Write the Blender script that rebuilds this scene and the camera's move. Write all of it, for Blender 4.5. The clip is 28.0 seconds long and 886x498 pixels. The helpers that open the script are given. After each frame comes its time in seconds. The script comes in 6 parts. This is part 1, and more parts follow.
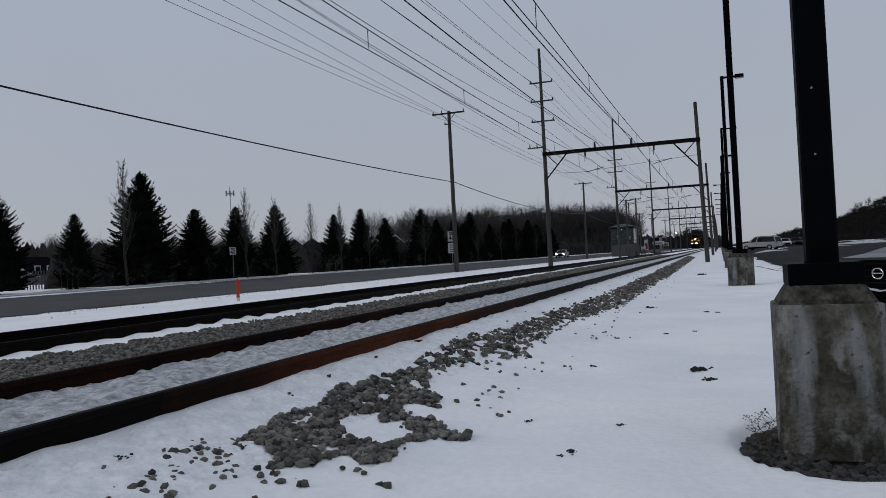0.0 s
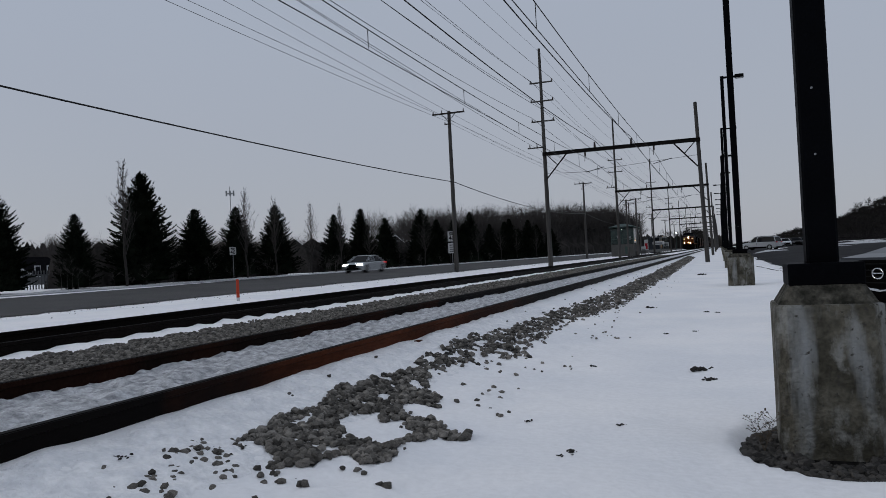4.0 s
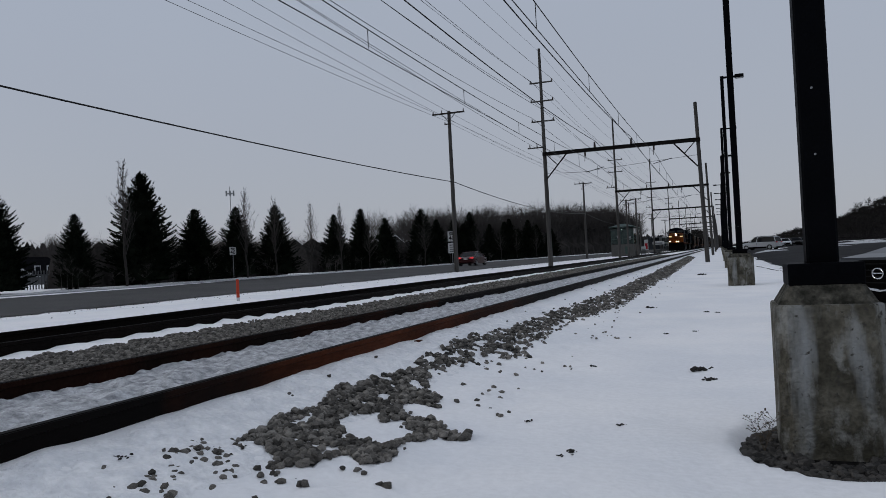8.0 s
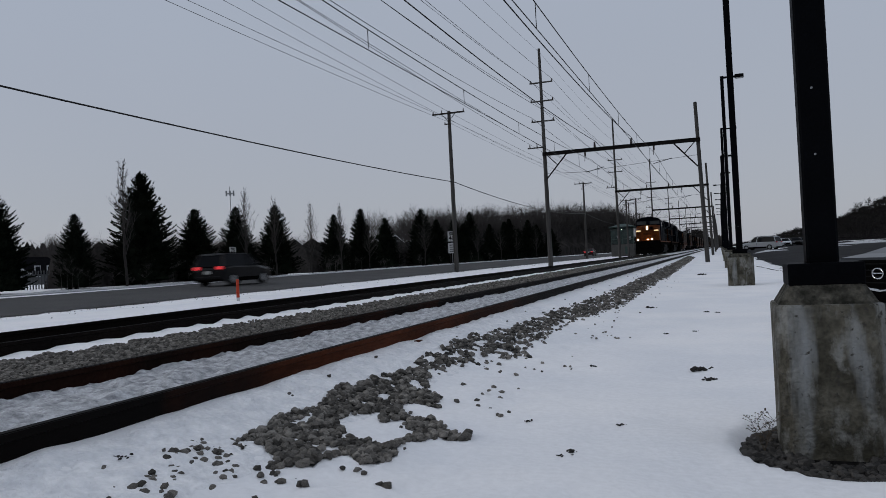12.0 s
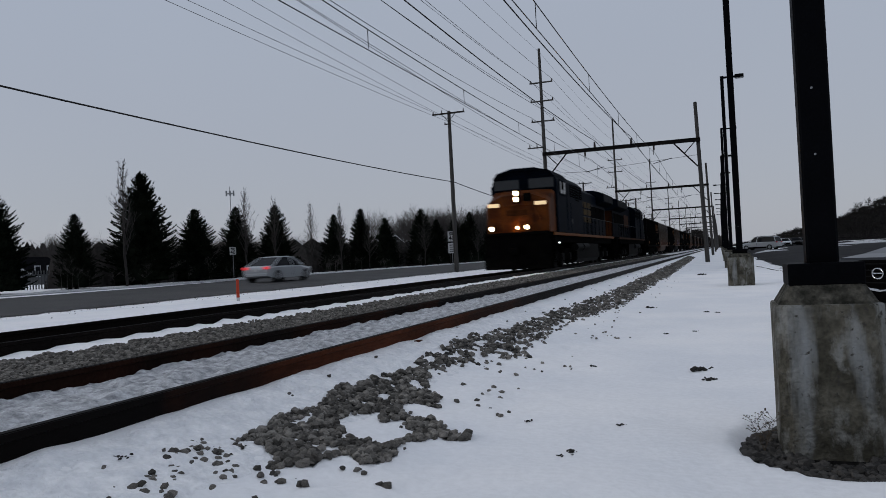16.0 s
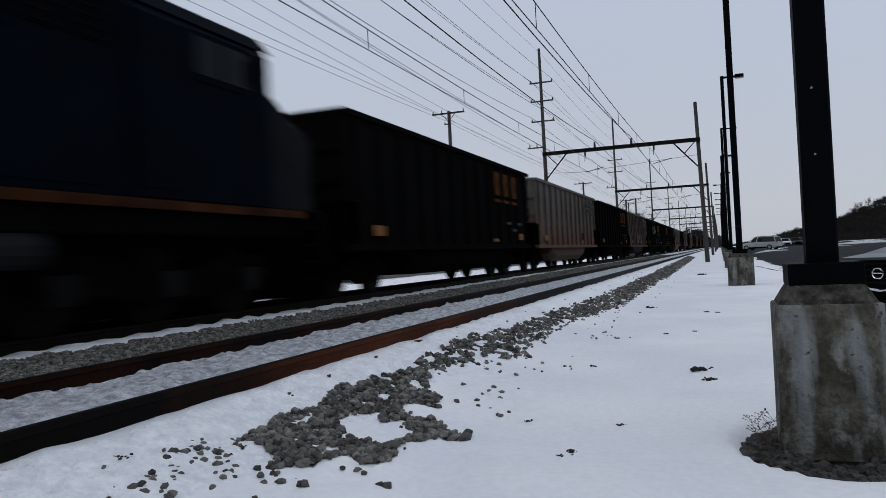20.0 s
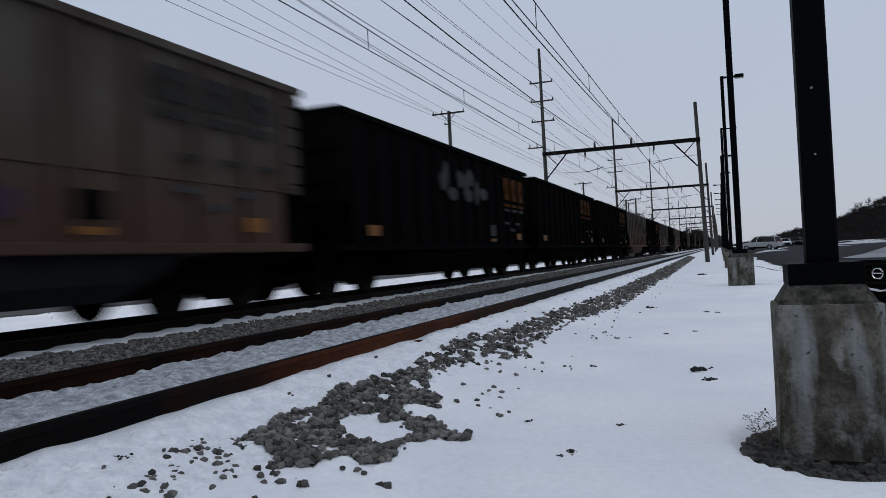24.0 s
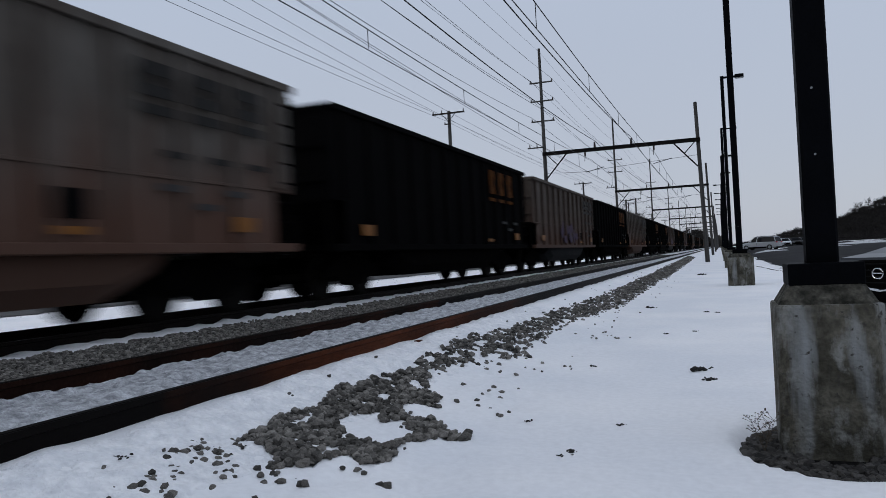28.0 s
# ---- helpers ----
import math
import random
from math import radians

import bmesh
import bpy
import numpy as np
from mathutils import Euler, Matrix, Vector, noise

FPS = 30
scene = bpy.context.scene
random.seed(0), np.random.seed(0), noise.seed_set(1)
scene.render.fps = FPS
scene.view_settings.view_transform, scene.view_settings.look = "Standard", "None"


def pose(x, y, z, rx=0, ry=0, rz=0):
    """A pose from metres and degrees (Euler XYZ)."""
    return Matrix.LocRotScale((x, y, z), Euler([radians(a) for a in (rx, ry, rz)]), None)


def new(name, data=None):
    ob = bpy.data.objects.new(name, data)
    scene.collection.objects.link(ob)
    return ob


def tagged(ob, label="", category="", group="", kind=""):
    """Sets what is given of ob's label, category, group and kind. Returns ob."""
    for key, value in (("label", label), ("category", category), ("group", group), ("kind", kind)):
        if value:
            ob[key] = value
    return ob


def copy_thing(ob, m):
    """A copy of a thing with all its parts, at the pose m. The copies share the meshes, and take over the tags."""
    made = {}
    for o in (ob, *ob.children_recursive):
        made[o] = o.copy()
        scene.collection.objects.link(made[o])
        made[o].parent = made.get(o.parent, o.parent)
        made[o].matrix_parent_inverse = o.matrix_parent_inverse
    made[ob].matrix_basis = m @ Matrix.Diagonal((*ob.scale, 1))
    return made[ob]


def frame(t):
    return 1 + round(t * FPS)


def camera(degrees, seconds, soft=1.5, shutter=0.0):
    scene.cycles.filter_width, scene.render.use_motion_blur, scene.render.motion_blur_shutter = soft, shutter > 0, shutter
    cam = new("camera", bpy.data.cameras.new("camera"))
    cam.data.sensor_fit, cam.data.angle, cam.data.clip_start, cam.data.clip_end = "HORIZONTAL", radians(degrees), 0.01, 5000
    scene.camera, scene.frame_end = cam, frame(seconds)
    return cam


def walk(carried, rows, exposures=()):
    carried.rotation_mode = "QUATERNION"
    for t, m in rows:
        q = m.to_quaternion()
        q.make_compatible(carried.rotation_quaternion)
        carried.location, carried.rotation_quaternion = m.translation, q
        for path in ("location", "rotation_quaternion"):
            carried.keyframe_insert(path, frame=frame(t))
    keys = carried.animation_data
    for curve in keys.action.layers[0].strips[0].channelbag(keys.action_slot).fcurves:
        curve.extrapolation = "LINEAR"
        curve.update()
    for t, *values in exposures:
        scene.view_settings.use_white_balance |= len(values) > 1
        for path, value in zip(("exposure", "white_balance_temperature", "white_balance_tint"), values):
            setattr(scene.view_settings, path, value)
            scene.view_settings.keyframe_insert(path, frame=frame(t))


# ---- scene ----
# ---- camera, held still on a tripod ----
cam = camera(60.43, 28.0, 0.8, 0.9)
EYE = (0.0, 0.0, 0.675)
YAW, PITCH, ROLL = 20.02, 0.789, -2.90
STAND = pose(*EYE) @ pose(0, 0, 0, 0, 0, YAW) @ pose(0, 0, 0, 90 + PITCH) @ pose(0, 0, 0, 0, 0, ROLL)
walk(cam, [(0.0, STAND), (28.0, STAND)],
     [(0, 0.08, 6500, 10), (12, 0.08, 6500, 10), (15, 0.08, 6500, 10), (17, 0.12, 6450, 10), (17.5, 0.22, 6500, 10), (18, 0.40, 6550, 10), (18.5, 0.46, 6500, 10), (20, 0.48, 6500, 10), (22, 0.48, 6450, 10), (24, 0.43, 6350, 10), (25, 0.47, 6350, 10), (26, 0.49, 6500, 10), (27, 0.45, 6500, 10), (28, 0.42, 6350, 10)])

# plan, in metres: y runs along the tracks, x across, z = 0 on the rail heads
RAILS = (-3.05, -4.556, -7.52, -9.025)
TRACK = -8.273                       # centre of the far track, used by the train
POLE_L, POLE_R, BEAM_Z = -12.03, -1.08, 8.18
BENTS = (56.5, 98.5, 153.0, 206.0, 259.0, 312.0, 366.0, 420.0)
HORIZON = 2500.0


def smooth(a, b, v):
    k = min(1.0, max(0.0, (v - a) / (b - a)))
    return k * k * (3 - 2 * k)


def ramp(v, pts):
    """Piecewise linear height along pts [(x, z)...]."""
    for (x0, z0), (x1, z1) in zip(pts, pts[1:]):
        if v <= x1:
            return z0 + (z1 - z0) * max(0.0, min(1.0, (v - x0) / (x1 - x0)))
    return pts[-1][1]


PROFILE = [(-400, 0.6), (-60, 0.15), (-35, 0.02), (-31, -0.10), (-24, -0.13), (-19, -0.33), (-12.5, -0.42), (-10.6, -0.22), (-9.1, -0.17), (-8.95, -0.21), (-7.6, -0.21),
           (-7.45, -0.12), (-6.6, -0.13), (-5.4, -0.135), (-4.65, -0.14), (-4.5, -0.13), (-3.8, -0.09), (-3.12, -0.12), (-2.98, -0.14),
           (-2.2, -0.33), (-1.5, -0.43), (-0.4, -0.46), (2.0, -0.45), (60, -0.35), (400, 1.5)]


def land(x, y):
    return ramp(x, PROFILE) + 0.28 * smooth(2.2, 5.0, x) * smooth(35, 75, y) * (1 - smooth(60, 120, x))


def bumps(x, y):
    """Fine relief of the lying snow near the camera."""
    v = Vector((x, y, 0.0))
    z = 0.020 * noise.noise(v * 1.7) + 0.012 * noise.noise(v * 5.0)
    if -4.5 < x < -3.1:
        z += 0.025 * noise.noise(v * 4.0) + 0.02 * noise.noise(v * 11.0)
    if -7.5 < x < -6.2:
        z += 0.016 * math.sin(y * 2 * math.pi / 0.62) * smooth(-6.2, -7.0, x) + 0.015 * noise.noise(v * 6.0)
    if -3.0 < x < -1.4:
        z += 0.02 * noise.noise(v * 3.2) + 0.02 * noise.noise(v * 8.0)
    return z


# ---- world and sun: an even overcast sky late in a winter afternoon ----
SUN_EL, SUN_ROT = 24.0, 250.0
world = bpy.data.worlds.new("world")
scene.world = world
world.use_nodes = True
wt = world.node_tree
wt.nodes.clear()


def wnode(kind, **vals):
    n = wt.nodes.new(kind)
    for k, v in vals.items():
        n.inputs[k].default_value = v
    return n


w_out, w_bg = wnode("ShaderNodeOutputWorld"), wnode("ShaderNodeBackground", Strength=1.0)
w_sky = wt.nodes.new("ShaderNodeTexSky")
w_sky.sky_type, w_sky.sun_disc = "NISHITA", False
w_sky.sun_elevation, w_sky.sun_rotation = radians(SUN_EL), radians(SUN_ROT)
w_dim = wt.nodes.new("ShaderNodeVectorMath")
w_dim.operation = "SCALE"
w_dim.inputs["Scale"].default_value = 0.055
w_co, w_sep, w_ramp, w_mix = wnode("ShaderNodeTexCoord"), wnode("ShaderNodeSeparateXYZ"), wnode("ShaderNodeValToRGB"), wnode("ShaderNodeMixRGB")
w_cloud, w_add = wnode("ShaderNodeTexNoise", Scale=1.6, Detail=4.0), wnode("ShaderNodeMixRGB")
w_cr = wnode("ShaderNodeValToRGB")
w_cr.color_ramp.elements[0].color, w_cr.color_ramp.elements[1].color = (0.93, 0.93, 0.94, 1), (1.06, 1.06, 1.05, 1)
w_add.blend_type, w_add.inputs[0].default_value = "MULTIPLY", 1.0
el = w_ramp.color_ramp.elements
el[0].position, el[0].color = 0.0, (0.388, 0.407, 0.462, 1)
el[1].position, el[1].color = 1.0, (0.525, 0.572, 0.655, 1)
e2 = el.new(0.35)
e2.color = (0.387, 0.432, 0.518, 1)
w_mix.inputs[0].default_value = 0.85
wt.links.new(w_co.outputs["Generated"], w_sep.inputs[0])
wt.links.new(w_sep.outputs["Z"], w_ramp.inputs[0])
wt.links.new(w_co.outputs["Generated"], w_cloud.inputs["Vector"])
wt.links.new(w_cloud.outputs[0], w_cr.inputs[0])
wt.links.new(w_ramp.outputs[0], w_add.inputs[1])
wt.links.new(w_cr.outputs[0], w_add.inputs[2])
wt.links.new(w_sky.outputs[0], w_dim.inputs[0])
wt.links.new(w_dim.outputs[0], w_mix.inputs[1])
wt.links.new(w_add.outputs[0], w_mix.inputs[2])
wt.links.new(w_mix.outputs[0], w_bg.inputs["Color"])
wt.links.new(w_bg.outputs[0], w_out.inputs["Surface"])

sun = new("sun", bpy.data.lights.new("sun", "SUN"))
sun.data.energy, sun.data.angle, sun.data.color = 0.45, radians(30), (1.0, 0.95, 0.9)
sun.matrix_world = pose(0, 0, 60) @ pose(0, 0, 0, 0, 0, 180 - SUN_ROT) @ pose(0, 0, 0, 90 - SUN_EL)
# ---- materials ----
def mat(name, col, rough=0.7, metal=0.0, vary=0.25, scale=6.0, fine=60.0, bump=0.15, col2=None, island=0.0, each=0.0, coord="Object", stretch=None, spec=0.22):
    """Base colour with broad stains (toward col2), fine grain and relief."""
    m = bpy.data.materials.new(name)
    m.use_nodes = True
    nt = m.node_tree
    bs = nt.nodes["Principled BSDF"]
    bs.inputs["Roughness"].default_value, bs.inputs["Metallic"].default_value = rough, metal
    bs.inputs["Specular IOR Level"].default_value = spec
    tc = nt.nodes.new("ShaderNodeTexCoord")
    vec = tc.outputs[coord]
    if stretch:
        mp = nt.nodes.new("ShaderNodeMapping")
        mp.inputs["Scale"].default_value = stretch
        nt.links.new(vec, mp.inputs[0])
        vec = mp.outputs[0]
    n1, n2 = nt.nodes.new("ShaderNodeTexNoise"), nt.nodes.new("ShaderNodeTexNoise")
    for n, s, d in ((n1, scale, 5.0), (n2, fine, 3.0)):
        n.inputs["Scale"].default_value, n.inputs["Detail"].default_value = s, d
        nt.links.new(vec, n.inputs["Vector"])
    r1, r2 = nt.nodes.new("ShaderNodeValToRGB"), nt.nodes.new("ShaderNodeValToRGB")
    c2 = col2 or tuple(c * (1 - vary) for c in col)
    r1.color_ramp.elements[0].position, r1.color_ramp.elements[1].position = 0.36, 0.64
    r1.color_ramp.elements[0].color, r1.color_ramp.elements[1].color = (*c2, 1), (*col, 1)
    v = vary * 0.6
    r2.color_ramp.elements[0].position, r2.color_ramp.elements[1].position = 0.3, 0.7
    r2.color_ramp.elements[0].color, r2.color_ramp.elements[1].color = (1 - v, 1 - v, 1 - v, 1), (1 + v, 1 + v, 1 + v, 1)
    nt.links.new(n1.outputs[0], r1.inputs[0])
    nt.links.new(n2.outputs[0], r2.inputs[0])
    mx = nt.nodes.new("ShaderNodeMixRGB")
    mx.blend_type, mx.inputs[0].default_value = "MULTIPLY", 1.0
    nt.links.new(r1.outputs[0], mx.inputs[1])
    nt.links.new(r2.outputs[0], mx.inputs[2])
    out = mx.outputs[0]
    if island or each:
        src = nt.nodes.new("ShaderNodeNewGeometry").outputs["Random Per Island"] if island else nt.nodes.new("ShaderNodeObjectInfo").outputs["Random"]
        k = island or each
        mr = nt.nodes.new("ShaderNodeMapRange")
        mr.inputs["To Min"].default_value, mr.inputs["To Max"].default_value = 1 - k, 1 + k
        nt.links.new(src, mr.inputs[0])
        m2 = nt.nodes.new("ShaderNodeVectorMath")
        m2.operation = "SCALE"
        nt.links.new(out, m2.inputs[0])
        nt.links.new(mr.outputs[0], m2.inputs["Scale"])
        out = m2.outputs[0]
    nt.links.new(out, bs.inputs["Base Color"])
    if bump:
        bp = nt.nodes.new("ShaderNodeBump")
        bp.inputs["Strength"].default_value, bp.inputs["Distance"].default_value = bump, 0.02
        nt.links.new(n2.outputs[0], bp.inputs["Height"])
        nt.links.new(bp.outputs[0], bs.inputs["Normal"])
    return m


def glow(name, col, power):
    m = bpy.data.materials.new(name)
    m.use_nodes = True
    bs = m.node_tree.nodes["Principled BSDF"]
    bs.inputs["Base Color"].default_value = (*col, 1)
    bs.inputs["Emission Color"].default_value = (*col, 1)
    bs.inputs["Emission Strength"].default_value = power
    return m


M = {}
M["snow"] = mat("snow", (0.91, 0.9, 0.9), 0.75, 0, 0.06, 0.7, 22.0, 0.35, (0.82, 0.825, 0.845), spec=0.2)
M["snow_icy"] = mat("snow_icy", (0.60, 0.61, 0.63), 0.6, 0, 0.3, 12.0, 60.0, 1.0, (0.27, 0.275, 0.29))
M["asphalt"] = mat("asphalt", (0.046, 0.045, 0.046), 0.85, 0, 0.25, 0.35, 90.0, 0.2, (0.062, 0.06, 0.059))
M["lot"] = mat("lot_asphalt", (0.017, 0.017, 0.018), 0.8, 0, 0.3, 0.3, 70.0, 0.2, (0.027, 0.027, 0.0285), spec=0.03)
M["stone"] = mat("ballast_stone", (0.185, 0.172, 0.154), 0.85, 0, 0.4, 14.0, 90.0, 0.5, (0.065, 0.06, 0.053), island=0.6)
M["stone_one"] = mat("loose_stone", (0.185, 0.172, 0.154), 0.85, 0, 0.4, 14.0, 90.0, 0.5, (0.065, 0.06, 0.053), each=0.6)
M["stone_dark"] = mat("dark_stone", (0.026, 0.024, 0.022), 0.8, 0, 0.4, 12.0, 60.0, 0.3, island=0.4)
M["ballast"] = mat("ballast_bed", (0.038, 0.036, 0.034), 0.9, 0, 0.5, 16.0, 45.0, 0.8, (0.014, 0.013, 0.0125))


def rusty_stretch(name, y0, y1, y2, y3, rust, dark):
    """Steel that is rusted along a stretch of its length and dark beyond."""
    m = mat(name, rust, 0.65, 0.2, 0.4, 1.6, 30.0, 0.25, tuple(c * 0.45 for c in rust), spec=0.03, stretch=(1, 0.35, 2.0))
    nt = m.node_tree
    bs = nt.nodes["Principled BSDF"]
    tc, sp, mx, nz, ad, rp = (nt.nodes.new("ShaderNode" + k) for k in ("TexCoord", "SeparateXYZ", "MixRGB", "TexNoise", "Math", "ValToRGB"))
    nz.inputs["Scale"].default_value = 1.3
    nt.links.new(tc.outputs["Object"], sp.inputs[0])
    nt.links.new(tc.outputs["Object"], nz.inputs["Vector"])
    ad.operation = "MULTIPLY_ADD"
    ad.inputs[1].default_value = 2.2
    nt.links.new(nz.outputs[0], ad.inputs[0])
    nt.links.new(sp.outputs["Y"], ad.inputs[2])
    mr = nt.nodes.new("ShaderNodeMapRange")
    mr.inputs["From Min"].default_value, mr.inputs["From Max"].default_value = 0.0, 20.0
    nt.links.new(ad.outputs[0], mr.inputs[0])
    e = rp.color_ramp.elements
    e[0].position, e[0].color, e[1].position, e[1].color = (y0 + 1.1) / 20, (0, 0, 0, 1), (y3 + 1.1) / 20, (0, 0, 0, 1)
    for y in (y1, y2):
        k = e.new((y + 1.1) / 20)
        k.color = (1, 1, 1, 1)
    nt.links.new(mr.outputs[0], rp.inputs[0])
    nt.links.new(rp.outputs[0], mx.inputs[0])
    mx.inputs[1].default_value = (*dark, 1)
    nt.links.new(bs.inputs["Base Color"].links[0].from_socket, mx.inputs[2])
    nt.links.new(mx.outputs[0], bs.inputs["Base Color"])
    return m


M["rail_near"] = rusty_stretch("rail_rust_patch", 3.6, 5.2, 8.0, 12.5, (0.088, 0.026, 0.011), (0.006, 0.005, 0.0047))
M["rail_mid"] = mat("rail_brown", (0.026, 0.010, 0.006), 0.65, 0.2, 0.4, 0.8, 30.0, 0.2, (0.009, 0.006, 0.005), spec=0.03)
M["rail_dark"] = mat("rail_black", (0.0055, 0.0047, 0.0044), 0.6, 0.3, 0.4, 0.7, 30.0, 0.2, (0.0085, 0.0062, 0.0052), spec=0.03)
M["dusty"] = mat("dusty_grey", (0.014, 0.0145, 0.0155), 0.75, 0, 0.3, 1.5, 20.0, 0.05, (0.007, 0.0075, 0.0085), spec=0.03)
# Base lightened to stand in for sky reflected in the panes.
M["windscreen"] = mat("windscreen_glass", (0.018, 0.021, 0.024), 0.1, 0, 0.1, 1.0, 5.0, 0, spec=0.3)
M["railhead"] = mat("rail_head", (0.009, 0.008, 0.0075), 0.7, 0.15, 0.3, 3.0, 40.0, 0.1, spec=0.03)
M["tie"] = mat("creosoted_tie", (0.012, 0.01, 0.009), 0.9, 0, 0.4, 3.0, 30.0, 0.4, stretch=(0.3, 4, 1), spec=0.05)
M["pole"] = mat("weathered_pole", (0.062, 0.059, 0.056), 0.85, 0, 0.3, 1.2, 24.0, 0.3, (0.04, 0.038, 0.036), stretch=(6, 6, 0.4))
M["pole_dark"] = mat("dark_pole", (0.03, 0.027, 0.025), 0.85, 0, 0.3, 1.2, 24.0, 0.3, stretch=(6, 6, 0.4))
M["steel_black"] = mat("black_steel", (0.003, 0.0034, 0.0045), 0.55, 0.1, 0.3, 3.0, 60.0, 0.05, spec=0.015)
M["steel_beam"] = mat("beam_steel", (0.007, 0.0068, 0.0068), 0.7, 0.3, 0.3, 2.0, 30.0, 0.2, (0.012, 0.01, 0.009), spec=0.1)
M["steel_grey"] = mat("galvanised_steel", (0.22, 0.23, 0.24), 0.5, 0.6, 0.2, 5.0, 50.0, 0.05)
M["wire"] = mat("wire", (0.012, 0.012, 0.013), 0.6, 0.4, 0.1, 1.0, 5.0, 0)
M["insul"] = mat("insulator", (0.03, 0.022, 0.02), 0.3, 0, 0.2, 8.0, 30.0, 0)
M["concrete"] = mat("weathered_concrete", (0.105, 0.098, 0.078), 0.92, 0, 0.5, 5.0, 34.0, 1.0, (0.042, 0.039, 0.029), spec=0.15)
cn = M["concrete"].node_tree
c_bs = cn.nodes["Principled BSDF"]
c_map, c_noise, c_ramp, c_mix = (cn.nodes.new("ShaderNode" + k) for k in ("Mapping", "TexNoise", "ValToRGB", "MixRGB"))
c_map.inputs["Scale"].default_value = (7.0, 7.0, 4.0)
c_noise.inputs["Scale"].default_value, c_noise.inputs["Detail"].default_value, c_noise.inputs["Roughness"].default_value = 1.0, 7.0, 0.62
c_ramp.color_ramp.elements[0].position, c_ramp.color_ramp.elements[1].position = 0.51, 0.64
c_mix.inputs[2].default_value = (0.2, 0.2, 0.185, 1)
c_from = c_bs.inputs["Base Color"].links[0].from_socket
cn.links.new(next(n for n in cn.nodes if n.type == "TEX_COORD").outputs["Object"], c_map.inputs[0])
cn.links.new(c_map.outputs[0], c_noise.inputs["Vector"])
cn.links.new(c_noise.outputs[0], c_ramp.inputs[0])
cn.links.new(c_ramp.outputs[0], c_mix.inputs[0])
cn.links.new(c_from, c_mix.inputs[1])
c_map2, c_noise2, c_ramp2, c_mix2 = (cn.nodes.new("ShaderNode" + k) for k in ("Mapping", "TexNoise", "ValToRGB", "MixRGB"))
c_map2.inputs["Scale"].default_value, c_map2.inputs["Location"].default_value = (4.2, 4.2, 0.7), (2.0, 0.3, 0.4)
c_noise2.inputs["Scale"].default_value, c_noise2.inputs["Detail"].default_value = 1.0, 5.0
c_ramp2.color_ramp.elements[0].position, c_ramp2.color_ramp.elements[1].position = 0.60, 0.72
c_mix2.inputs[2].default_value = (0.23, 0.24, 0.24, 1)
cn.links.new(c_map.inputs[0].links[0].from_socket, c_map2.inputs[0])
cn.links.new(c_map2.outputs[0], c_noise2.inputs["Vector"])
cn.links.new(c_noise2.outputs[0], c_ramp2.inputs[0])
cn.links.new(c_ramp2.outputs[0], c_mix2.inputs[0])
cn.links.new(c_mix.outputs[0], c_mix2.inputs[1])
c_chip, c_ramp3, c_mix3 = (cn.nodes.new("ShaderNode" + k) for k in ("TexNoise", "ValToRGB", "MixRGB"))
c_chip.inputs["Scale"].default_value, c_chip.inputs["Detail"].default_value = 26.0, 5.0
c_ramp3.color_ramp.elements[0].position, c_ramp3.color_ramp.elements[1].position = 0.61, 0.70
c_mix3.inputs[2].default_value = (0.045, 0.042, 0.037, 1)
cn.links.new(c_map.inputs[0].links[0].from_socket, c_chip.inputs["Vector"])
cn.links.new(c_chip.outputs[0], c_ramp3.inputs[0])
cn.links.new(c_ramp3.outputs[0], c_mix3.inputs[0])
cn.links.new(c_mix2.outputs[0], c_mix3.inputs[1])
cn.links.new(c_mix3.outputs[0], c_bs.inputs["Base Color"])
M["needles"] = mat("spruce_needles", (0.01, 0.013, 0.009), 0.9, 0, 0.4, 1.5, 20.0, 0, (0.004, 0.006, 0.004), island=0.4, spec=0)
M["bark"] = mat("bark", (0.03, 0.027, 0.025), 0.95, 0, 0.3, 4.0, 30.0, 0.3)
M["twig"] = mat("bare_twigs", (0.066, 0.061, 0.058), 0.95, 0, 0.3, 0.3, 3.0, 0, (0.04, 0.037, 0.035), spec=0)
M["twig_dark"] = mat("thicket", (0.04, 0.037, 0.035), 0.95, 0, 0.4, 0.2, 3.0, 0, (0.022, 0.021, 0.02), spec=0)
M["weed"] = mat("dry_weed", (0.09, 0.07, 0.05), 0.9, 0, 0.3, 8.0, 30.0, 0)
M["siding"] = mat("house_siding", (0.1, 0.104, 0.11), 0.8, 0, 0.1, 1.0, 12.0, 0.1)
M["shingle"] = mat("roof_shingle", (0.008, 0.008, 0.009), 0.9, 0, 0.3, 2.0, 14.0, 0.2, spec=0)
M["trimwhite"] = mat("white_trim", (0.42, 0.43, 0.45), 0.6, 0, 0.08, 2.0, 20.0, 0)
M["dark_glass"] = mat("dark_glass", (0.005, 0.006, 0.008), 0.06, 0, 0.1, 2.0, 10.0, 0, spec=0.05)
M["sign_white"] = mat("sign_white", (0.52, 0.53, 0.53), 0.5, 0, 0.1, 3.0, 30.0, 0)
M["sign_black"] = mat("sign_black", (0.012, 0.012, 0.013), 0.5, 0, 0.1, 3.0, 30.0, 0)
M["orange"] = mat("marker_orange", (0.38, 0.04, 0.016), 0.6, 0, 0.1, 5.0, 30.0, 0)
M["red"] = mat("sign_red", (0.4, 0.02, 0.03), 0.5, 0, 0.1, 5.0, 30.0, 0)
M["tinted"] = mat("shelter_glass", (0.034, 0.05, 0.047), 0.1, 0, 0.3, 0.8, 4.0, 0, (0.014, 0.024, 0.0225))
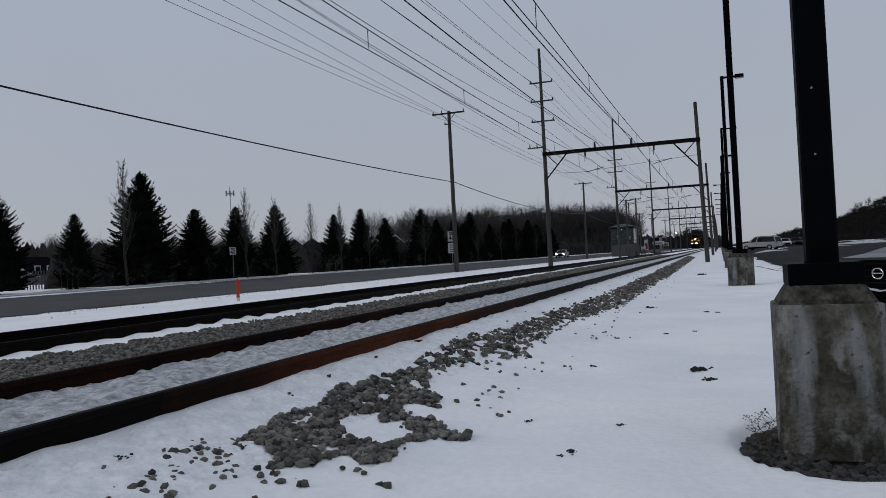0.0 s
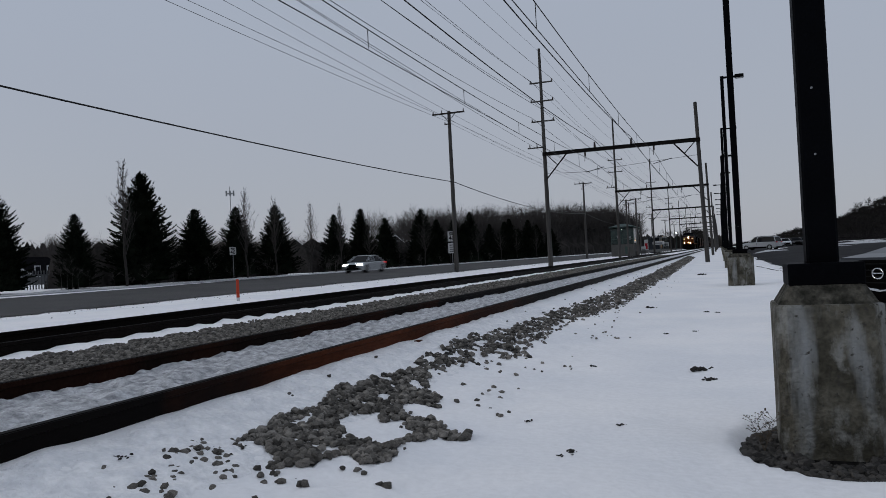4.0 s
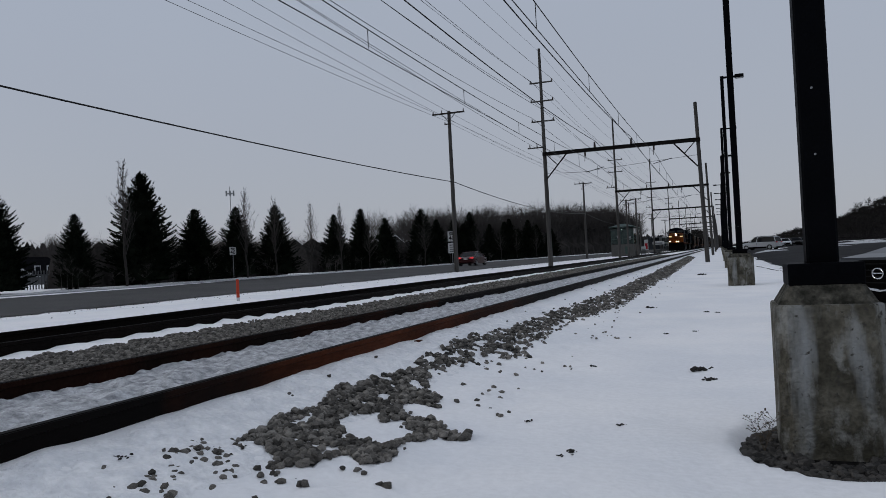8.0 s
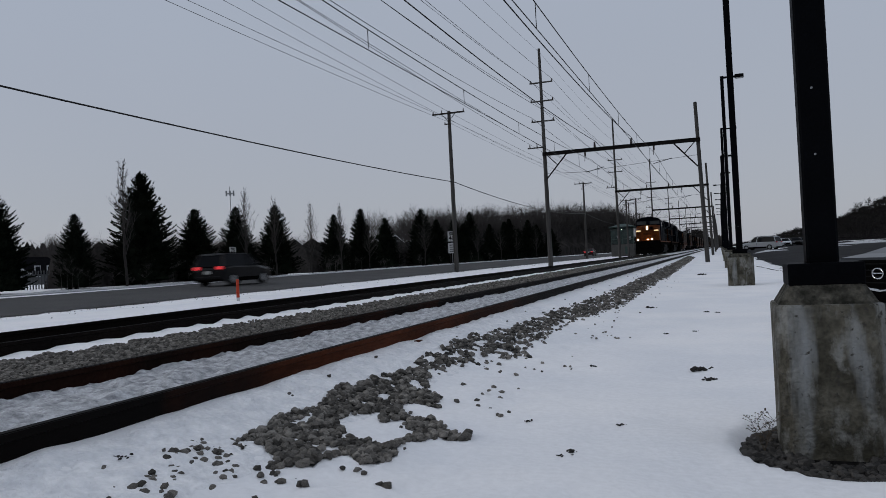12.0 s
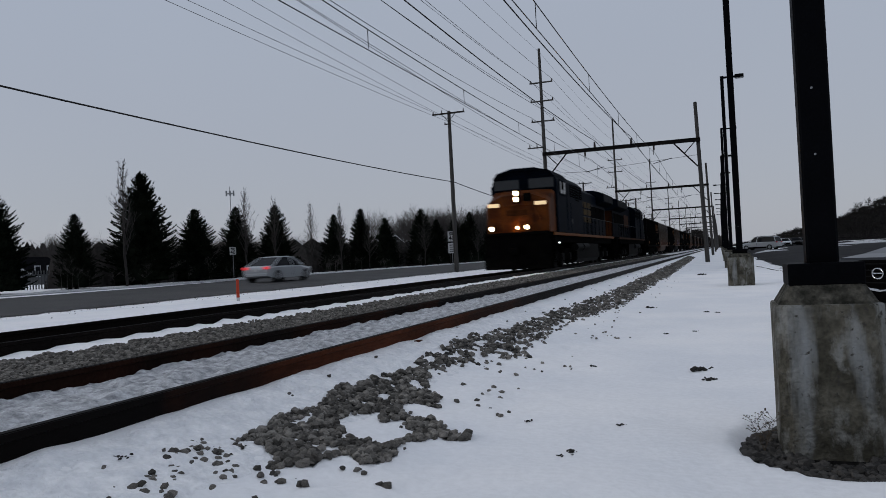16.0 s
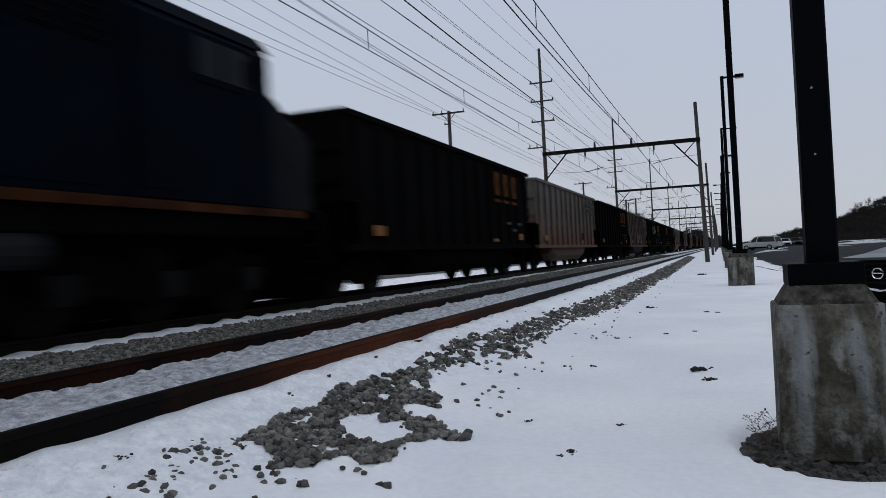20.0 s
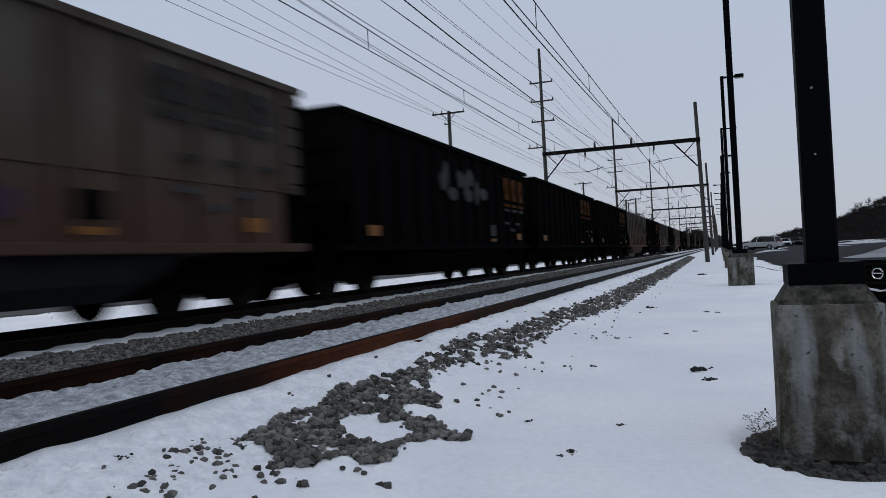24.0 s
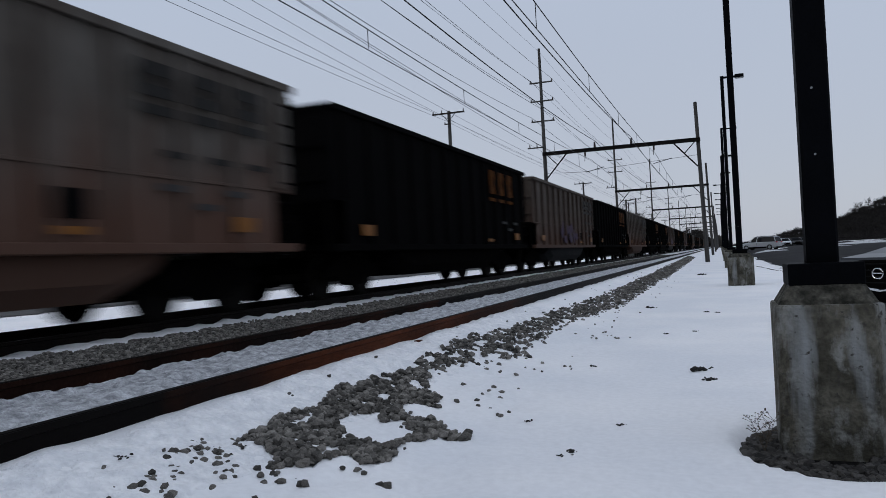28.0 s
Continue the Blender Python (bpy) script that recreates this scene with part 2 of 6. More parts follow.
M["shelter"] = mat("shelter_frame", (0.042, 0.068, 0.062), 0.6, 0.1, 0.2, 1.0, 20.0, 0.05)
M["block"] = mat("platform_concrete", (0.078, 0.078, 0.074), 0.85, 0, 0.25, 1.0, 20.0, 0.2)
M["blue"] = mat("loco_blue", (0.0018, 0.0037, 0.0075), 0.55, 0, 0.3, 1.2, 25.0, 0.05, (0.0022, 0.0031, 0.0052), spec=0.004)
# Slightly lighter than the other blue; both lie well below real paint.
M["grey_blue"] = mat("loco_lead_blue", (0.0028, 0.005, 0.0098), 0.5, 0, 0.4, 0.9, 18.0, 0.05, (0.0017, 0.003, 0.006), spec=0.006)
M["yellow"] = mat("loco_yellow", (0.094, 0.0255, 0.004), 0.5, 0, 0.25, 2.0, 25.0, 0.05, (0.038, 0.0105, 0.0025), spec=0.05)
M["stripe_yellow"] = mat("sill_yellow", (0.15, 0.046, 0.005), 0.5, 0, 0.25, 2.0, 25.0, 0.05, (0.09, 0.026, 0.0035), spec=0.05)
M["letter_yellow"] = mat("letter_yellow", (0.078, 0.05, 0.018), 0.6, 0, 0.4, 1.6, 25.0, 0, (0.022, 0.0145, 0.007), spec=0.02)
M["hopper_yellow"] = mat("hopper_lettering", (0.088, 0.03, 0.005), 0.7, 0, 0.4, 3.0, 25.0, 0, (0.03, 0.0105, 0.003), spec=0.02)
M["snow_crust"] = mat("snow_crust", (0.90, 0.895, 0.9), 0.75, 0, 0.12, 9.0, 34.0, 0.9, (0.76, 0.765, 0.785), spec=0.2)
M["hillside"] = mat("wooded_hillside", (0.021, 0.0195, 0.019), 0.95, 0, 0.5, 0.6, 3.0, 0, (0.009, 0.0085, 0.0085), spec=0, stretch=(1.6, 1, 0.5))
# Greyer than the blue of the flanks.
M["nose_grey"] = mat("grey_nose_paint", (0.0058, 0.0064, 0.0076), 0.45, 0, 0.4, 1.5, 20.0, 0.03, (0.0034, 0.0039, 0.0048), spec=0.015)
M["faded_orange"] = mat("faded_orange_paint", (0.05, 0.017, 0.005), 0.7, 0, 0.5, 2.2, 20.0, 0, (0.016, 0.006, 0.003), spec=0.03)
# Fuel tank near black, with almost no specular.
M["tank_black"] = mat("near_black_tank", (0.0042, 0.0041, 0.0041), 0.5, 0, 0.3, 1.5, 20.0, 0.04, spec=0.008)
M["faded_black"] = mat("faded_lettering", (0.013, 0.012, 0.011), 0.8, 0, 0.3, 3.0, 25.0, 0)
M["ring_stone"] = mat("damp_stone", (0.055, 0.051, 0.046), 0.8, 0, 0.4, 12.0, 60.0, 0.3, (0.03, 0.028, 0.026), island=0.6)
M["concrete_dark"] = mat("wet_stained_concrete", (0.085, 0.08, 0.066), 0.88, 0, 0.6, 13.0, 46.0, 1.0, (0.018, 0.018, 0.014), spec=0.12)
# Near-black grit, used between the far rails and round the footing.
M["black_grit"] = mat("near_black_grit", (0.012, 0.0115, 0.011), 0.9, 0, 0.5, 16.0, 45.0, 0.8, (0.005, 0.005, 0.005), spec=0.03)
M["picket_grey"] = mat("weathered_picket", (0.09, 0.095, 0.1), 0.8, 0, 0.2, 3.0, 20.0, 0)
M["brown"] = mat("loco_sooty_brown", (0.045, 0.0155, 0.005), 0.7, 0, 0.4, 1.2, 20.0, 0.05, (0.018, 0.008, 0.004), spec=0.01)
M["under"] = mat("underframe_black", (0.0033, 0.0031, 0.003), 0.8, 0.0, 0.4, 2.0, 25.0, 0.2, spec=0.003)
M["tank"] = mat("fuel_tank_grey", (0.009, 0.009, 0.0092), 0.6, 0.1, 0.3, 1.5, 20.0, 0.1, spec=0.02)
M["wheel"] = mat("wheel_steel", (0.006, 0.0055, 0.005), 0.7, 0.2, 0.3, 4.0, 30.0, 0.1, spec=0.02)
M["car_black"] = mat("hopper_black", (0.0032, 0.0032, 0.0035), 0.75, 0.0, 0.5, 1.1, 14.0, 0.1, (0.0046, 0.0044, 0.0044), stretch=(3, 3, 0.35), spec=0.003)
M["car_grey"] = mat("hopper_grey", (0.1, 0.092, 0.082), 0.8, 0.0, 0.4, 1.3, 14.0, 0.1, (0.05, 0.039, 0.031), stretch=(2, 2, 0.4))
M["car_grey2"] = mat("hopper_brown_grey", (0.068, 0.057, 0.047), 0.8, 0.0, 0.35, 1.1, 14.0, 0.1, (0.036, 0.024, 0.018), stretch=(2, 2, 0.4))


def rust_below(m, z0, z1, rust):
    """Streaks of rust that have spread over the lower sheets of a car."""
    nt = m.node_tree
    bs = nt.nodes["Principled BSDF"]
    tc, sp, nz, mp, ad, mr, mx = (nt.nodes.new("ShaderNode" + k) for k in ("TexCoord", "SeparateXYZ", "TexNoise", "Mapping", "Math", "MapRange", "MixRGB"))
    mp.inputs["Scale"].default_value = (2.2, 2.2, 0.5)
    nz.inputs["Scale"].default_value, nz.inputs["Detail"].default_value = 1.4, 6.0
    nt.links.new(tc.outputs["Object"], sp.inputs[0])
    nt.links.new(tc.outputs["Object"], mp.inputs[0])
    nt.links.new(mp.outputs[0], nz.inputs["Vector"])
    ad.operation = "MULTIPLY_ADD"
    ad.inputs[1].default_value = -2.6
    nt.links.new(nz.outputs[0], ad.inputs[0])
    nt.links.new(sp.outputs["Z"], ad.inputs[2])
    for key, v in (("From Min", z1 - 1.3), ("From Max", z0 - 1.3), ("To Min", 0.0), ("To Max", 0.85)):
        mr.inputs[key].default_value = v
    nt.links.new(ad.outputs[0], mr.inputs[0])
    nt.links.new(mr.outputs[0], mx.inputs[0])
    nt.links.new(bs.inputs["Base Color"].links[0].from_socket, mx.inputs[1])
    mx.inputs[2].default_value = (*rust, 1)
    nt.links.new(mx.outputs[0], bs.inputs["Base Color"])


rust_below(M["car_grey"], 1.3, 2.7, (0.08, 0.036, 0.022))
rust_below(M["car_grey2"], 1.2, 2.8, (0.056, 0.026, 0.016))
M["coal"] = mat("coal", (0.004, 0.004, 0.0045), 0.6, 0, 0.5, 4.0, 18.0, 0.9)
M["stencil_white"] = mat("faded_white_stencil", (0.034, 0.034, 0.035), 0.8, 0, 0.3, 4.0, 30.0, 0)
M["stencil_orange"] = mat("reflective_orange", (0.2, 0.075, 0.008), 0.6, 0, 0.3, 4.0, 30.0, 0)
M["graffiti_green"] = mat("paint_pale", (0.011, 0.0125, 0.013), 0.7, 0, 0.4, 5.0, 30.0, 0)
M["graffiti_blue"] = mat("paint_violet", (0.02, 0.012, 0.045), 0.7, 0, 0.4, 3.0, 30.0, 0, (0.045, 0.014, 0.022))
M["headlight"] = glow("headlight_glow", (1.0, 0.56, 0.22), 110.0)
M["ditch"] = glow("ditch_light_glow", (1.0, 0.58, 0.25), 55.0)
M["numberboard"] = glow("lit_board", (1.0, 0.72, 0.4), 0.5)
M["steplight"] = glow("step_light_glow", (0.95, 0.97, 1.0), 5.0)
M["carlight"] = glow("car_headlight_glow", (0.92, 0.95, 1.0), 14.0)
M["taillight"] = glow("tail_light_glow", (1.0, 0.05, 0.06), 0.4)
M["lampglow"] = glow("station_lamp_glow", (0.85, 0.95, 1.0), 6.0)
M["tyre"] = mat("tyre", (0.006, 0.006, 0.0065), 0.85, 0, 0.2, 6.0, 40.0, 0.1)
M["rim"] = mat("rim", (0.28, 0.29, 0.30), 0.4, 0.7, 0.2, 6.0, 40.0, 0)
M["silver"] = mat("silver_paint", (0.36, 0.38, 0.40), 0.3, 0.3, 0.08, 2.0, 40.0, 0)
M["white"] = mat("white_paint", (0.55, 0.58, 0.62), 0.3, 0.0, 0.08, 2.0, 40.0, 0)
M["maroon"] = mat("dark_red_paint", (0.034, 0.006, 0.007), 0.3, 0.2, 0.1, 2.0, 40.0, 0)
M["charcoal"] = mat("charcoal_paint", (0.006, 0.006, 0.007), 0.3, 0.2, 0.1, 2.0, 40.0, 0, spec=0.1)
M["slate"] = mat("slate_paint", (0.02, 0.025, 0.032), 0.3, 0.2, 0.1, 2.0, 40.0, 0)
M["slate_light"] = mat("graphite_paint", (0.022, 0.025, 0.029), 0.3, 0.2, 0.1, 2.0, 40.0, 0, spec=0.25)
M["chrome"] = mat("chrome", (0.6, 0.61, 0.62), 0.15, 1.0, 0.05, 4.0, 40.0, 0)
# ---- mesh building ----
class Shape:
    """Collects vertices and faces for one mesh."""

    def __init__(self):
        self.v, self.f = [], []

    def add(self, vs, fs, m=None):
        o = len(self.v)
        self.v += [tuple(m @ Vector(p)) for p in vs] if m else [tuple(p) for p in vs]
        self.f += [tuple(i + o for i in f) for f in fs]
        return self

    def box(self, c, s, b=0.0, m=None):
        """A box round c with the sizes s; b bevels its edges."""
        (cx, cy, cz), (hx, hy, hz) = c, (s[0] / 2, s[1] / 2, s[2] / 2)
        if b <= 0:
            vs = [(cx + i * hx, cy + j * hy, cz + k * hz) for i in (-1, 1) for j in (-1, 1) for k in (-1, 1)]
            fs = [(0, 1, 3, 2), (4, 6, 7, 5), (0, 4, 5, 1), (2, 3, 7, 6), (0, 2, 6, 4), (1, 5, 7, 3)]
            return self.add(vs, fs, m)
        b = min(b, hx * 0.9, hy * 0.9, hz * 0.9)
        vs, idx = [], {}
        for i in (-1, 1):
            for j in (-1, 1):
                for k in (-1, 1):
                    for a in range(3):
                        d = [hx - b, hy - b, hz - b]
                        d[a] += b
                        idx[i, j, k, a] = len(vs)
                        vs.append((cx + i * d[0], cy + j * d[1], cz + k * d[2]))
        fs = []
        for a in range(3):
            p, q = [x for x in range(3) if x != a]
            for sgn in (-1, 1):
                loop = []
                for u, w in ((-1, -1), (1, -1), (1, 1), (-1, 1)):
                    key = [0, 0, 0]
                    key[a], key[p], key[q] = sgn, u, w
                    loop.append(idx[(*key, a)])
                fs.append(tuple(loop if (sgn > 0) != (a == 1) else loop[::-1]))
            for u in (-1, 1):
                for w in (-1, 1):
                    e = []
                    for sgn in (-1, 1):
                        key = [0, 0, 0]
                        key[a], key[p], key[q] = sgn, u, w
                        e.append((idx[(*key, p)], idx[(*key, q)]))
                    fs.append((e[0][0], e[1][0], e[1][1], e[0][1]))
        for i in (-1, 1):
            for j in (-1, 1):
                for k in (-1, 1):
                    fs.append(tuple(idx[i, j, k, a] for a in range(3)))
        return self.add(vs, fs, m)

    def rod(self, p0, p1, r0, r1=None, n=8, caps=True):
        """A tapered round bar from p0 to p1."""
        r1 = r0 if r1 is None else r1
        a, b = Vector(p0), Vector(p1)
        d = (b - a).normalized()
        u = d.orthogonal().normalized()
        w = d.cross(u)
        vs = []
        for c, r in ((a, r0), (b, r1)):
            vs += [c + (u * math.cos(t) + w * math.sin(t)) * r for t in (2 * math.pi * i / n for i in range(n))]
        fs = [(i, (i + 1) % n, n + (i + 1) % n, n + i) for i in range(n)]
        if caps:
            fs += [tuple(range(n - 1, -1, -1)), tuple(range(n, 2 * n))]
        return self.add(vs, fs)

    def tube(self, pts, r, n=5):
        """A round wire or pipe along pts."""
        pts, rings = [Vector(p) for p in pts], []
        for i, p in enumerate(pts):
            d = (pts[min(i + 1, len(pts) - 1)] - pts[max(i - 1, 0)]).normalized()
            u = d.cross(Vector((0.123, 0.21, 0.97)) if abs(d.z) < 0.9 else Vector((1, 0.1, 0))).normalized()
            w = d.cross(u)
            rings.append([p + (u * math.cos(t) + w * math.sin(t)) * r for t in (2 * math.pi * k / n for k in range(n))])
        return self.loft(rings)

    def prism(self, outline, y0, y1, axis="y"):
        """A closed outline (a, b), drawn out from y0 to y1 along an axis."""
        n = len(outline)
        put = {"y": lambda a, b, t: (a, t, b), "x": lambda a, b, t: (t, a, b), "z": lambda a, b, t: (a, b, t)}[axis]
        vs = [put(a, b, y0) for a, b in outline] + [put(a, b, y1) for a, b in outline]
        fs = [(i, (i + 1) % n, n + (i + 1) % n, n + i) for i in range(n)]
        return self.add(vs, fs + [tuple(range(n - 1, -1, -1)), tuple(range(n, 2 * n))])

    def loft(self, rings, close=True):
        """Skin over rings of equally many points."""
        n = len(rings[0])
        vs = [p for r in rings for p in r]
        fs = [(k * n + i, k * n + (i + 1) % n, (k + 1) * n + (i + 1) % n, (k + 1) * n + i) for k in range(len(rings) - 1) for i in range(n)]
        if close:
            fs += [tuple(range(n - 1, -1, -1)), tuple((len(rings) - 1) * n + i for i in range(n))]
        return self.add(vs, fs)

    def mesh(self, name, material):
        me = bpy.data.meshes.new(name)
        me.from_pydata(self.v, [], self.f)
        me.materials.append(material)
        bm = bmesh.new()
        bm.from_mesh(me)
        bmesh.ops.recalc_face_normals(bm, faces=bm.faces)
        bm.to_mesh(me)
        bm.free()
        return me


def part(name, shape, material, parent=None, label="", at=None):
    """Links a shape (or a mesh) as one object under its thing."""
    me = shape if isinstance(shape, bpy.types.Mesh) else shape.mesh(name, material)
    ob = new(name, me)
    if parent is not None:
        ob.parent = parent
    if at is not None:
        ob.matrix_basis = at
    if label:
        ob["label"] = label
    return ob


def thing(name, label, category, at=None, group=""):
    ob = new(name)
    ob.empty_display_size = 0.2
    if at is not None:
        ob.matrix_basis = at
    return tagged(ob, label, category, group)


def sag(p0, p1, drop, n=14):
    """Points of a hanging wire."""
    a, b = Vector(p0), Vector(p1)
    return [a.lerp(b, i / n) - Vector((0, 0, 4 * drop * (i / n) * (1 - i / n))) for i in range(n + 1)]
# ---- ground, road, tracks ----
def steps(pts):
    out = []
    for a, b, n in pts:
        out += [a + (b - a) * i / n for i in range(n)]
    return out + [pts[-1][1]]


def sheet(name, xs, ys, height, material):
    vs = [(x, y, height(x, y)) for y in ys for x in xs]
    n = len(xs)
    fs = [(j * n + i, j * n + i + 1, (j + 1) * n + i + 1, (j + 1) * n + i) for j in range(len(ys) - 1) for i in range(n - 1)]
    me = bpy.data.meshes.new(name)
    me.from_pydata(vs, [], fs)
    me.materials.append(material)
    me.polygons.foreach_set("use_smooth", [True] * len(me.polygons))
    return new(name, me)


def ground_height(x, y):
    near = 1 - smooth(25, 70, abs(y)) if -12 < x < 4 else 0.0
    z = land(x, y) + (bumps(x, y) * near if near > 0 else 0.0)
    if -4.5 < x < -3.1:
        z = land(x, y) - 0.06
    d = math.hypot((x - 0.53) / 0.49, (y - 4.75) / 0.68)
    return z - 0.11 * (1 - smooth(0.88, 1.1, d))


GX = steps([(-HORIZON, -400, 6), (-400, -60, 10), (-60, -34, 6), (-34, -24, 4), (-24, -12.5, 12), (-12.5, -9.2, 12), (-9.2, -7.2, 18), (-7.2, -2.9, 66),
            (-2.9, 1.4, 62), (1.4, 6, 14), (6, 60, 10), (60, 400, 6), (400, HORIZON, 5)])
GY = steps([(-HORIZON, -200, 5), (-200, -12, 8), (-12, 1.5, 8), (1.5, 12, 170), (12, 30, 120), (30, 70, 70), (70, 160, 20), (160, 600, 12), (600, HORIZON, 8)])
tagged(sheet("ground", GX, GY, ground_height, M["snow"]), "flat snow-covered ground along the railway tracks", "ground", kind="structure")

# the road beyond the tracks, with a ragged edge of slush
ROAD_N, ROAD_F = -18.9, -32.6


def road_height(x, y):
    return land(x, y) + 0.03


RX = steps([(ROAD_F, -24, 4), (-24, ROAD_N, 4)])
RY = steps([(-300, 0, 4), (0, 100, 420), (100, 700, 60)])
road = sheet("road", RX, RY, road_height, M["asphalt"])
for v in road.data.vertices:
    if v.co.x > ROAD_N - 0.1 or v.co.x < ROAD_F + 0.1:
        if v.co.x < ROAD_F + 0.1:
            v.co.x = ramp(v.co.y, [(15, -28.2), (27, -29.2), (39, -31.2), (56, ROAD_F)])
            v.co.z = land(v.co.x, 0) + 0.03
        v.co.x += 0.45 * noise.noise(Vector((v.co.x, v.co.y * 0.35, 3))) + 0.3 * noise.noise(Vector((v.co.x, v.co.y * 1.7, 8)))
tagged(road, "grey asphalt road with damp winter surface", "road", kind="structure")
for x, name in ((-25.9, "yellow line"), ):
    line = sheet("road_line", [x - 0.06, x + 0.06], RY, lambda a, b: land(a, b) + 0.036, M["asphalt"])
    tagged(line, "worn centre line on the road", "road marking", kind="structure")
bank = sheet("snow_bank", [-33.9, -33.4, -33.0, -32.6, -32.35], steps([(-60, 20, 20), (20, 110, 150), (110, 320, 60)]),
             lambda x, y: land(x, y) + 0.035 + 0.12 * max(0.0, 1 - abs(x + 33.1) / 0.75) * (0.55 + 0.9 * noise.noise(Vector((x, y * 0.5, 7)))), M["snow_icy"])
tagged(bank, "low ridge of ploughed snow beside the road", "snow bank", kind="structure")

# the parking lot, worn clear of snow in patches
def lot_height(x, y):
    return land(x, y) + 0.012 + 0.02 * noise.noise(Vector((x * 0.22, y * 0.06, 1.5))) * (1 - smooth(1.9, 2.6, 3.4 - x))


LX = steps([(2.5, 3.5, 6), (3.5, 12, 20), (12, 70, 20)])
LY = steps([(30, 110, 260), (110, 330, 60)])
lot = sheet("parking_lot", LX, LY, lot_height, M["lot"])
for v in lot.data.vertices:
    if v.co.x < 2.55:
        v.co.x += 0.55 * noise.noise(Vector((0, v.co.y * 0.22, 9))) + 0.25 * noise.noise(Vector((0, v.co.y * 0.9, 4)))
tagged(lot, "dark asphalt parking lot with thin patches of snow", "parking lot", kind="structure")


def heaped(name, label, cx, cy, w, d, h, seed):
    """A low heap of cleared snow."""
    xs, ys = steps([(-1, 1, 16)]), steps([(-1, 1, 10)])
    ob = sheet(name, [cx + w * x for x in xs], [cy + d * y for y in ys], lambda x, y: land(x, y) - 0.05 + h * max(0.0, 1 - ((x - cx) / w) ** 2 - ((y - cy) / d) ** 2) * (1 + 0.5 * noise.noise(Vector((x, y, seed)))), M["snow_icy"])
    tagged(ob, label, "snow heap", kind="structure")


heaped("snow_heap", "heap of cleared snow at the edge of the lot", 22.5, 139, 6.5, 2.0, 0.42, 1)
heaped("snow_heap", "flat drift of snow lying on the lot", 4.9, 86, 2.2, 5.0, 0.17, 2)
heaped("snow_heap", "flat drift of snow lying on the lot", 15.0, 112, 4.5, 14.0, 0.07, 3)


# rails: head, web and foot
def rail_outline(x, grow=1.0):
    w, f = 0.036 * grow, 0.075
    half = [(w, -0.002), (w, -0.036), (0.012, -0.048), (0.010, -0.145), (f, -0.160), (f, -0.175)]
    return [(x - a, b) for a, b in half] + [(x + a, b) for a, b in half[::-1]]


for i, x in enumerate(RAILS):
    y0, lengths = -14.0, ([31.0, 11.9, 60, 120, 900] if i == 0 else [14.2, 11.9, 11.9, 60, 120, 900])
    rail = thing("rail", ("rust-brown steel running rail lying in snow" if i < 2 else "black steel running rail with a worn head"), "rail", pose(x, 0, 0), "railway rails")
    for n, ln in enumerate(lengths):
        part("rail_length", Shape().prism(rail_outline(0), y0 + 0.004, y0 + ln), M["rail_near"] if (i == 0 and n == 0) else (M["rail_mid"] if i == 1 and n < 2 else M["rail_dark"]), rail)
        part("running_surface", Shape().box((0, y0 + ln / 2, -0.0005), (0.05, ln - 0.02, 0.005)), M["railhead"], rail)
        y0 += ln

# ties of the far track and the bare ballast between its rails
ties = Shape()
for k in range(520):
    y = -10 + 0.62 * k
    ties.box((TRACK, y, -0.262), (2.55, 0.22, 0.14), 0.012)
tagged(part("ties", ties, M["tie"]), "creosoted wooden ties under the far track", "railway ties", kind="stuff")
bed = sheet("ballast_bed", [-9.0, -8.6, -8.0, -7.54], steps([(-14, 60, 120), (60, 700, 20)]),
            lambda x, y: -0.185 + 0.012 * noise.noise(Vector((x * 6, y * 6, 2))), M["black_grit"])
tagged(bed, "near-black ballast between the rails of the far track", "ballast", kind="structure")

# trodden, frozen snow between the near rails
icy = sheet("frozen_snow", steps([(-4.50, -3.10, 50)]), steps([(-14, 1.0, 90), (1.0, 14, 330), (14, 40, 200), (40, 120, 60)]),
            lambda x, y: land(x, y) + bumps(x, y) * (1 - smooth(25, 70, abs(y))) + 0.012 + 0.03 * noise.noise(Vector((x * 9, y * 7, 5))) + 0.014 * noise.noise(Vector((x * 22, y * 18, 3))) - 0.03 * smooth(-3.35, -3.12, x), M["snow_icy"])
tagged(icy, "lumpy frozen snow between the rails of the near track", "snow", kind="structure")

# ballast stones
rnd = random.Random(5)


def stone_points(seed):
    """A broken, sharp-edged stone about one unit in radius: the hull of a few points."""
    q, bm = random.Random(seed * 13 + 5), bmesh.new()
    for k in range(18):
        d = Vector((q.gauss(0, 1), q.gauss(0, 1), q.gauss(0, 1))).normalized() * q.uniform(0.9, 1.1)
        bm.verts.new((d.x * 1.2, d.y * 0.95, d.z * 0.78))
    done = bmesh.ops.convex_hull(bm, input=bm.verts)
    bmesh.ops.delete(bm, geom=[g for g in done["geom_interior"] if isinstance(g, bmesh.types.BMVert)], context="VERTS")
    bm.verts.index_update()
    vs = np.array([v.co[:] for v in bm.verts])
    fs = [tuple(v.index for v in f.verts) for f in bm.faces]
    bm.free()
    return vs, fs


STONES = [stone_points(s) for s in range(10)]


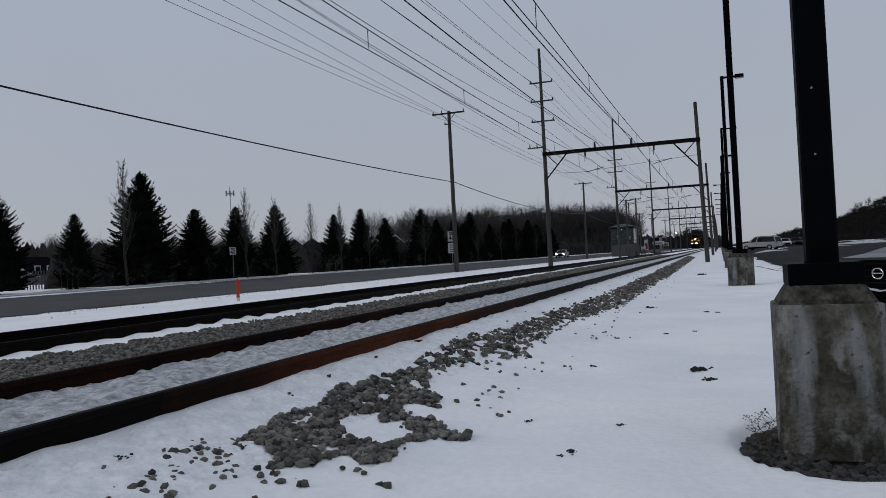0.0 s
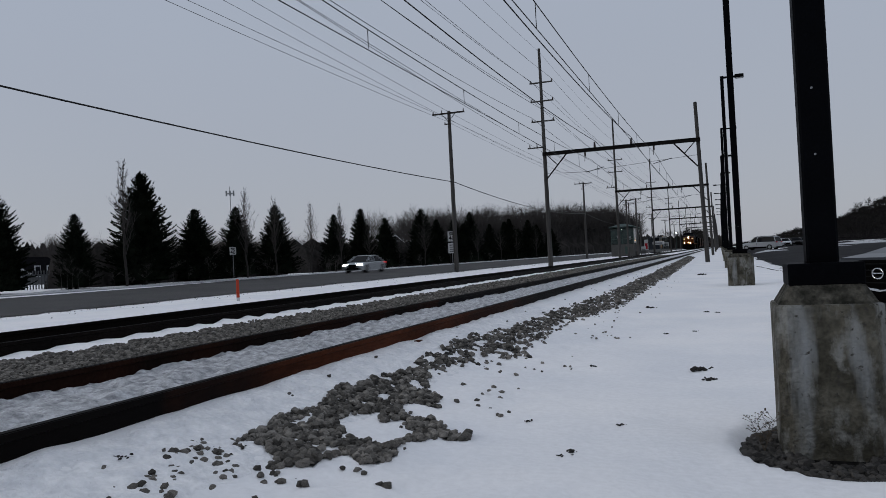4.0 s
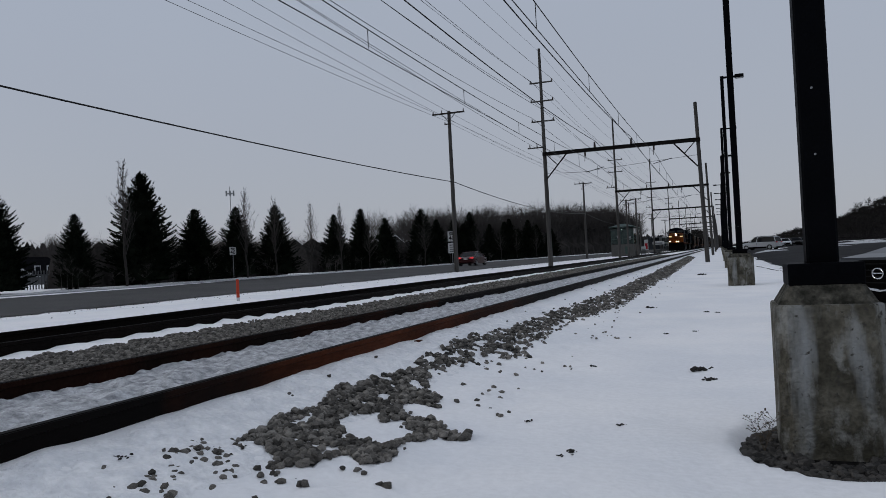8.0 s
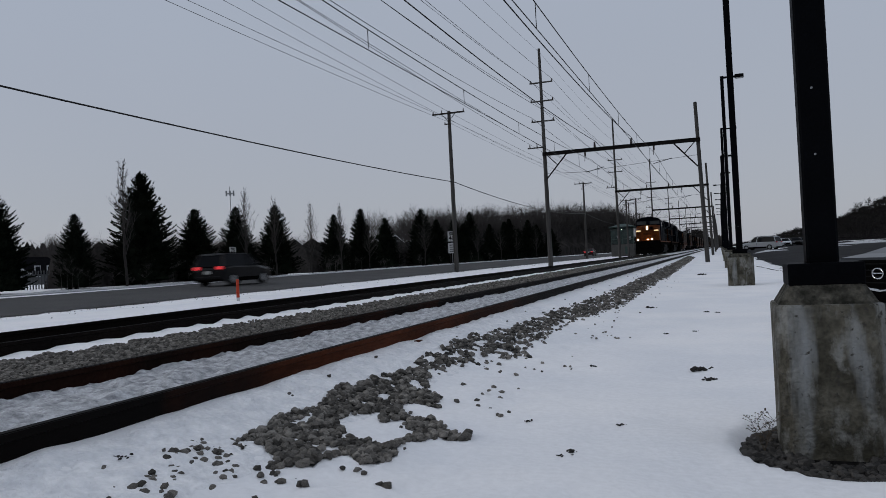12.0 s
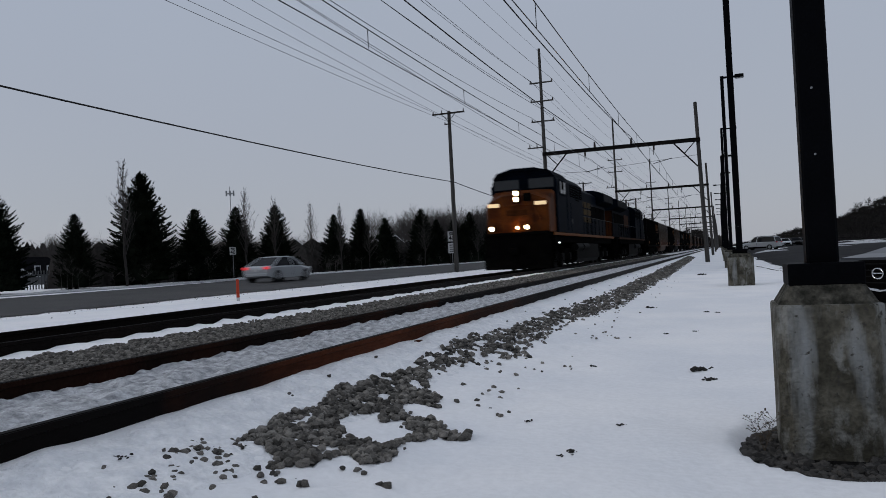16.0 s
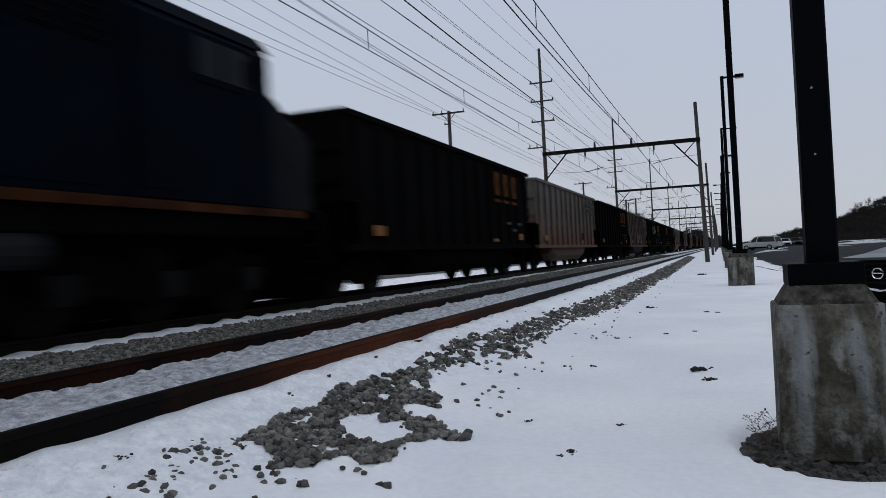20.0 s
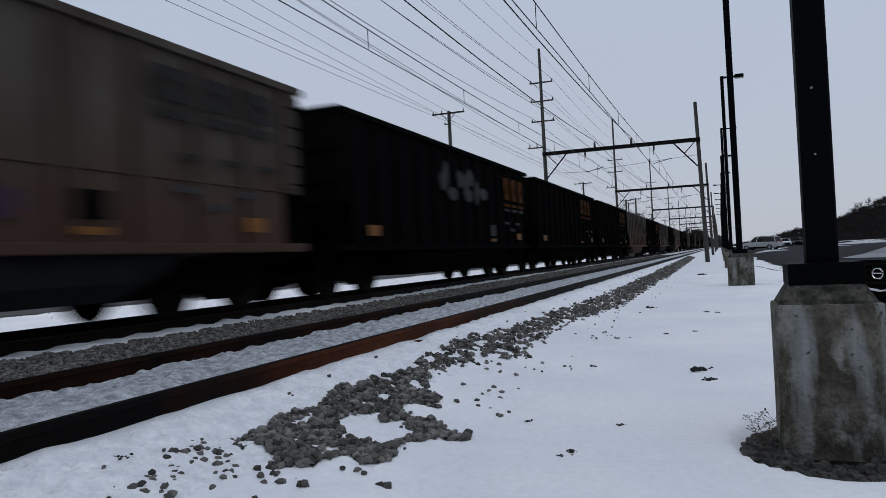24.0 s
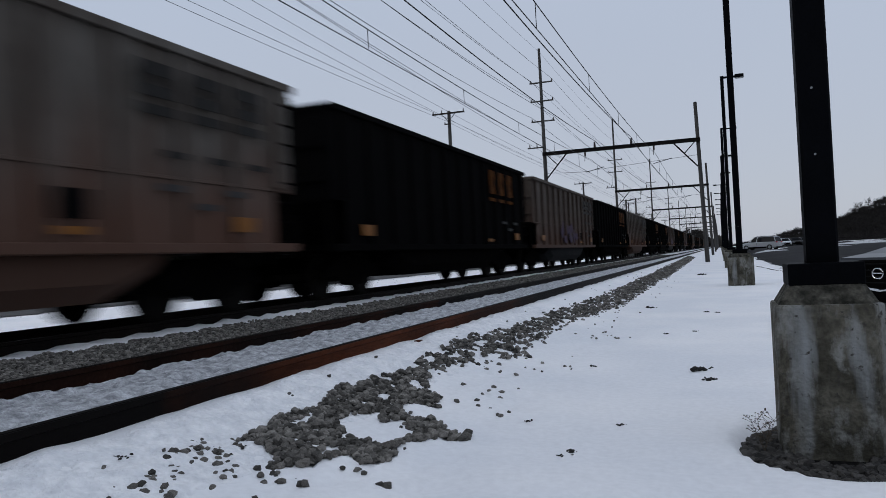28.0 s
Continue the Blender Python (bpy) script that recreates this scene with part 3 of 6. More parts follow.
def heap(name, spots, material, label, singles=0):
    """Stones at spots (x, y, z, radius): the first ones as parts, the rest in one mesh."""
    top = thing(name, label, "gravel")
    top["kind"] = "stuff"
    shared = []
    for vs, fs in STONES:
        me = bpy.data.meshes.new("stone")
        me.from_pydata([tuple(p) for p in vs], [], fs)
        me.materials.append(M["stone_one"])
        shared.append(me)
    for x, y, z, r in spots[:singles]:
        ob = part("stone", rnd.choice(shared), None, top)
        ob.matrix_basis = pose(x, y, z, rnd.uniform(-25, 25), rnd.uniform(-25, 25), rnd.uniform(0, 360)) @ Matrix.Scale(r, 4)
    allv, allf, o = [], [], 0
    for x, y, z, r in spots[singles:]:
        vs, fs = rnd.choice(STONES)
        a, b = rnd.uniform(0, 6.283), rnd.uniform(-0.5, 0.5)
        ca, sa, cb, sb = math.cos(a), math.sin(a), math.cos(b), math.sin(b)
        rot = np.array([[ca, -sa * cb, sa * sb], [sa, ca * cb, -ca * sb], [0, sb, cb]])
        allv.append((vs * r) @ rot.T + (x, y, z))
        allf += [(f[0] + o, f[1] + o, f[2] + o) for f in fs]
        o += len(vs)
    me = bpy.data.meshes.new(name + "_rest")
    me.from_pydata(np.concatenate(allv).tolist(), [], allf)
    me.materials.append(material)
    rest = new("loose_stones", me)
    rest.parent = top
    rest["kind"] = "stuff"
    return top


NEAR_PATCH = [(-2.50, 3.41), (-2.55, 3.75), (-2.60, 3.99), (-2.56, 4.33), (-2.63, 4.94), (-2.58, 5.53), (-2.56, 6.04), (-2.42, 6.07), (-2.17, 5.49), (-1.93, 5.23), (-1.91, 5.00), (-2.10, 4.96),
              (-1.96, 4.59), (-2.09, 4.42), (-2.16, 4.64), (-2.37, 4.43), (-2.12, 3.86), (-1.98, 4.02), (-1.80, 3.96), (-1.74, 3.81), (-1.77, 3.58), (-1.95, 3.68), (-2.01, 3.40), (-2.18, 3.36), (-2.24, 3.46)]
SIDE_PATCH = [(-1.78, 3.98), (-1.85, 4.23), (-1.95, 4.60), (-1.90, 4.73), (-1.77, 4.61), (-1.68, 4.51), (-1.53, 4.58), (-1.50, 4.35), (-1.65, 4.27), (-1.73, 4.10)]


def inside(outline, x, y):
    odd = False
    for (x0, y0), (x1, y1) in zip(outline, outline[1:] + outline[:1]):
        if (y0 > y) != (y1 > y) and x < x0 + (x1 - x0) * (y - y0) / (y1 - y0):
            odd = not odd
    return odd


def shoulder_density(x, y):
    """Where the stones of the near shoulder lie bare."""
    w = 0.05 * noise.noise(Vector((y * 4.1, x * 4.0, 4)))
    fine = noise.noise(Vector((x * 7.5, y * 5.0, 31)))
    if y < 6.15:
        if inside(NEAR_PATCH, x + w, y + w) or inside(SIDE_PATCH, x + w, y + w):
            return smooth(-0.34, -0.16, fine + 0.35 * noise.noise(Vector((x * 2.5, y * 2.0, 6))))
        return 0.0
    lo = ramp(y, [(6.1, -2.60), (7.3, -2.66), (8.8, -2.66), (10.3, -2.60), (12.5, -2.50), (15, -2.44), (20, -2.42), (28, -2.46), (51, -2.66), (88, -2.97)])
    hi = ramp(y, [(6.1, -2.45), (6.6, -2.28), (7.0, -2.15), (7.6, -1.92), (8.3, -2.0), (10.8, -2.12), (12.5, -1.98), (15, -1.76), (18.4, -1.86), (31, -1.85), (62, -2.1), (88, -2.4)])
    d = smooth(lo - 0.05, lo + 0.05, x + 1.5 * w) * (1 - smooth(hi - 0.16, hi + 0.06, x + 1.5 * w))
    return d * smooth(-0.34, -0.08, fine + 0.5 * noise.noise(Vector((x * 3.0, y * 0.9, 12))) + 0.28 * smooth(9, 20, y))


spots = []
for k in range(120000):
    y = 2.6 * (75 / 2.6) ** rnd.random()
    x = rnd.uniform(-2.95, -1.2)
    d = shoulder_density(x, y)
    if rnd.random() < d * (0.40 if y < 6.5 else 0.24):
        r = rnd.choice((0.012, 0.015, 0.018, 0.022, 0.029)) * rnd.uniform(0.85, 1.2) * (1.0 + 0.5 * smooth(8, 30, y))
        spots.append((x, y, ground_height(x, y) + 0.004 + r * rnd.uniform(0.0, 0.6), r))
    elif rnd.random() < (0.0012 if y < 6 else 0.003) and y < 40 and x < -1.45:
        r = rnd.uniform(0.009, 0.019)
        spots.append((x + rnd.uniform(-0.1, 0.25), y, ground_height(x, y) + r * 0.1, r))
# small groups round the bare patch
for cx, cy, n, sp in ((-2.62, 3.08, 7, 0.045), (-2.49, 3.22, 16, 0.05), (-2.46, 2.89, 7, 0.04), (-2.31, 3.13, 7, 0.045), (-2.13, 3.21, 15, 0.055), (-2.63, 3.30, 4, 0.05), (-2.35, 2.71, 5, 0.035), (-2.47, 2.59, 6, 0.05), (-1.92, 3.19, 3, 0.02),
                      (-1.61, 3.42, 2, 0.02), (-2.14, 3.34, 4, 0.03), (-1.83, 3.47, 4, 0.03), (-2.48, 2.78, 2, 0.02), (-1.51, 5.07, 3, 0.03), (-1.77, 5.25, 4, 0.12), (-1.9, 5.7, 6, 0.16), (-2.0, 7.1, 8, 0.22), (-1.4, 9.9, 5, 0.3)):
    for k in range(n):
        x, y, r = cx + rnd.gauss(0, sp), cy + rnd.gauss(0, sp), rnd.uniform(0.012, 0.027)
        spots.append((x, y, ground_height(x, y) + r * rnd.uniform(0.0, 0.45), r))
spots.sort(key=lambda s: s[1])
crust = sheet("snow_crust", steps([(-2.97, -2.02, 56)]), steps([(0.6, 6.5, 260), (6.5, 12, 130)]),
              lambda x, y: ground_height(x, y) + (0.010 + 0.010 * noise.noise(Vector((x * 11, y * 9, 5))) - 0.020 * max(0.0, noise.noise(Vector((x * 21, y * 17, 3))) - 0.12)) * (1 - smooth(-2.5, -2.1, x + 0.1 * noise.noise(Vector((y * 3, 0, 1)))))
              - 0.03 * smooth(-2.3, -2.02, x) - 0.04 * min(1.0, 2.2 * shoulder_density(x, y)), M["snow_crust"])
tagged(crust, "crusty trodden snow beside the near rail", "snow", kind="structure")


def patch(name, label, xs, ys, keep, material):
    """A thin bed under the stones wherever they lie dense."""
    sh, idx = Shape(), {}
    for j in range(len(ys) - 1):
        for i in range(len(xs) - 1):
            if keep((xs[i] + xs[i + 1]) / 2, (ys[j] + ys[j + 1]) / 2):
                q = []
                for c in ((i, j), (i + 1, j), (i + 1, j + 1), (i, j + 1)):
                    if c not in idx:
                        idx[c] = len(sh.v)
                        sh.v.append((xs[c[0]], ys[c[1]], ground_height(xs[c[0]], ys[c[1]]) + 0.007))
                    q.append(idx[c])
                sh.f.append(tuple(q))
    me = bpy.data.meshes.new(name)
    me.from_pydata(sh.v, [], sh.f)
    me.materials.append(material)
    return tagged(new(name, me), label, "ballast", kind="structure")


# Dark beds colour in the soil and the shade between the stones.
patch("shoulder_bed", "dark bed for soil and painted gap shade under the ballast stones", steps([(-2.8, -1.4, 56)]), steps([(2.8, 12, 230), (12, 75, 240)]), lambda x, y: shoulder_density(x, y) > (0.96 if y < 8 else 0.98) and noise.noise(Vector((x * 9, y * 9, 2))) > (-0.05 if y < 8 else 0.05), M["ballast"])
patch("middle_bed", "dark bed for soil and painted gap shade between the tracks", steps([(-6.75, -4.63, 30)]), steps([(-14, 1.5, 60), (1.5, 40, 150), (40, 95, 40)]),
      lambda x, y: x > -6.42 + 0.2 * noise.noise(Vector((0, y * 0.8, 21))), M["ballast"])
heap("shoulder_gravel", spots, M["stone"], "grey crushed ballast stones bare of snow beside the track", 300)
spots = []
for k in range(58000):
    y = 2.0 * (90 / 2.0) ** rnd.random() if k < 52000 else rnd.uniform(-14, 2)
    x = rnd.uniform(-7.1, -4.62)
    edge = -6.58 + 0.20 * noise.noise(Vector((0, y * 0.8, 21))) + 0.1 * math.sin(y * 2 * math.pi / 0.62)
    if x > edge:
        r = rnd.uniform(0.013, 0.027) * (1 + 0.6 * smooth(10, 40, y))
        spots.append((x, y, land(x, y) + 0.012 + r * rnd.uniform(0.2, 0.9), r))
heap("middle_gravel", spots, M["stone"], "grey crushed ballast between the two tracks", 0)
spots = []
for k in range(1100):
    a, q = rnd.uniform(0, 6.283), rnd.uniform(0.42, 1.02)
    x, y = 0.53 + 0.46 * q * math.cos(a), 4.73 + 0.66 * q * math.sin(a)
    r = rnd.uniform(0.014, 0.034)
    spots.append((x, y, -0.525 + r * 0.3, r))
heap("footing_gravel", spots, M["ring_stone"], "dark wet stones in the thawed ring round the footing", 0)
bedding = Shape()
ring = [(0.53 + 0.47 * math.cos(t) * (1 + 0.05 * math.sin(3 * t)), 4.73 + 0.68 * math.sin(t), -0.53) for t in (2 * math.pi * i / 40 for i in range(40))]
ring2 = [(x, y, z - 0.05) for x, y, z in ring]
tagged(part("thawed_soil", bedding.loft([ring2, ring]), M["black_grit"]), "dark soil in the thawed ring round the footing", "soil", kind="structure")

spots = []
for k in range(550):
    y = 14 * (150 / 14) ** rnd.random()
    x = rnd.choice((-18.95 + abs(rnd.gauss(0, 0.3)), -18.95 + abs(rnd.gauss(0, 0.2)), -18.9 + abs(rnd.gauss(0, 1.2)), -32.5 - abs(rnd.gauss(0, 0.5))))
    r = rnd.uniform(0.008, 0.024) * (1 + 0.6 * smooth(30, 80, y))
    spots.append((x, y, land(x, y) + (0.03 if x < -18.9 else 0.0) + r * 0.2, r))
heap("roadside_grit", spots, M["ballast"], "dark grit and frozen slush along the edge of the road", 0)

spots = []
for k in range(260):
    f = rnd.random()
    x, y = 1.0 + 1.55 * f + 0.16 * noise.noise(Vector((f * 9, 2, 2))) + rnd.gauss(0, 0.02), 60.0 - 33.0 * f ** 0.6
    if noise.noise(Vector((f * 14, 0, 7))) > -0.1:
        r = rnd.uniform(0.01, 0.035)
        spots.append((x, y, ground_height(x, y) + r * 0.1, r))
heap("lot_edge_dirt", spots, M["ballast"], "broken line of dark dirt in the snow beside the lot", 0)

# clods and debris on the snow
LUMPS = []
for vs, fs in STONES:
    me = bpy.data.meshes.new("lump")
    me.from_pydata([tuple(p) for p in vs], [], fs)
    me.materials.append(M["stone_dark"])
    LUMPS.append(me)
for x, y, s in ((-0.21, 7.42, 0.11), (-0.14, 6.85, 0.07), (-1.31, 14.77, 0.12), (-0.27, 14.06, 0.08), (-0.1, 13.65, 0.05), (-0.86, 4.29, 0.04), (-0.9, 4.2, 0.025), (-0.79, 31.7, 0.22),
                (-0.67, 5.01, 0.03), (-1.27, 4.97, 0.03), (-1.21, 7.38, 0.04), (-0.38, 10.78, 0.05), (-0.72, 10.34, 0.05), (-3.72, 3.3, 0.03), (-2.45, 3.42, 0.05), (-2.75, 2.85, 0.05)):
    clod = thing("dirt_clod", "dark clod of frozen dirt on the snow", "dirt clod", pose(x, y, ground_height(x, y) + 0.002), "clods on the snow")
    for k in range(15):
        lump = part("lump", LUMPS[rnd.randrange(10)], None, clod)
        q = s * rnd.uniform(0.1, 0.3)
        lump.matrix_basis = pose(rnd.gauss(0, 0.4) * s, rnd.gauss(0, 0.65) * s, q * 0.25, 0, 0, rnd.uniform(0, 360)) @ Matrix.Diagonal((q, q * 0.9, q * 0.8, 1))
# ---- overhead line: bents, wires, line poles ----
def bent(y, tall, n):
    """Two timber poles carrying a steel beam over both tracks."""
    top = thing("catenary_bent", "weathered timber poles carrying a dark steel beam over the tracks", "catenary support", pose(0, y, 0), "catenary bents")
    sides = 10 if n < 3 else 7
    zl, zr = land(POLE_L, y) - 0.4, land(POLE_R, y) - 0.4
    part("tall_pole", Shape().rod((POLE_L, 0, zl), (POLE_L - 0.06, 0, tall), 0.185, 0.095, sides), M["pole"], top)
    part("short_pole", Shape().rod((POLE_R + 0.2, 0, zr), (POLE_R - 0.08, 0, 10.86), 0.16, 0.12, sides), M["pole"], top)
    beam = Shape()
    beam.box(((POLE_L + POLE_R) / 2, -0.24, BEAM_Z), (POLE_R - POLE_L + 0.3, 0.10, 0.26), 0.015)
    beam.box(((POLE_L + POLE_R) / 2, -0.24, BEAM_Z + 0.12), (POLE_R - POLE_L + 0.28, 0.22, 0.03))
    beam.box(((POLE_L + POLE_R) / 2, -0.24, BEAM_Z - 0.12), (POLE_R - POLE_L + 0.28, 0.22, 0.03))
    part("beam", beam, M["steel_beam"], top)
    for x0, s in ((POLE_L, 1), (POLE_R, -1)):
        part("knee_brace", Shape().rod((x0 + s * 0.1, -0.24, 6.3), (x0 + s * 1.65, -0.24, BEAM_Z - 0.12), 0.055, n=6), M["steel_beam"], top)
        part("brace_strut", Shape().rod((x0 + s * 0.25, -0.24, BEAM_Z - 0.15), (x0 + s * 0.95, -0.24, 7.3), 0.04, n=6), M["steel_beam"], top)
    for z in (13.6, 12.2, 10.68):
        arm = part("crossarm", Shape().box((POLE_L, -0.14, z), (1.75, 0.09, 0.10), 0.01), M["pole"], top)
        for s in (-1, 1):
            part("insulator", Shape().rod((POLE_L + s * 0.82, -0.14, z + 0.05), (POLE_L + s * 0.82, -0.14, z + 0.22), 0.05, 0.035, 6), M["insul"], arm)
    arm = part("side_arm", Shape().box((POLE_L - 0.62, -0.14, 8.72), (1.3, 0.08, 0.09), 0.01), M["pole"], top)
    for s in (0.55, 1.1):
        part("insulator", Shape().rod((POLE_L - s, -0.14, 8.76), (POLE_L - s, -0.14, 9.0), 0.05, 0.035, 6), M["insul"], arm)
    for x in (-8.27, -5.65):
        part("feeder_insulator", Shape().rod((x, -0.24, BEAM_Z + 0.15), (x, -0.24, BEAM_Z + 0.55), 0.09, 0.06, 7), M["insul"], top)
    for x in (-9.0, -4.1):
        h = Shape().rod((x, -0.24, BEAM_Z - 0.15), (x, -0.24, BEAM_Z - 0.45), 0.07, 0.07, 7)
        h.rod((x, -0.24, BEAM_Z - 0.45), (x - 0.05, -0.24, BEAM_Z - 0.8), 0.03, 0.02, 5)
        part("hanger_insulator", h, M["insul"], top)
    part("cross_span", Shape().tube([(POLE_L, 0.0, 6.75), (-9.4, 0, 6.62), (-5.9, 0, 6.85), (-4.4, 0, 6.95), (POLE_R, 0.0, 7.15)], 0.012, 4), M["wire"], top)
    for x, z in ((-8.35, 6.75), (-3.55, 6.95)):
        part("steady_arm", Shape().rod((x - 0.65, 0, z - 0.16), (x + 0.65, 0, z + 0.12), 0.026, n=5), M["steel_beam"], top)
    return top


TALL = (16.2, 17.5, 18.2, 16.6, 16.0, 15.8, 16.0, 16.0)
for k, y in enumerate(BENTS):
    bent(y, TALL[k], k)


def line(name, label, x, z, r, drop, ys=None, back=0.0):
    """A wire that runs from support to support, on past the camera to one that is higher by back."""
    s, stops = Shape(), [-52.0, -0.5] + list(ys or BENTS)
    pts = []
    for k, (a, b) in enumerate(zip(stops, stops[1:])):
        lift = ((back, back), (back, 0.0))[k] if k < 2 else (0.0, 0.0)
        pts += sag((x, a, z + lift[0]), (x, b, z + lift[1]), drop * ((b - a) / 50) ** 2, 16 if b < 110 else 6)[:-1]
    s.tube(pts + [(x, stops[-1], z)], r, 5)
    return tagged(part(name, s, M["wire"]), label, "wire", "overhead wires")


for z in (13.82, 12.42, 11.0):
    for s in (-1, 1):
        line("power_wire", "thin dark power wire strung between timber poles", POLE_L + 0.82 * s, z, 0.011 if z > 11.5 else 0.0135, 0.55)
line("feeder_wire", "thick dark feeder cable above the catenary beams", -8.27, BEAM_Z + 0.65, 0.022, 0.45)
line("feeder_wire", "thick dark feeder cable above the catenary beams", -5.65, BEAM_Z + 0.65, 0.022, 0.45)
for s in (0.55, 1.1):
    line("signal_wire", "thin signal wire on the side arms", POLE_L - s, 9.02, 0.0105, 0.2, None, 1.1 if s < 1 else 1.7)
line("static_wire", "thin static wire along the tops of the poles", POLE_L, 15.9, 0.008, 0.5)


def catenary(x, z_m, z_c):
    line("messenger_wire", "catenary messenger wire over the track", x, z_m, 0.0145, 0.45)
    line("contact_wire", "grooved contact wire over the track", x, z_c, 0.0135, 0.02)
    stops = [-0.5] + list(BENTS[:4])
    for a, b in zip(stops, stops[1:]):
        n = round((b - a) / 8.15)
        for q in [(k + 0.34) / n for k in range(n)]:
            y = a + (b - a) * q
            zt = z_m - 0.45 * ((b - a) / 50) ** 2 * 4 * q * (1 - q)
            d = Shape().rod((x, y, z_c), (x, y, zt), 0.012, n=4)
            tagged(part("dropper", d, M["wire"]), "short dropper wire between messenger and contact wire", "wire", "catenary droppers")


catenary(-8.6, 7.48, 6.42)
catenary(-4.0, 7.45, 6.3)


def line_pole(y, h, arm, x=-19.0):
    z0 = land(x, y)
    top = thing("utility_pole", "weathered timber utility pole with a crossarm at the top", "utility pole", pose(x, y, z0), "utility poles by the road")
    part("pole", Shape().rod((0, 0, -0.5), (0, 0, h), 0.185, 0.125, 9), M["pole"], top)
    beam = part("crossarm", Shape().box((0, -0.17, h - 0.2), (arm, 0.09, 0.12), 0.01), M["pole_dark"], top)
    for q in (-0.47, -0.2, 0.47):
        part("insulator", Shape().rod((arm * q, -0.17, h - 0.14), (arm * q, -0.17, h + 0.08), 0.05, 0.03, 6), M["insul"], beam)
    part("side_bracket", Shape().box((-0.1, -0.16, h - 1.02), (0.5, 0.07, 0.09), 0.01).rod((-0.3, -0.16, h - 1.0), (-0.3, -0.16, h - 0.82), 0.05, 0.03, 6), M["insul"], top)
    for s in (-1, 1):
        part("brace", Shape().rod((0, -0.17, h - 0.85), (s * 0.55, -0.17, h - 0.25), 0.02, n=4), M["steel_beam"], top)
    return top


SERVICE = (55.0, 115.5, 176.0, 236.0, 296.0, 356.0)
for k, y in enumerate(SERVICE):
    line_pole(y, 12.35 if k == 0 else 11.6, 2.6)
for x, z, drop, back in ((-20.2, 12.12, 0.2, 1.75), (-19.3, 12.15, 0.2, 2.0), (-19.25, 11.28, 0.21, 0.0), (-18.95, 11.33, 0.06, 0.0)):
    line("service_wire", "thin wire between the utility poles", x, z, 0.011, drop, SERVICE, back)
s, pts = Shape(), []
stops = [-5.0] + list(SERVICE[:4])
for a, b in zip(stops, stops[1:]):
    pts += sag((-18.85, a, 6.55), (-18.85, b, 6.55), 0.38 if b < 60 else 0.78, 18)[:-1]
s.tube(pts, 0.03, 6)
tagged(part("telephone_cable", s, M["wire"]), "black telephone cable slung between the utility poles", "cable")
for y, x, h in ((128, -14.2, 9.4), (131.5, -13.0, 9.8), (163, -15.5, 8.6), (190, -15.0, 8.6)):
    line_pole(y, h, 1.8, x)


# ---- lighting columns on concrete footings beside the parking lot ----
def lamp_column(y, x=0.545, double=False, w=0.275):
    top = thing("light_pole", "black square steel light pole on a stained concrete footing", "light pole", pose(x, y, 0), "parking lot light poles")
    def octo(h, z, c=0.06):
        k = h - c
        return [(-h, -k, z), (-k, -h, z), (k, -h, z), (h, -k, z), (h, k, z), (k, h, z), (-k, h, z), (-h, k, z)]
    foot = Shape().loft([octo(w + 0.004, -0.75), octo(w, -0.2), octo(w, 0.308), octo(w - 0.006, 0.319), octo(w - 0.02, 0.322)])
    cap = Shape().loft([octo(w - 0.02, 0.3222), octo(w - 0.085, 0.43, 0.02)])
    part("footing", foot, M["concrete"], top, "weathered concrete footing with chamfered corners")
    part("footing_cap", cap, M["concrete_dark"], top, "damp dark sloping top of the footing")
    part("base_cover", Shape().box((0, 0, 0.487), (0.39, 0.39, 0.125), 0.006), M["steel_black"], top)
    part("shaft", Shape().box((0, 0, 4.855), (0.168, 0.165, 8.67), 0.012), M["steel_black"], top)
    for z in (1.17, 1.55):
        part("screw", Shape().rod((-0.01, -0.0825, z), (-0.01, -0.088, z), 0.007, n=8), M["steel_grey"], top)
    for d in ((1, -1) if double else (1,)):
        part("arm", Shape().box((d * 0.3, 0, 9.11), (0.68, 0.09, 0.10), 0.01), M["steel_black"], top)
        lum = part("luminaire", Shape().box((d * 0.82, 0, 9.11), (0.42, 0.34, 0.17), 0.02), M["steel_black"], top)
        part("lens", Shape().box((d * 0.82, 0, 9.018), (0.34, 0.26, 0.016)), M["sign_white"], lum)
    return top


first = lamp_column(4.9)
single = lamp_column(22.9, 0.5, False, 0.345)
for k in range(2, 6):
    copy_thing(single, pose(0.5, 4.9 + 18.0 * k, 0))
twin = lamp_column(4.9 + 18.0 * 6, 0.5, True, 0.345)
for k in range(7, 13):
    copy_thing(twin, pose(0.5, 4.9 + 18.0 * k, 0))
# ---- the coal train ----
AXLES = []


def wheelset(parent, y, r, n=20):
    """One axle with two flanged wheels, turning about its own middle."""
    axle = part("axle", Shape().rod((-0.72, 0, 0), (0.72, 0, 0), 0.08, n=8), M["wheel"], parent, "", pose(0, y, r))
    for s in (-1, 1):
        w = Shape().rod((s * 0.69, 0, 0), (s * 0.82, 0, 0), r, r, n)
        w.rod((s * 0.675, 0, 0), (s * 0.69, 0, 0), r + 0.028, r + 0.02, n)
        w.rod((s * 0.82, 0, 0), (s * 0.835, 0, 0), r * 0.8, r * 0.72, n)
        w.rod((s * 0.82, 0, 0), (s * 0.90, 0, 0), 0.12, 0.10, 8)
        for k in range(3):
            a = k * 2.0944
            w.rod((s * 0.83, 0.27 * math.cos(a), 0.27 * math.sin(a)), (s * 0.842, 0.27 * math.cos(a), 0.27 * math.sin(a)), 0.05, 0.04, 6)
        part("wheel", w, M["wheel"], axle)
    AXLES.append((axle, y, r))
    return axle


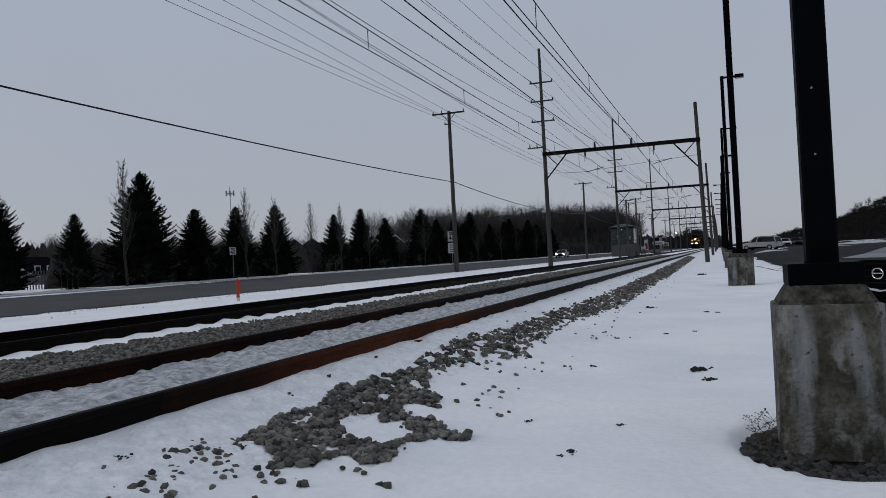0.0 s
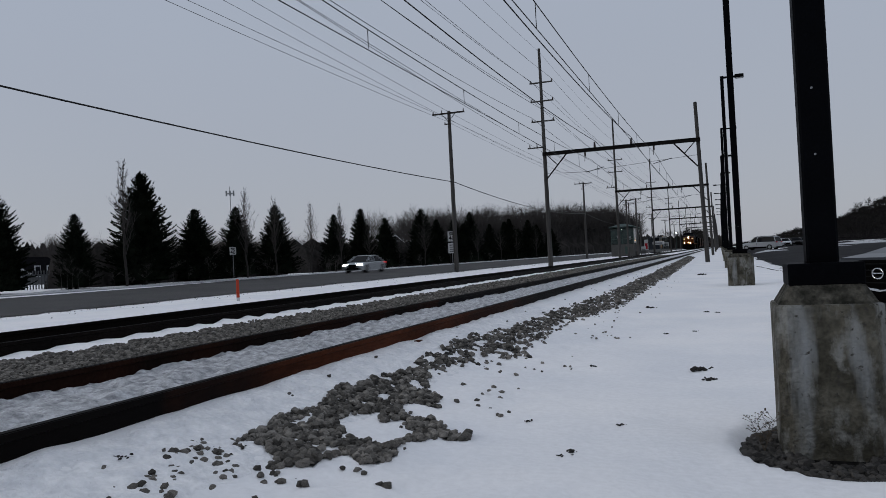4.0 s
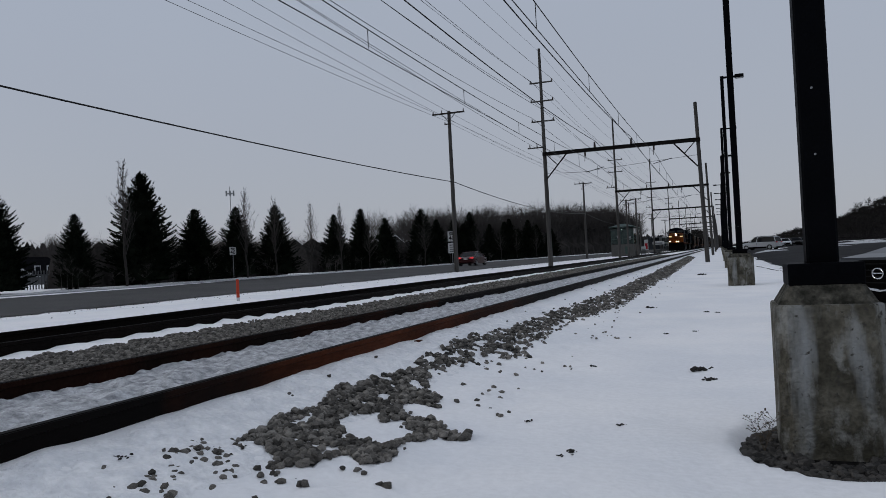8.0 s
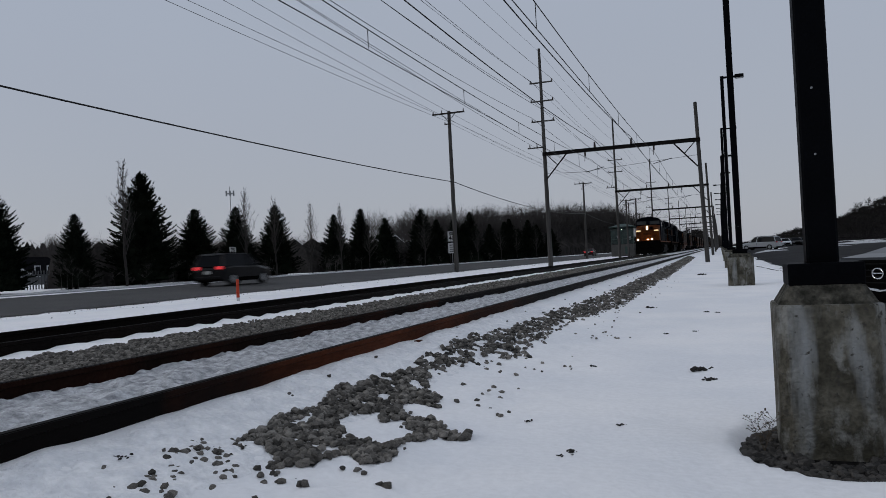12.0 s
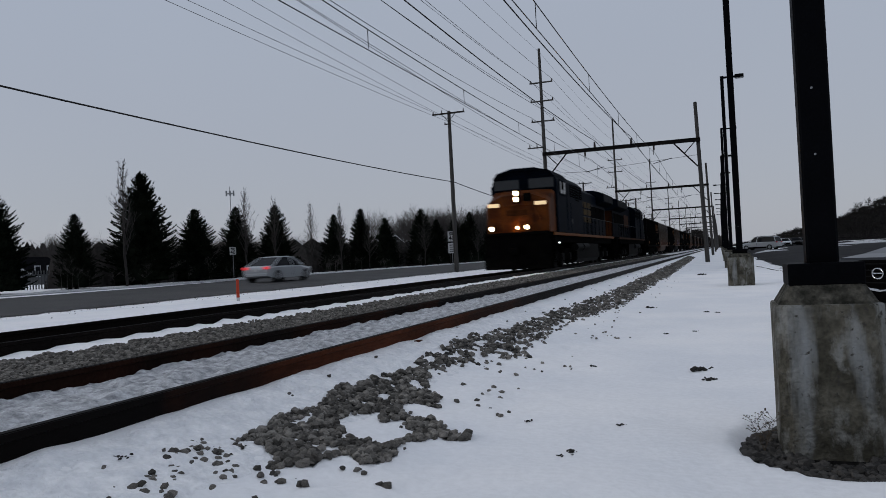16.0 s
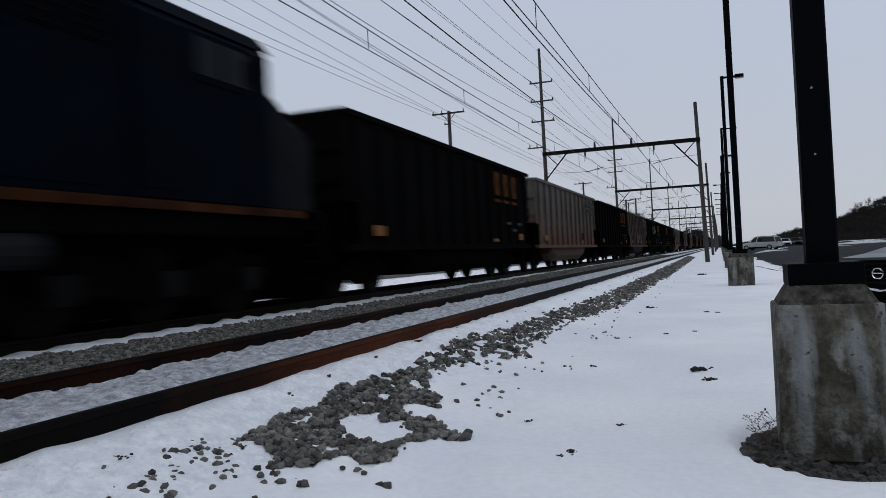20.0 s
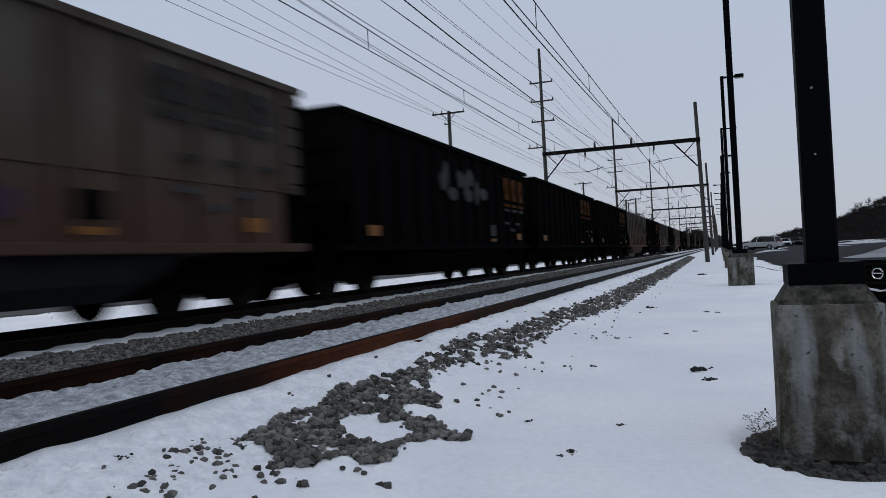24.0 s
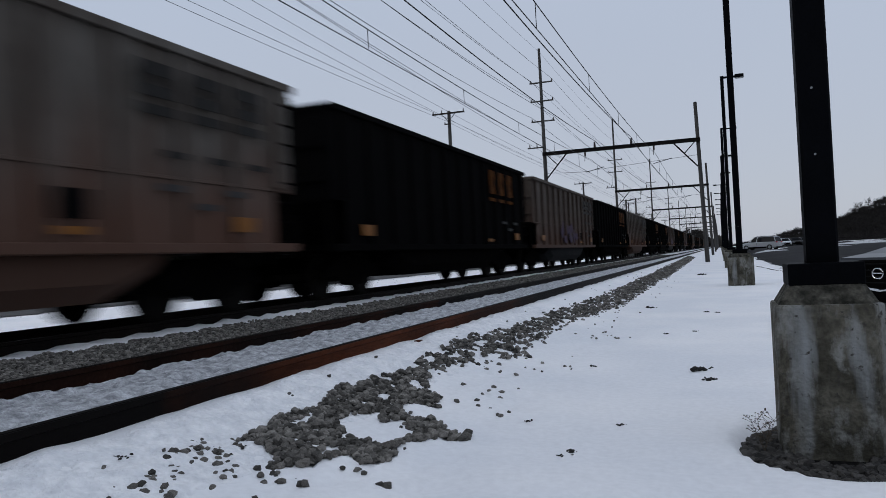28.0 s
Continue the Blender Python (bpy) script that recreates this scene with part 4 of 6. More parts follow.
def locomotive(name, label, side, nose_mat, end_mat, letters):
    """A six-axle road diesel; its nose points to -y, its origin is midway on the rail head."""
    t = thing(name, label, "locomotive")
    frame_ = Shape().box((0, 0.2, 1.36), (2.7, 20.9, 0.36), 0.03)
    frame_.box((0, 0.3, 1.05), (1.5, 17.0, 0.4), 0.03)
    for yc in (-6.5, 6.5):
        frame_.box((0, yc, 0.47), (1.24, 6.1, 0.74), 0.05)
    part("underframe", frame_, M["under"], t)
    for s in (-1, 1):
        part("sill_stripe", Shape().box((s * 1.47, 0.35, 1.575), (0.035, 19.9, 0.13), 0.006), M["stripe_yellow"] if letters else M["faded_orange"], t, "narrow yellow stripe along the walkway sill")
        part("walkway", Shape().box((s * 1.27, 0.35, 1.63), (0.42, 19.9, 0.05), 0.006), M["under"], t)
    # pilot, plow and steps
    plow = Shape().loft([[(-1.45, -10.55, 0.1), (0, -10.95, 0.1), (1.45, -10.55, 0.1), (1.45, -10.3, 0.1), (-1.45, -10.3, 0.1)],
                         [(-1.5, -10.4, 0.75), (0, -10.62, 0.75), (1.5, -10.4, 0.75), (1.5, -10.25, 0.75), (-1.5, -10.25, 0.75)]])
    part("plow", plow, M["under"], t)
    part("pilot", Shape().box((0, -10.35, 1.15), (2.9, 0.25, 0.95), 0.03), M["under"], t)
    part("rear_pilot", Shape().box((0, 10.85, 0.88), (2.8, 0.22, 1.44), 0.03), M["under"], t)
    part("brake_hoses", Shape().tube([(0.5, 10.95, 0.95), (0.55, 11.15, 0.6), (0.5, 11.3, 0.35), (0.4, 11.45, 0.6)], 0.03).tube([(-0.5, 10.95, 0.95), (-0.6, 11.15, 0.55), (-0.5, 11.3, 0.3), (-0.4, 11.45, 0.55)], 0.03), M["under"], t)
    for y, d in ((-10.75, -1), (10.85, 1)):
        c = Shape().box((0, y, 0.85), (0.28, 0.6, 0.22), 0.03)
        c.box((0.05, y + 0.28 * d, 0.85), (0.34, 0.2, 0.34), 0.04)
        part("coupler", c, M["under"], t)
    for s in (-1, 1):
        for y in (-9.75, 10.1):
            st = Shape()
            for k in range(4):
                st.box((s * 1.38, y, 0.45 + 0.3 * k), (0.22, 0.55, 0.04), 0.005)
            st.box((s * 1.38, y - 0.29, 0.95), (0.2, 0.03, 1.1)).box((s * 1.38, y + 0.29, 0.95), (0.2, 0.03, 1.1))
            part("steps", st, M["under"], t)
        if letters:
            part("step_light", Shape().box((s * 1.40, -8.1, 1.18), (0.03, 0.16, 0.06), 0.005), M["steplight"], t)
    # short nose with a sloping top
    prof = [(-10.12, 1.66), (-10.16, 2.9), (-10.05, 3.32), (-9.6, 3.5), (-8.9, 3.62), (-8.6, 3.62), (-8.6, 1.66)]
    nose = Shape()
    rings = []
    for x, top_z, back in ((-1.40, 2.98, 0.10), (-1.28, 3.08, 0.0), (-0.72, 3.7, 0.0), (0.72, 3.7, 0.0), (1.28, 3.08, 0.0), (1.40, 2.98, 0.10)):
        rings.append([(x, y + (back if y < -9 else 0.0), min(z, top_z + 0.5 * smooth(-10.0, -8.9, y))) for y, z in prof])
    nose.loft(rings)
    nose_ob = part("nose", nose, nose_mat, t, "nose of the locomotive in worn yellow paint" if nose_mat is M["yellow"] else "grey nose")
    part("nose_door", Shape().box((0.42, -10.165, 2.3), (0.62, 0.03, 1.15), 0.012), nose_mat, nose_ob)
    part("anticlimber", Shape().box((0, -10.32, 1.62), (2.8, 0.42, 0.14), 0.03), M["under"], t)
    hl = part("headlight_box", Shape().box((0.0, -10.19, 3.27), (0.36, 0.10, 0.62), 0.04), M["under"], nose_ob)
    for z in (3.40, 3.14):
        part("headlight", Shape().rod((0, -10.235, z), (0, -10.26, z), 0.1, 0.095, 16), M["headlight"] if letters else M["dark_glass"], hl)
    part("dark_panel", Shape().box((0.48, -10.165, 3.22), (0.36, 0.02, 0.36), 0.02), M["under"], nose_ob)
    for s in (-1, 1):
        part("number_board", Shape().box((s * 1.06, -10.16, 2.92), (0.52, 0.05, 0.16), 0.02), M["numberboard"] if letters else M["dark_glass"], nose_ob)
        x = -1.12 if s < 0 else 0.48
        b = part("ditch_light_box", Shape().box((x, -10.32, 1.88), (0.26, 0.2, 0.24), 0.03), M["under"], t)
        part("ditch_light", Shape().rod((x, -10.425, 1.89), (x, -10.45, 1.89), 0.095, 0.09, 12), M["ditch"] if letters else M["dark_glass"], b)
    part("marker_light", Shape().rod((0.02, -10.34, 1.88), (0.02, -10.37, 1.88), 0.06, 0.055, 10), M["ditch"] if letters else M["dark_glass"], t)
    part("emblem_bar", Shape().box((0.0, -10.178, 2.55), (0.95, 0.012, 0.26), 0.02), M["brown"], nose_ob, "faint dark lettering shape on the nose")
    part("handrail", Shape().tube([(-0.62, -10.2, 2.86), (0.0, -10.24, 2.88), (0.7, -10.2, 2.86)], 0.018).tube([(0.75, -10.2, 2.8), (1.05, -10.36, 2.3), (1.12, -10.4, 1.7)], 0.018), nose_mat, t)
    # wide cab
    cab = Shape().prism([(-1.5, 1.66), (-1.5, 4.05), (-1.2, 4.42), (-0.5, 4.58), (0.5, 4.58), (1.2, 4.42), (1.5, 4.05), (1.5, 1.66)], -8.62, -5.55)
    cab_ob = part("cab", cab, side, t)
    part("cab_roof", Shape().prism([(-1.42, 4.20), (-1.2, 4.47), (-0.5, 4.64), (0.5, 4.64), (1.2, 4.47), (1.42, 4.20), (1.2, 4.38), (0.5, 4.54), (-0.5, 4.54), (-1.2, 4.38)], -8.85, -5.4), M["blue"], t)
    part("windshield_band", Shape().box((0, -8.64, 3.92), (2.86, 0.06, 0.66), 0.03), M["blue"], cab_ob)
    for x, w in ((-0.80, 1.16), (0.80, 1.16)):
        part("windshield", Shape().box((x, -8.685, 3.92), (w, 0.04, 0.46), 0.03), M["windscreen"], cab_ob)
    for s in (-1, 1):
        fr = part("window_frame", Shape().box((s * 1.50, -7.35, 3.72), (0.05, 1.35, 0.74), 0.02), M["blue"], cab_ob)
        for y in (-7.7, -7.05):
            part("side_window", Shape().box((s * 1.525, y, 3.72), (0.03, 0.54, 0.56), 0.02), M["windscreen"] if letters else M["dark_glass"], fr)
        part("mirror", Shape().box((s * 1.66, -8.1, 3.75), (0.1, 0.05, 0.4), 0.01), M["under"], cab_ob)
        part("cab_door", Shape().box((s * 1.505, -6.0, 2.75), (0.03, 0.7, 1.95), 0.02), side, cab_ob)
    horn = Shape()
    for k in range(3):
        horn.rod((-0.2 + 0.2 * k, -6.6, 4.72), (-0.2 + 0.2 * k, -7.0, 4.74), 0.03, 0.07, 8)
    part("air_horn", horn.box((0, -6.5, 4.66), (0.6, 0.1, 0.1)), M["under"], t)
    # electrical cabinets behind the cab
    aux = Shape().prism([(-1.45, 1.66), (-1.45, 4.12), (-1.1, 4.42), (1.1, 4.42), (1.45, 4.12), (1.45, 1.66)], -5.5, -1.65)
    aux_ob = part("equipment_cab", aux, side, t)
    for s in (-1, 1):
        for y, z, h, w in ((-4.95, 3.75, 0.6, 0.6), (-4.2, 3.75, 0.6, 0.6), (-3.3, 3.7, 0.75, 0.9), (-2.2, 3.75, 0.6, 0.7)):
            g = part("grille", Shape().box((s * 1.455, y, z), (0.03, w, h), 0.01), M["under"], aux_ob)
            sl = Shape()
            for k in range(5):
                sl.box((s * 1.475, y, z - h * 0.4 + h * 0.2 * k), (0.02, w * 0.94, 0.03))
            part("louvres", sl, side, g)
        part("cabinet_door", Shape().box((s * 1.455, -4.4, 2.45), (0.025, 1.6, 1.4), 0.01), side, aux_ob)
        if letters:
            part("stencil", Shape().box((s * 1.458, -4.9, 2.25), (0.02, 0.34, 0.24)), M["stencil_white"], aux_ob)
    # engine hood, narrower than the walkways
    hood = Shape().prism([(-1.0, 1.66), (-1.0, 4.12), (-0.75, 4.34), (0.75, 4.34), (1.0, 4.12), (1.0, 1.66)], -1.65, 9.82)
    hood_ob = part("engine_hood", hood, side, t)
    part("hood_end", Shape().box((0, 9.85, 2.85), (1.9, 0.06, 2.3), 0.02), end_mat, hood_ob, "sooty rear face of the hood")
    for s in (-1, 1):
        for k in range(9):
            y = -0.9 + 0.78 * k
            d = part("hood_door", Shape().box((s * 1.012, y, 2.55), (0.03, 0.68, 1.55), 0.01), side, hood_ob)
            part("latch", Shape().box((s * 1.035, y + 0.25, 2.5), (0.02, 0.05, 0.14)), M["under"], d)
    part("exhaust", Shape().box((0, 0.6, 4.36), (0.9, 0.7, 0.1), 0.03), M["under"], t)
    # radiator wings overhang the walkway
    wing_at = 6.1 if letters else 4.8
    wing = Shape().loft([[(-1.5, y, 3.84), (-1.5, y, 4.34), (-0.9, y, 4.56), (0.9, y, 4.56), (1.5, y, 4.34), (1.5, y, 3.84), (1.0, y, 3.62), (-1.0, y, 3.62)] for y in (wing_at, 10.45)])
    wing_ob = part("radiator_wing", wing, M["blue"], t)
    for s in (-1, 1):
        part("wing_grille", Shape().box((s * 1.5, (wing_at + 10.45) / 2, 4.09), (0.03, 10.3 - wing_at, 0.42), 0.01), M["dusty"], wing_ob)
        for k in range(3):
            part("intake_screen", Shape().box((s * 1.03, 4.5 + 1.9 * k, 3.1), (0.03, 1.8, 0.7), 0.01), M["under"], hood_ob)
    for k in range(3):
        part("roof_fan", Shape().rod((0, 6.9 + 1.35 * k, 4.55), (0, 6.9 + 1.35 * k, 4.6), 0.58, 0.56, 16), M["under"], wing_ob)
    # handrails along the walkway
    for s in (-1, 1):
        part("side_handrail", Shape().tube([(s * 1.42, -1.6, 2.62), (s * 1.42, 9.9, 2.62)], 0.02), M["stencil_white"], t)
        for k in range(9):
            part("stanchion", Shape().rod((s * 1.42, -1.6 + 1.43 * k, 1.65), (s * 1.42, -1.6 + 1.43 * k, 2.62), 0.018, n=5), M["under"], t)
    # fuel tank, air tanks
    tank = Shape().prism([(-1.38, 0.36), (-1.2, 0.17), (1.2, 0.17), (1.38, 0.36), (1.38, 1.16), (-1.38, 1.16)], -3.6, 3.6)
    part("fuel_tank", tank, M["tank_black"], t)
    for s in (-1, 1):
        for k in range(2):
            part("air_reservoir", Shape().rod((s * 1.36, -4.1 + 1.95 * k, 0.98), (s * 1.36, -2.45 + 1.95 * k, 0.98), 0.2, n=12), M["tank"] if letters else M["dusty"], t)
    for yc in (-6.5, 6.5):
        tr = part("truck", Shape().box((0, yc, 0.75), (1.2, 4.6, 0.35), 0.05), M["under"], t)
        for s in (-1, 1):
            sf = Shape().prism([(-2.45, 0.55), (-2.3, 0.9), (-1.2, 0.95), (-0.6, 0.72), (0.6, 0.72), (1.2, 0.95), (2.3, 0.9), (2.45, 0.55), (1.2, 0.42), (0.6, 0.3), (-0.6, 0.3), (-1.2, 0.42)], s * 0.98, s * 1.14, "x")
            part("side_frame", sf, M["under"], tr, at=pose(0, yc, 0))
            for k in (-1.85, 0.0, 1.85):
                part("journal_box", Shape().box((s * 1.17, yc + k, 0.53), (0.14, 0.36, 0.36), 0.04), M["tank"], tr)
                part("spring", Shape().rod((s * 1.08, yc + k + 0.45, 0.6), (s * 1.08, yc + k + 0.45, 0.95), 0.09, n=8), M["under"], tr)
        for k in (-1.85, 0.0, 1.85):
            wheelset(tr, yc + k, 0.53)
    # lettering on the flank: plain block shapes
    if letters:
        for s in (-1, 1):
            for y, w in ((0.45, 1.15), (1.78, 1.15), (3.1, 1.2)):
                strokes = Shape()
                for dz in (-0.42, 0.0, 0.42):
                    strokes.box((s * 1.033, y, 3.0 + dz), (0.02, w, 0.33), 0.01)
                part("letter_block", strokes, M["letter_yellow"], t, "worn yellow block of lettering")
            part("stencil", Shape().box((s * 1.034, 4.15, 3.42), (0.02, 0.5, 0.2), 0.004), M["stencil_white"], hood_ob)
    else:
        for s in (-1, 1):
            part("letter_block", Shape().box((s * 1.033, 1.6, 3.05), (0.02, 2.9, 1.0), 0.01), M["faded_orange"], t, "faded sooty block of lettering")
    return t


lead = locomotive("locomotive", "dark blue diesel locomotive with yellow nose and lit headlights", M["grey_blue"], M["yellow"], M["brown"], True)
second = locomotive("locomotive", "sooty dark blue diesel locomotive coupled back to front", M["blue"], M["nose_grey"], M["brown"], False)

CAR_LEN, BODY = 16.2, 14.8


def hopper_meshes():
    """Shared meshes of a bathtub coal car, origin midway on the rail head."""
    g = {}
    h, w = BODY / 2, 1.52
    g["side_sheet"] = Shape().prism([(-h, 3.62), (-h, 1.9), (-h + 0.55, 1.9), (-h + 0.55, 1.06), (h - 0.55, 1.06), (h - 0.55, 1.9), (h, 1.9), (h, 3.62)], -0.015, 0.015, "x")
    g["end_sheet"] = Shape().box((0, 0, 2.79), (2 * w, 0.05, 1.7))
    g["slope_sheet"] = Shape().prism([(0, 1.95), (-0.6, 1.06), (-0.6, 1.0), (0.0, 1.88)], -w + 0.02, w - 0.02, "x")
    g["end_post"] = Shape().box((0, 0, 1.5), (0.1, 0.1, 0.95), 0.01)
    g["short_rib"] = Shape().box((0, 0, 2.78), (0.10, 0.17, 1.66), 0.025)
    g["top_chord"] = Shape().box((0, 0, 3.66), (0.15, BODY + 0.06, 0.12), 0.012)
    g["end_chord"] = Shape().box((0, 0, 3.66), (2 * w, 0.14, 0.12), 0.012)
    g["rib"] = Shape().box((0, 0, 2.32), (0.10, 0.17, 2.55), 0.025)
    g["mid_rail"] = Shape().box((0, 0, 1.93), (0.035, BODY - 0.1, 0.05), 0.008)
    g["side_sill"] = Shape().box((0, 0, 1.0), (0.16, BODY, 0.14), 0.015)
    g["end_rib"] = Shape().box((0, 0, 2.75), (2 * w - 0.2, 0.08, 0.10), 0.015)
    g["floor"] = Shape().box((0, 0, 1.02), (2.9, BODY, 0.1))
    ring = lambda y, k: [(-1.44, y, 0.98), (-1.44, y, 0.58 + k), (-1.22, y, 0.36 + k), (1.22, y, 0.36 + k), (1.44, y, 0.58 + k), (1.44, y, 0.98)]
    g["tub"] = Shape().loft([ring(-4.3, 0.32), ring(-3.4, 0.0), ring(3.4, 0.0), ring(4.3, 0.32)])
    g["coal"] = Shape()
    rows = [[(x, y, 3.42 + 0.16 * (1 - (x / 1.5) ** 2) + 0.07 * noise.noise(Vector((x * 2, y * 1.3, 1)))) for x in (-1.48, -1.0, -0.5, 0, 0.5, 1.0, 1.48)] for y in [-7.4 + 0.74 * k for k in range(21)]]
    n = 7
    g["coal"].add([p for r in rows for p in r], [(j * n + i, j * n + i + 1, (j + 1) * n + i + 1, (j + 1) * n + i) for j in range(20) for i in range(n - 1)])
    c = Shape().box((0, 0, 0.86), (0.3, 1.1, 0.26), 0.03).box((0.06, 0.45, 0.86), (0.36, 0.2, 0.34), 0.04)
    g["coupler"] = c
    lad = Shape()
    for k in range(8):
        lad.box((0, 0, 1.1 + 0.32 * k), (0.03, 0.44, 0.03))
    lad.box((0, -0.22, 2.2), (0.03, 0.04, 2.6)).box((0, 0.22, 2.2), (0.03, 0.04, 2.6))
    g["ladder"] = lad
    g["bolster"] = Shape().box((0, 0, 0.72), (2.1, 0.4, 0.3), 0.04).box((0, 0, 0.5), (1.1, 1.5, 0.34), 0.04)
    g["side_frame"] = Shape().prism([(-1.25, 0.42), (-1.15, 0.62), (-0.45, 0.86), (0.45, 0.86), (1.15, 0.62), (1.25, 0.42), (0.75, 0.45), (0.4, 0.25), (-0.4, 0.25), (-0.75, 0.45)], -0.08, 0.08, "x")
    r = 0.457
    w_ = Shape()
    for s in (-1, 1):
        w_.rod((s * 0.69, 0, r), (s * 0.82, 0, r), r, r, 16).rod((s * 0.675, 0, r), (s * 0.69, 0, r), r + 0.026, r + 0.018, 16)
    g["wheelset"] = w_.rod((-0.95, 0, r), (0.95, 0, r), 0.075, n=7)
    g["brake_box"] = Shape().box((0, 0, 1.35), (1.7, 0.5, 0.6), 0.04)
    g["panel_a"] = Shape().box((0, 0, 0), (0.012, 0.5, 0.34), 0.004)
    g["bar"] = Shape().box((0, 0, 0), (0.012, 0.46, 0.09))
    g["letter"] = Shape().box((0, 0, 0.2), (0.014, 0.52, 0.2)).box((0, 0, -0.34), (0.014, 0.52, 0.2)).box((0, -0.17, -0.07), (0.013, 0.18, 0.36)).box((0, 0.17, -0.07), (0.013, 0.18, 0.36)).box((0, 0, -0.62), (0.014, 0.54, 0.1))
    g["letter_wide"] = Shape().box((0, 0, 0.27), (0.014, 0.7, 0.17)).box((0, 0, -0.02), (0.014, 0.7, 0.15)).box((0, -0.25, 0.12), (0.013, 0.2, 0.16)).box((0, 0.25, 0.12), (0.013, 0.2, 0.16)).box((0, 0, -0.26), (0.014, 0.72, 0.13))
    g["tag"] = Shape().box((0, 0, 0), (0.012, 0.5, 0.22), 0.004)
    q = random.Random(4)
    for key, ry, rz in (("blot_a", 0.34, 0.26), ("blot_b", 0.22, 0.4), ("blot_c", 0.45, 0.2)):
        ring = [(ry * q.uniform(0.7, 1.1) * math.cos(0.5712 * i), rz * q.uniform(0.7, 1.1) * math.sin(0.5712 * i)) for i in range(11)]
        g[key] = Shape().prism(ring, -0.005, 0.005, "x")
    return {k: s.mesh(k, M["car_black"]) for k, s in g.items()}


HOPPER = hopper_meshes()


def dressed(key, material):
    me = HOPPER[key].copy()
    me.materials[0] = material
    return me


def hopper(paint, tub, label, mark, patch=None):
    """A coal car; its shell, ribs, tub and trucks are parts."""
    t = thing("coal_car", label, "freight car", group="coal cars of the train")
    own = {}

    def put(name, key, at, material=None, parent=None, lab="", rel=True):
        m = material or paint
        if (key, m.name) not in own:
            own[key, m.name] = dressed(key, m)
        if parent is not None and rel:
            at = parent.matrix_basis.inverted() @ at
        return part(name, own[key, m.name], None, parent or t, lab, at)

    for s in (-1, 1):
        side = put("side_sheet", "side_sheet", pose(s * 1.52, 0, 0))
        put("top_chord", "top_chord", pose(s * 1.56, 0, 0))
        put("side_sill", "side_sill", pose(s * 1.54, 0, 0))
        for k in range(13):
            put("rib", "rib" if 0 < k < 12 else "short_rib", pose(s * 1.575, -6.9 + 1.15 * k, 0), parent=side)
        if paint is not M["car_black"]:
            put("weld_seam", "mid_rail", pose(s * 1.545, 0, 0), parent=side)
        for k in range(3):
            if paint is M["car_black"]:
                put("letter", "letter", pose(s * 1.634, (4.4 if patch else 3.0) + (0.93 if patch else 1.05) * k, 3.0 if patch else 3.1), mark, side, "worn painted block on the car side")
            else:
                put("letter", "letter_wide", pose(s * 1.634, 4.1 + 0.98 * k, 3.02), mark, side, "worn painted block on the car side")
            if patch or paint is not M["car_black"]:
                put("number_bar", "bar", pose(s * 1.634, 4.4 + 0.93 * k, 2.22), mark if paint is not M["car_black"] else M["stencil_white"], side)
            put("stencil_bar", "bar", pose(s * 1.634, 4.3 + 0.7 * k, 1.78 - 0.22 * (k % 2)), M["stencil_white"], side)
        for y in (-6.1, 5.85):
            put("reflector", "tag", pose(s * 1.634, y, 1.34), M["stencil_orange"], side, "orange reflective tag")
        put("reflector", "bar", pose(s * 1.634, 2.65, 1.2), M["stencil_orange"], side)
        if patch or paint is not M["car_black"]:
            put("stencil_panel", "panel_a", pose(s * 1.633, 2.65, 1.5), M["stencil_white"] if paint is M["car_black"] else M["car_black"], side)
        if patch:
            low = paint is not M["car_black"]
            for k in range(9):
                put("paint_blot", ("blot_a", "blot_b", "blot_c")[k % 3], pose(s * (1.634 + 0.0008 * k), (0.2 if low else 0.6) - 2.4 + 0.42 * k + 0.2 * math.sin(5 * k), (1.6 if low else 2.7) + 0.28 * math.sin(2.3 * k)), patch, side, "blurred painted scrawl on the car side")
    for s in (-1, 1):
        end = put("end_sheet", "end_sheet", pose(0, s * (BODY / 2 - 0.03), 0))
        put("end_chord", "end_chord", pose(0, s * (BODY / 2 - 0.02), 0))
        # Near-black slope sheets, posts and ladder paint the shade of the end cut.
        put("slope_sheet", "slope_sheet", pose(0, s * BODY / 2, 0, 0, 0, 0 if s > 0 else 180), M["under"])
        for q in (-1, 1):
            put("end_post", "end_post", pose(q * 1.4, s * (BODY / 2 - 0.08), 0), M["under"])
        for z in (-0.45, 0.2):
            put("end_rib", "end_rib", pose(0, s * (BODY / 2 + 0.04), z), parent=end)
        put("ladder", "ladder", pose(s * 1.60, s * (BODY / 2 - 0.32), 0), M["under"])
        put("coupler", "coupler", pose(0, s * 7.6, 0, 0, 0, 0 if s > 0 else 180), M["under"])
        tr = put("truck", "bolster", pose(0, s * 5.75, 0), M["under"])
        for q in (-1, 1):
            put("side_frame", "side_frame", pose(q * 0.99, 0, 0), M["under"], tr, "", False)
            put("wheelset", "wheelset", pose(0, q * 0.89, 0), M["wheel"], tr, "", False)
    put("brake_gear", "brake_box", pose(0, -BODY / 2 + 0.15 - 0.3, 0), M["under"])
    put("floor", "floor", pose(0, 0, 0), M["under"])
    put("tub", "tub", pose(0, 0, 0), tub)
    put("coal_load", "coal", pose(0, 0, 0), M["coal"])
    return t


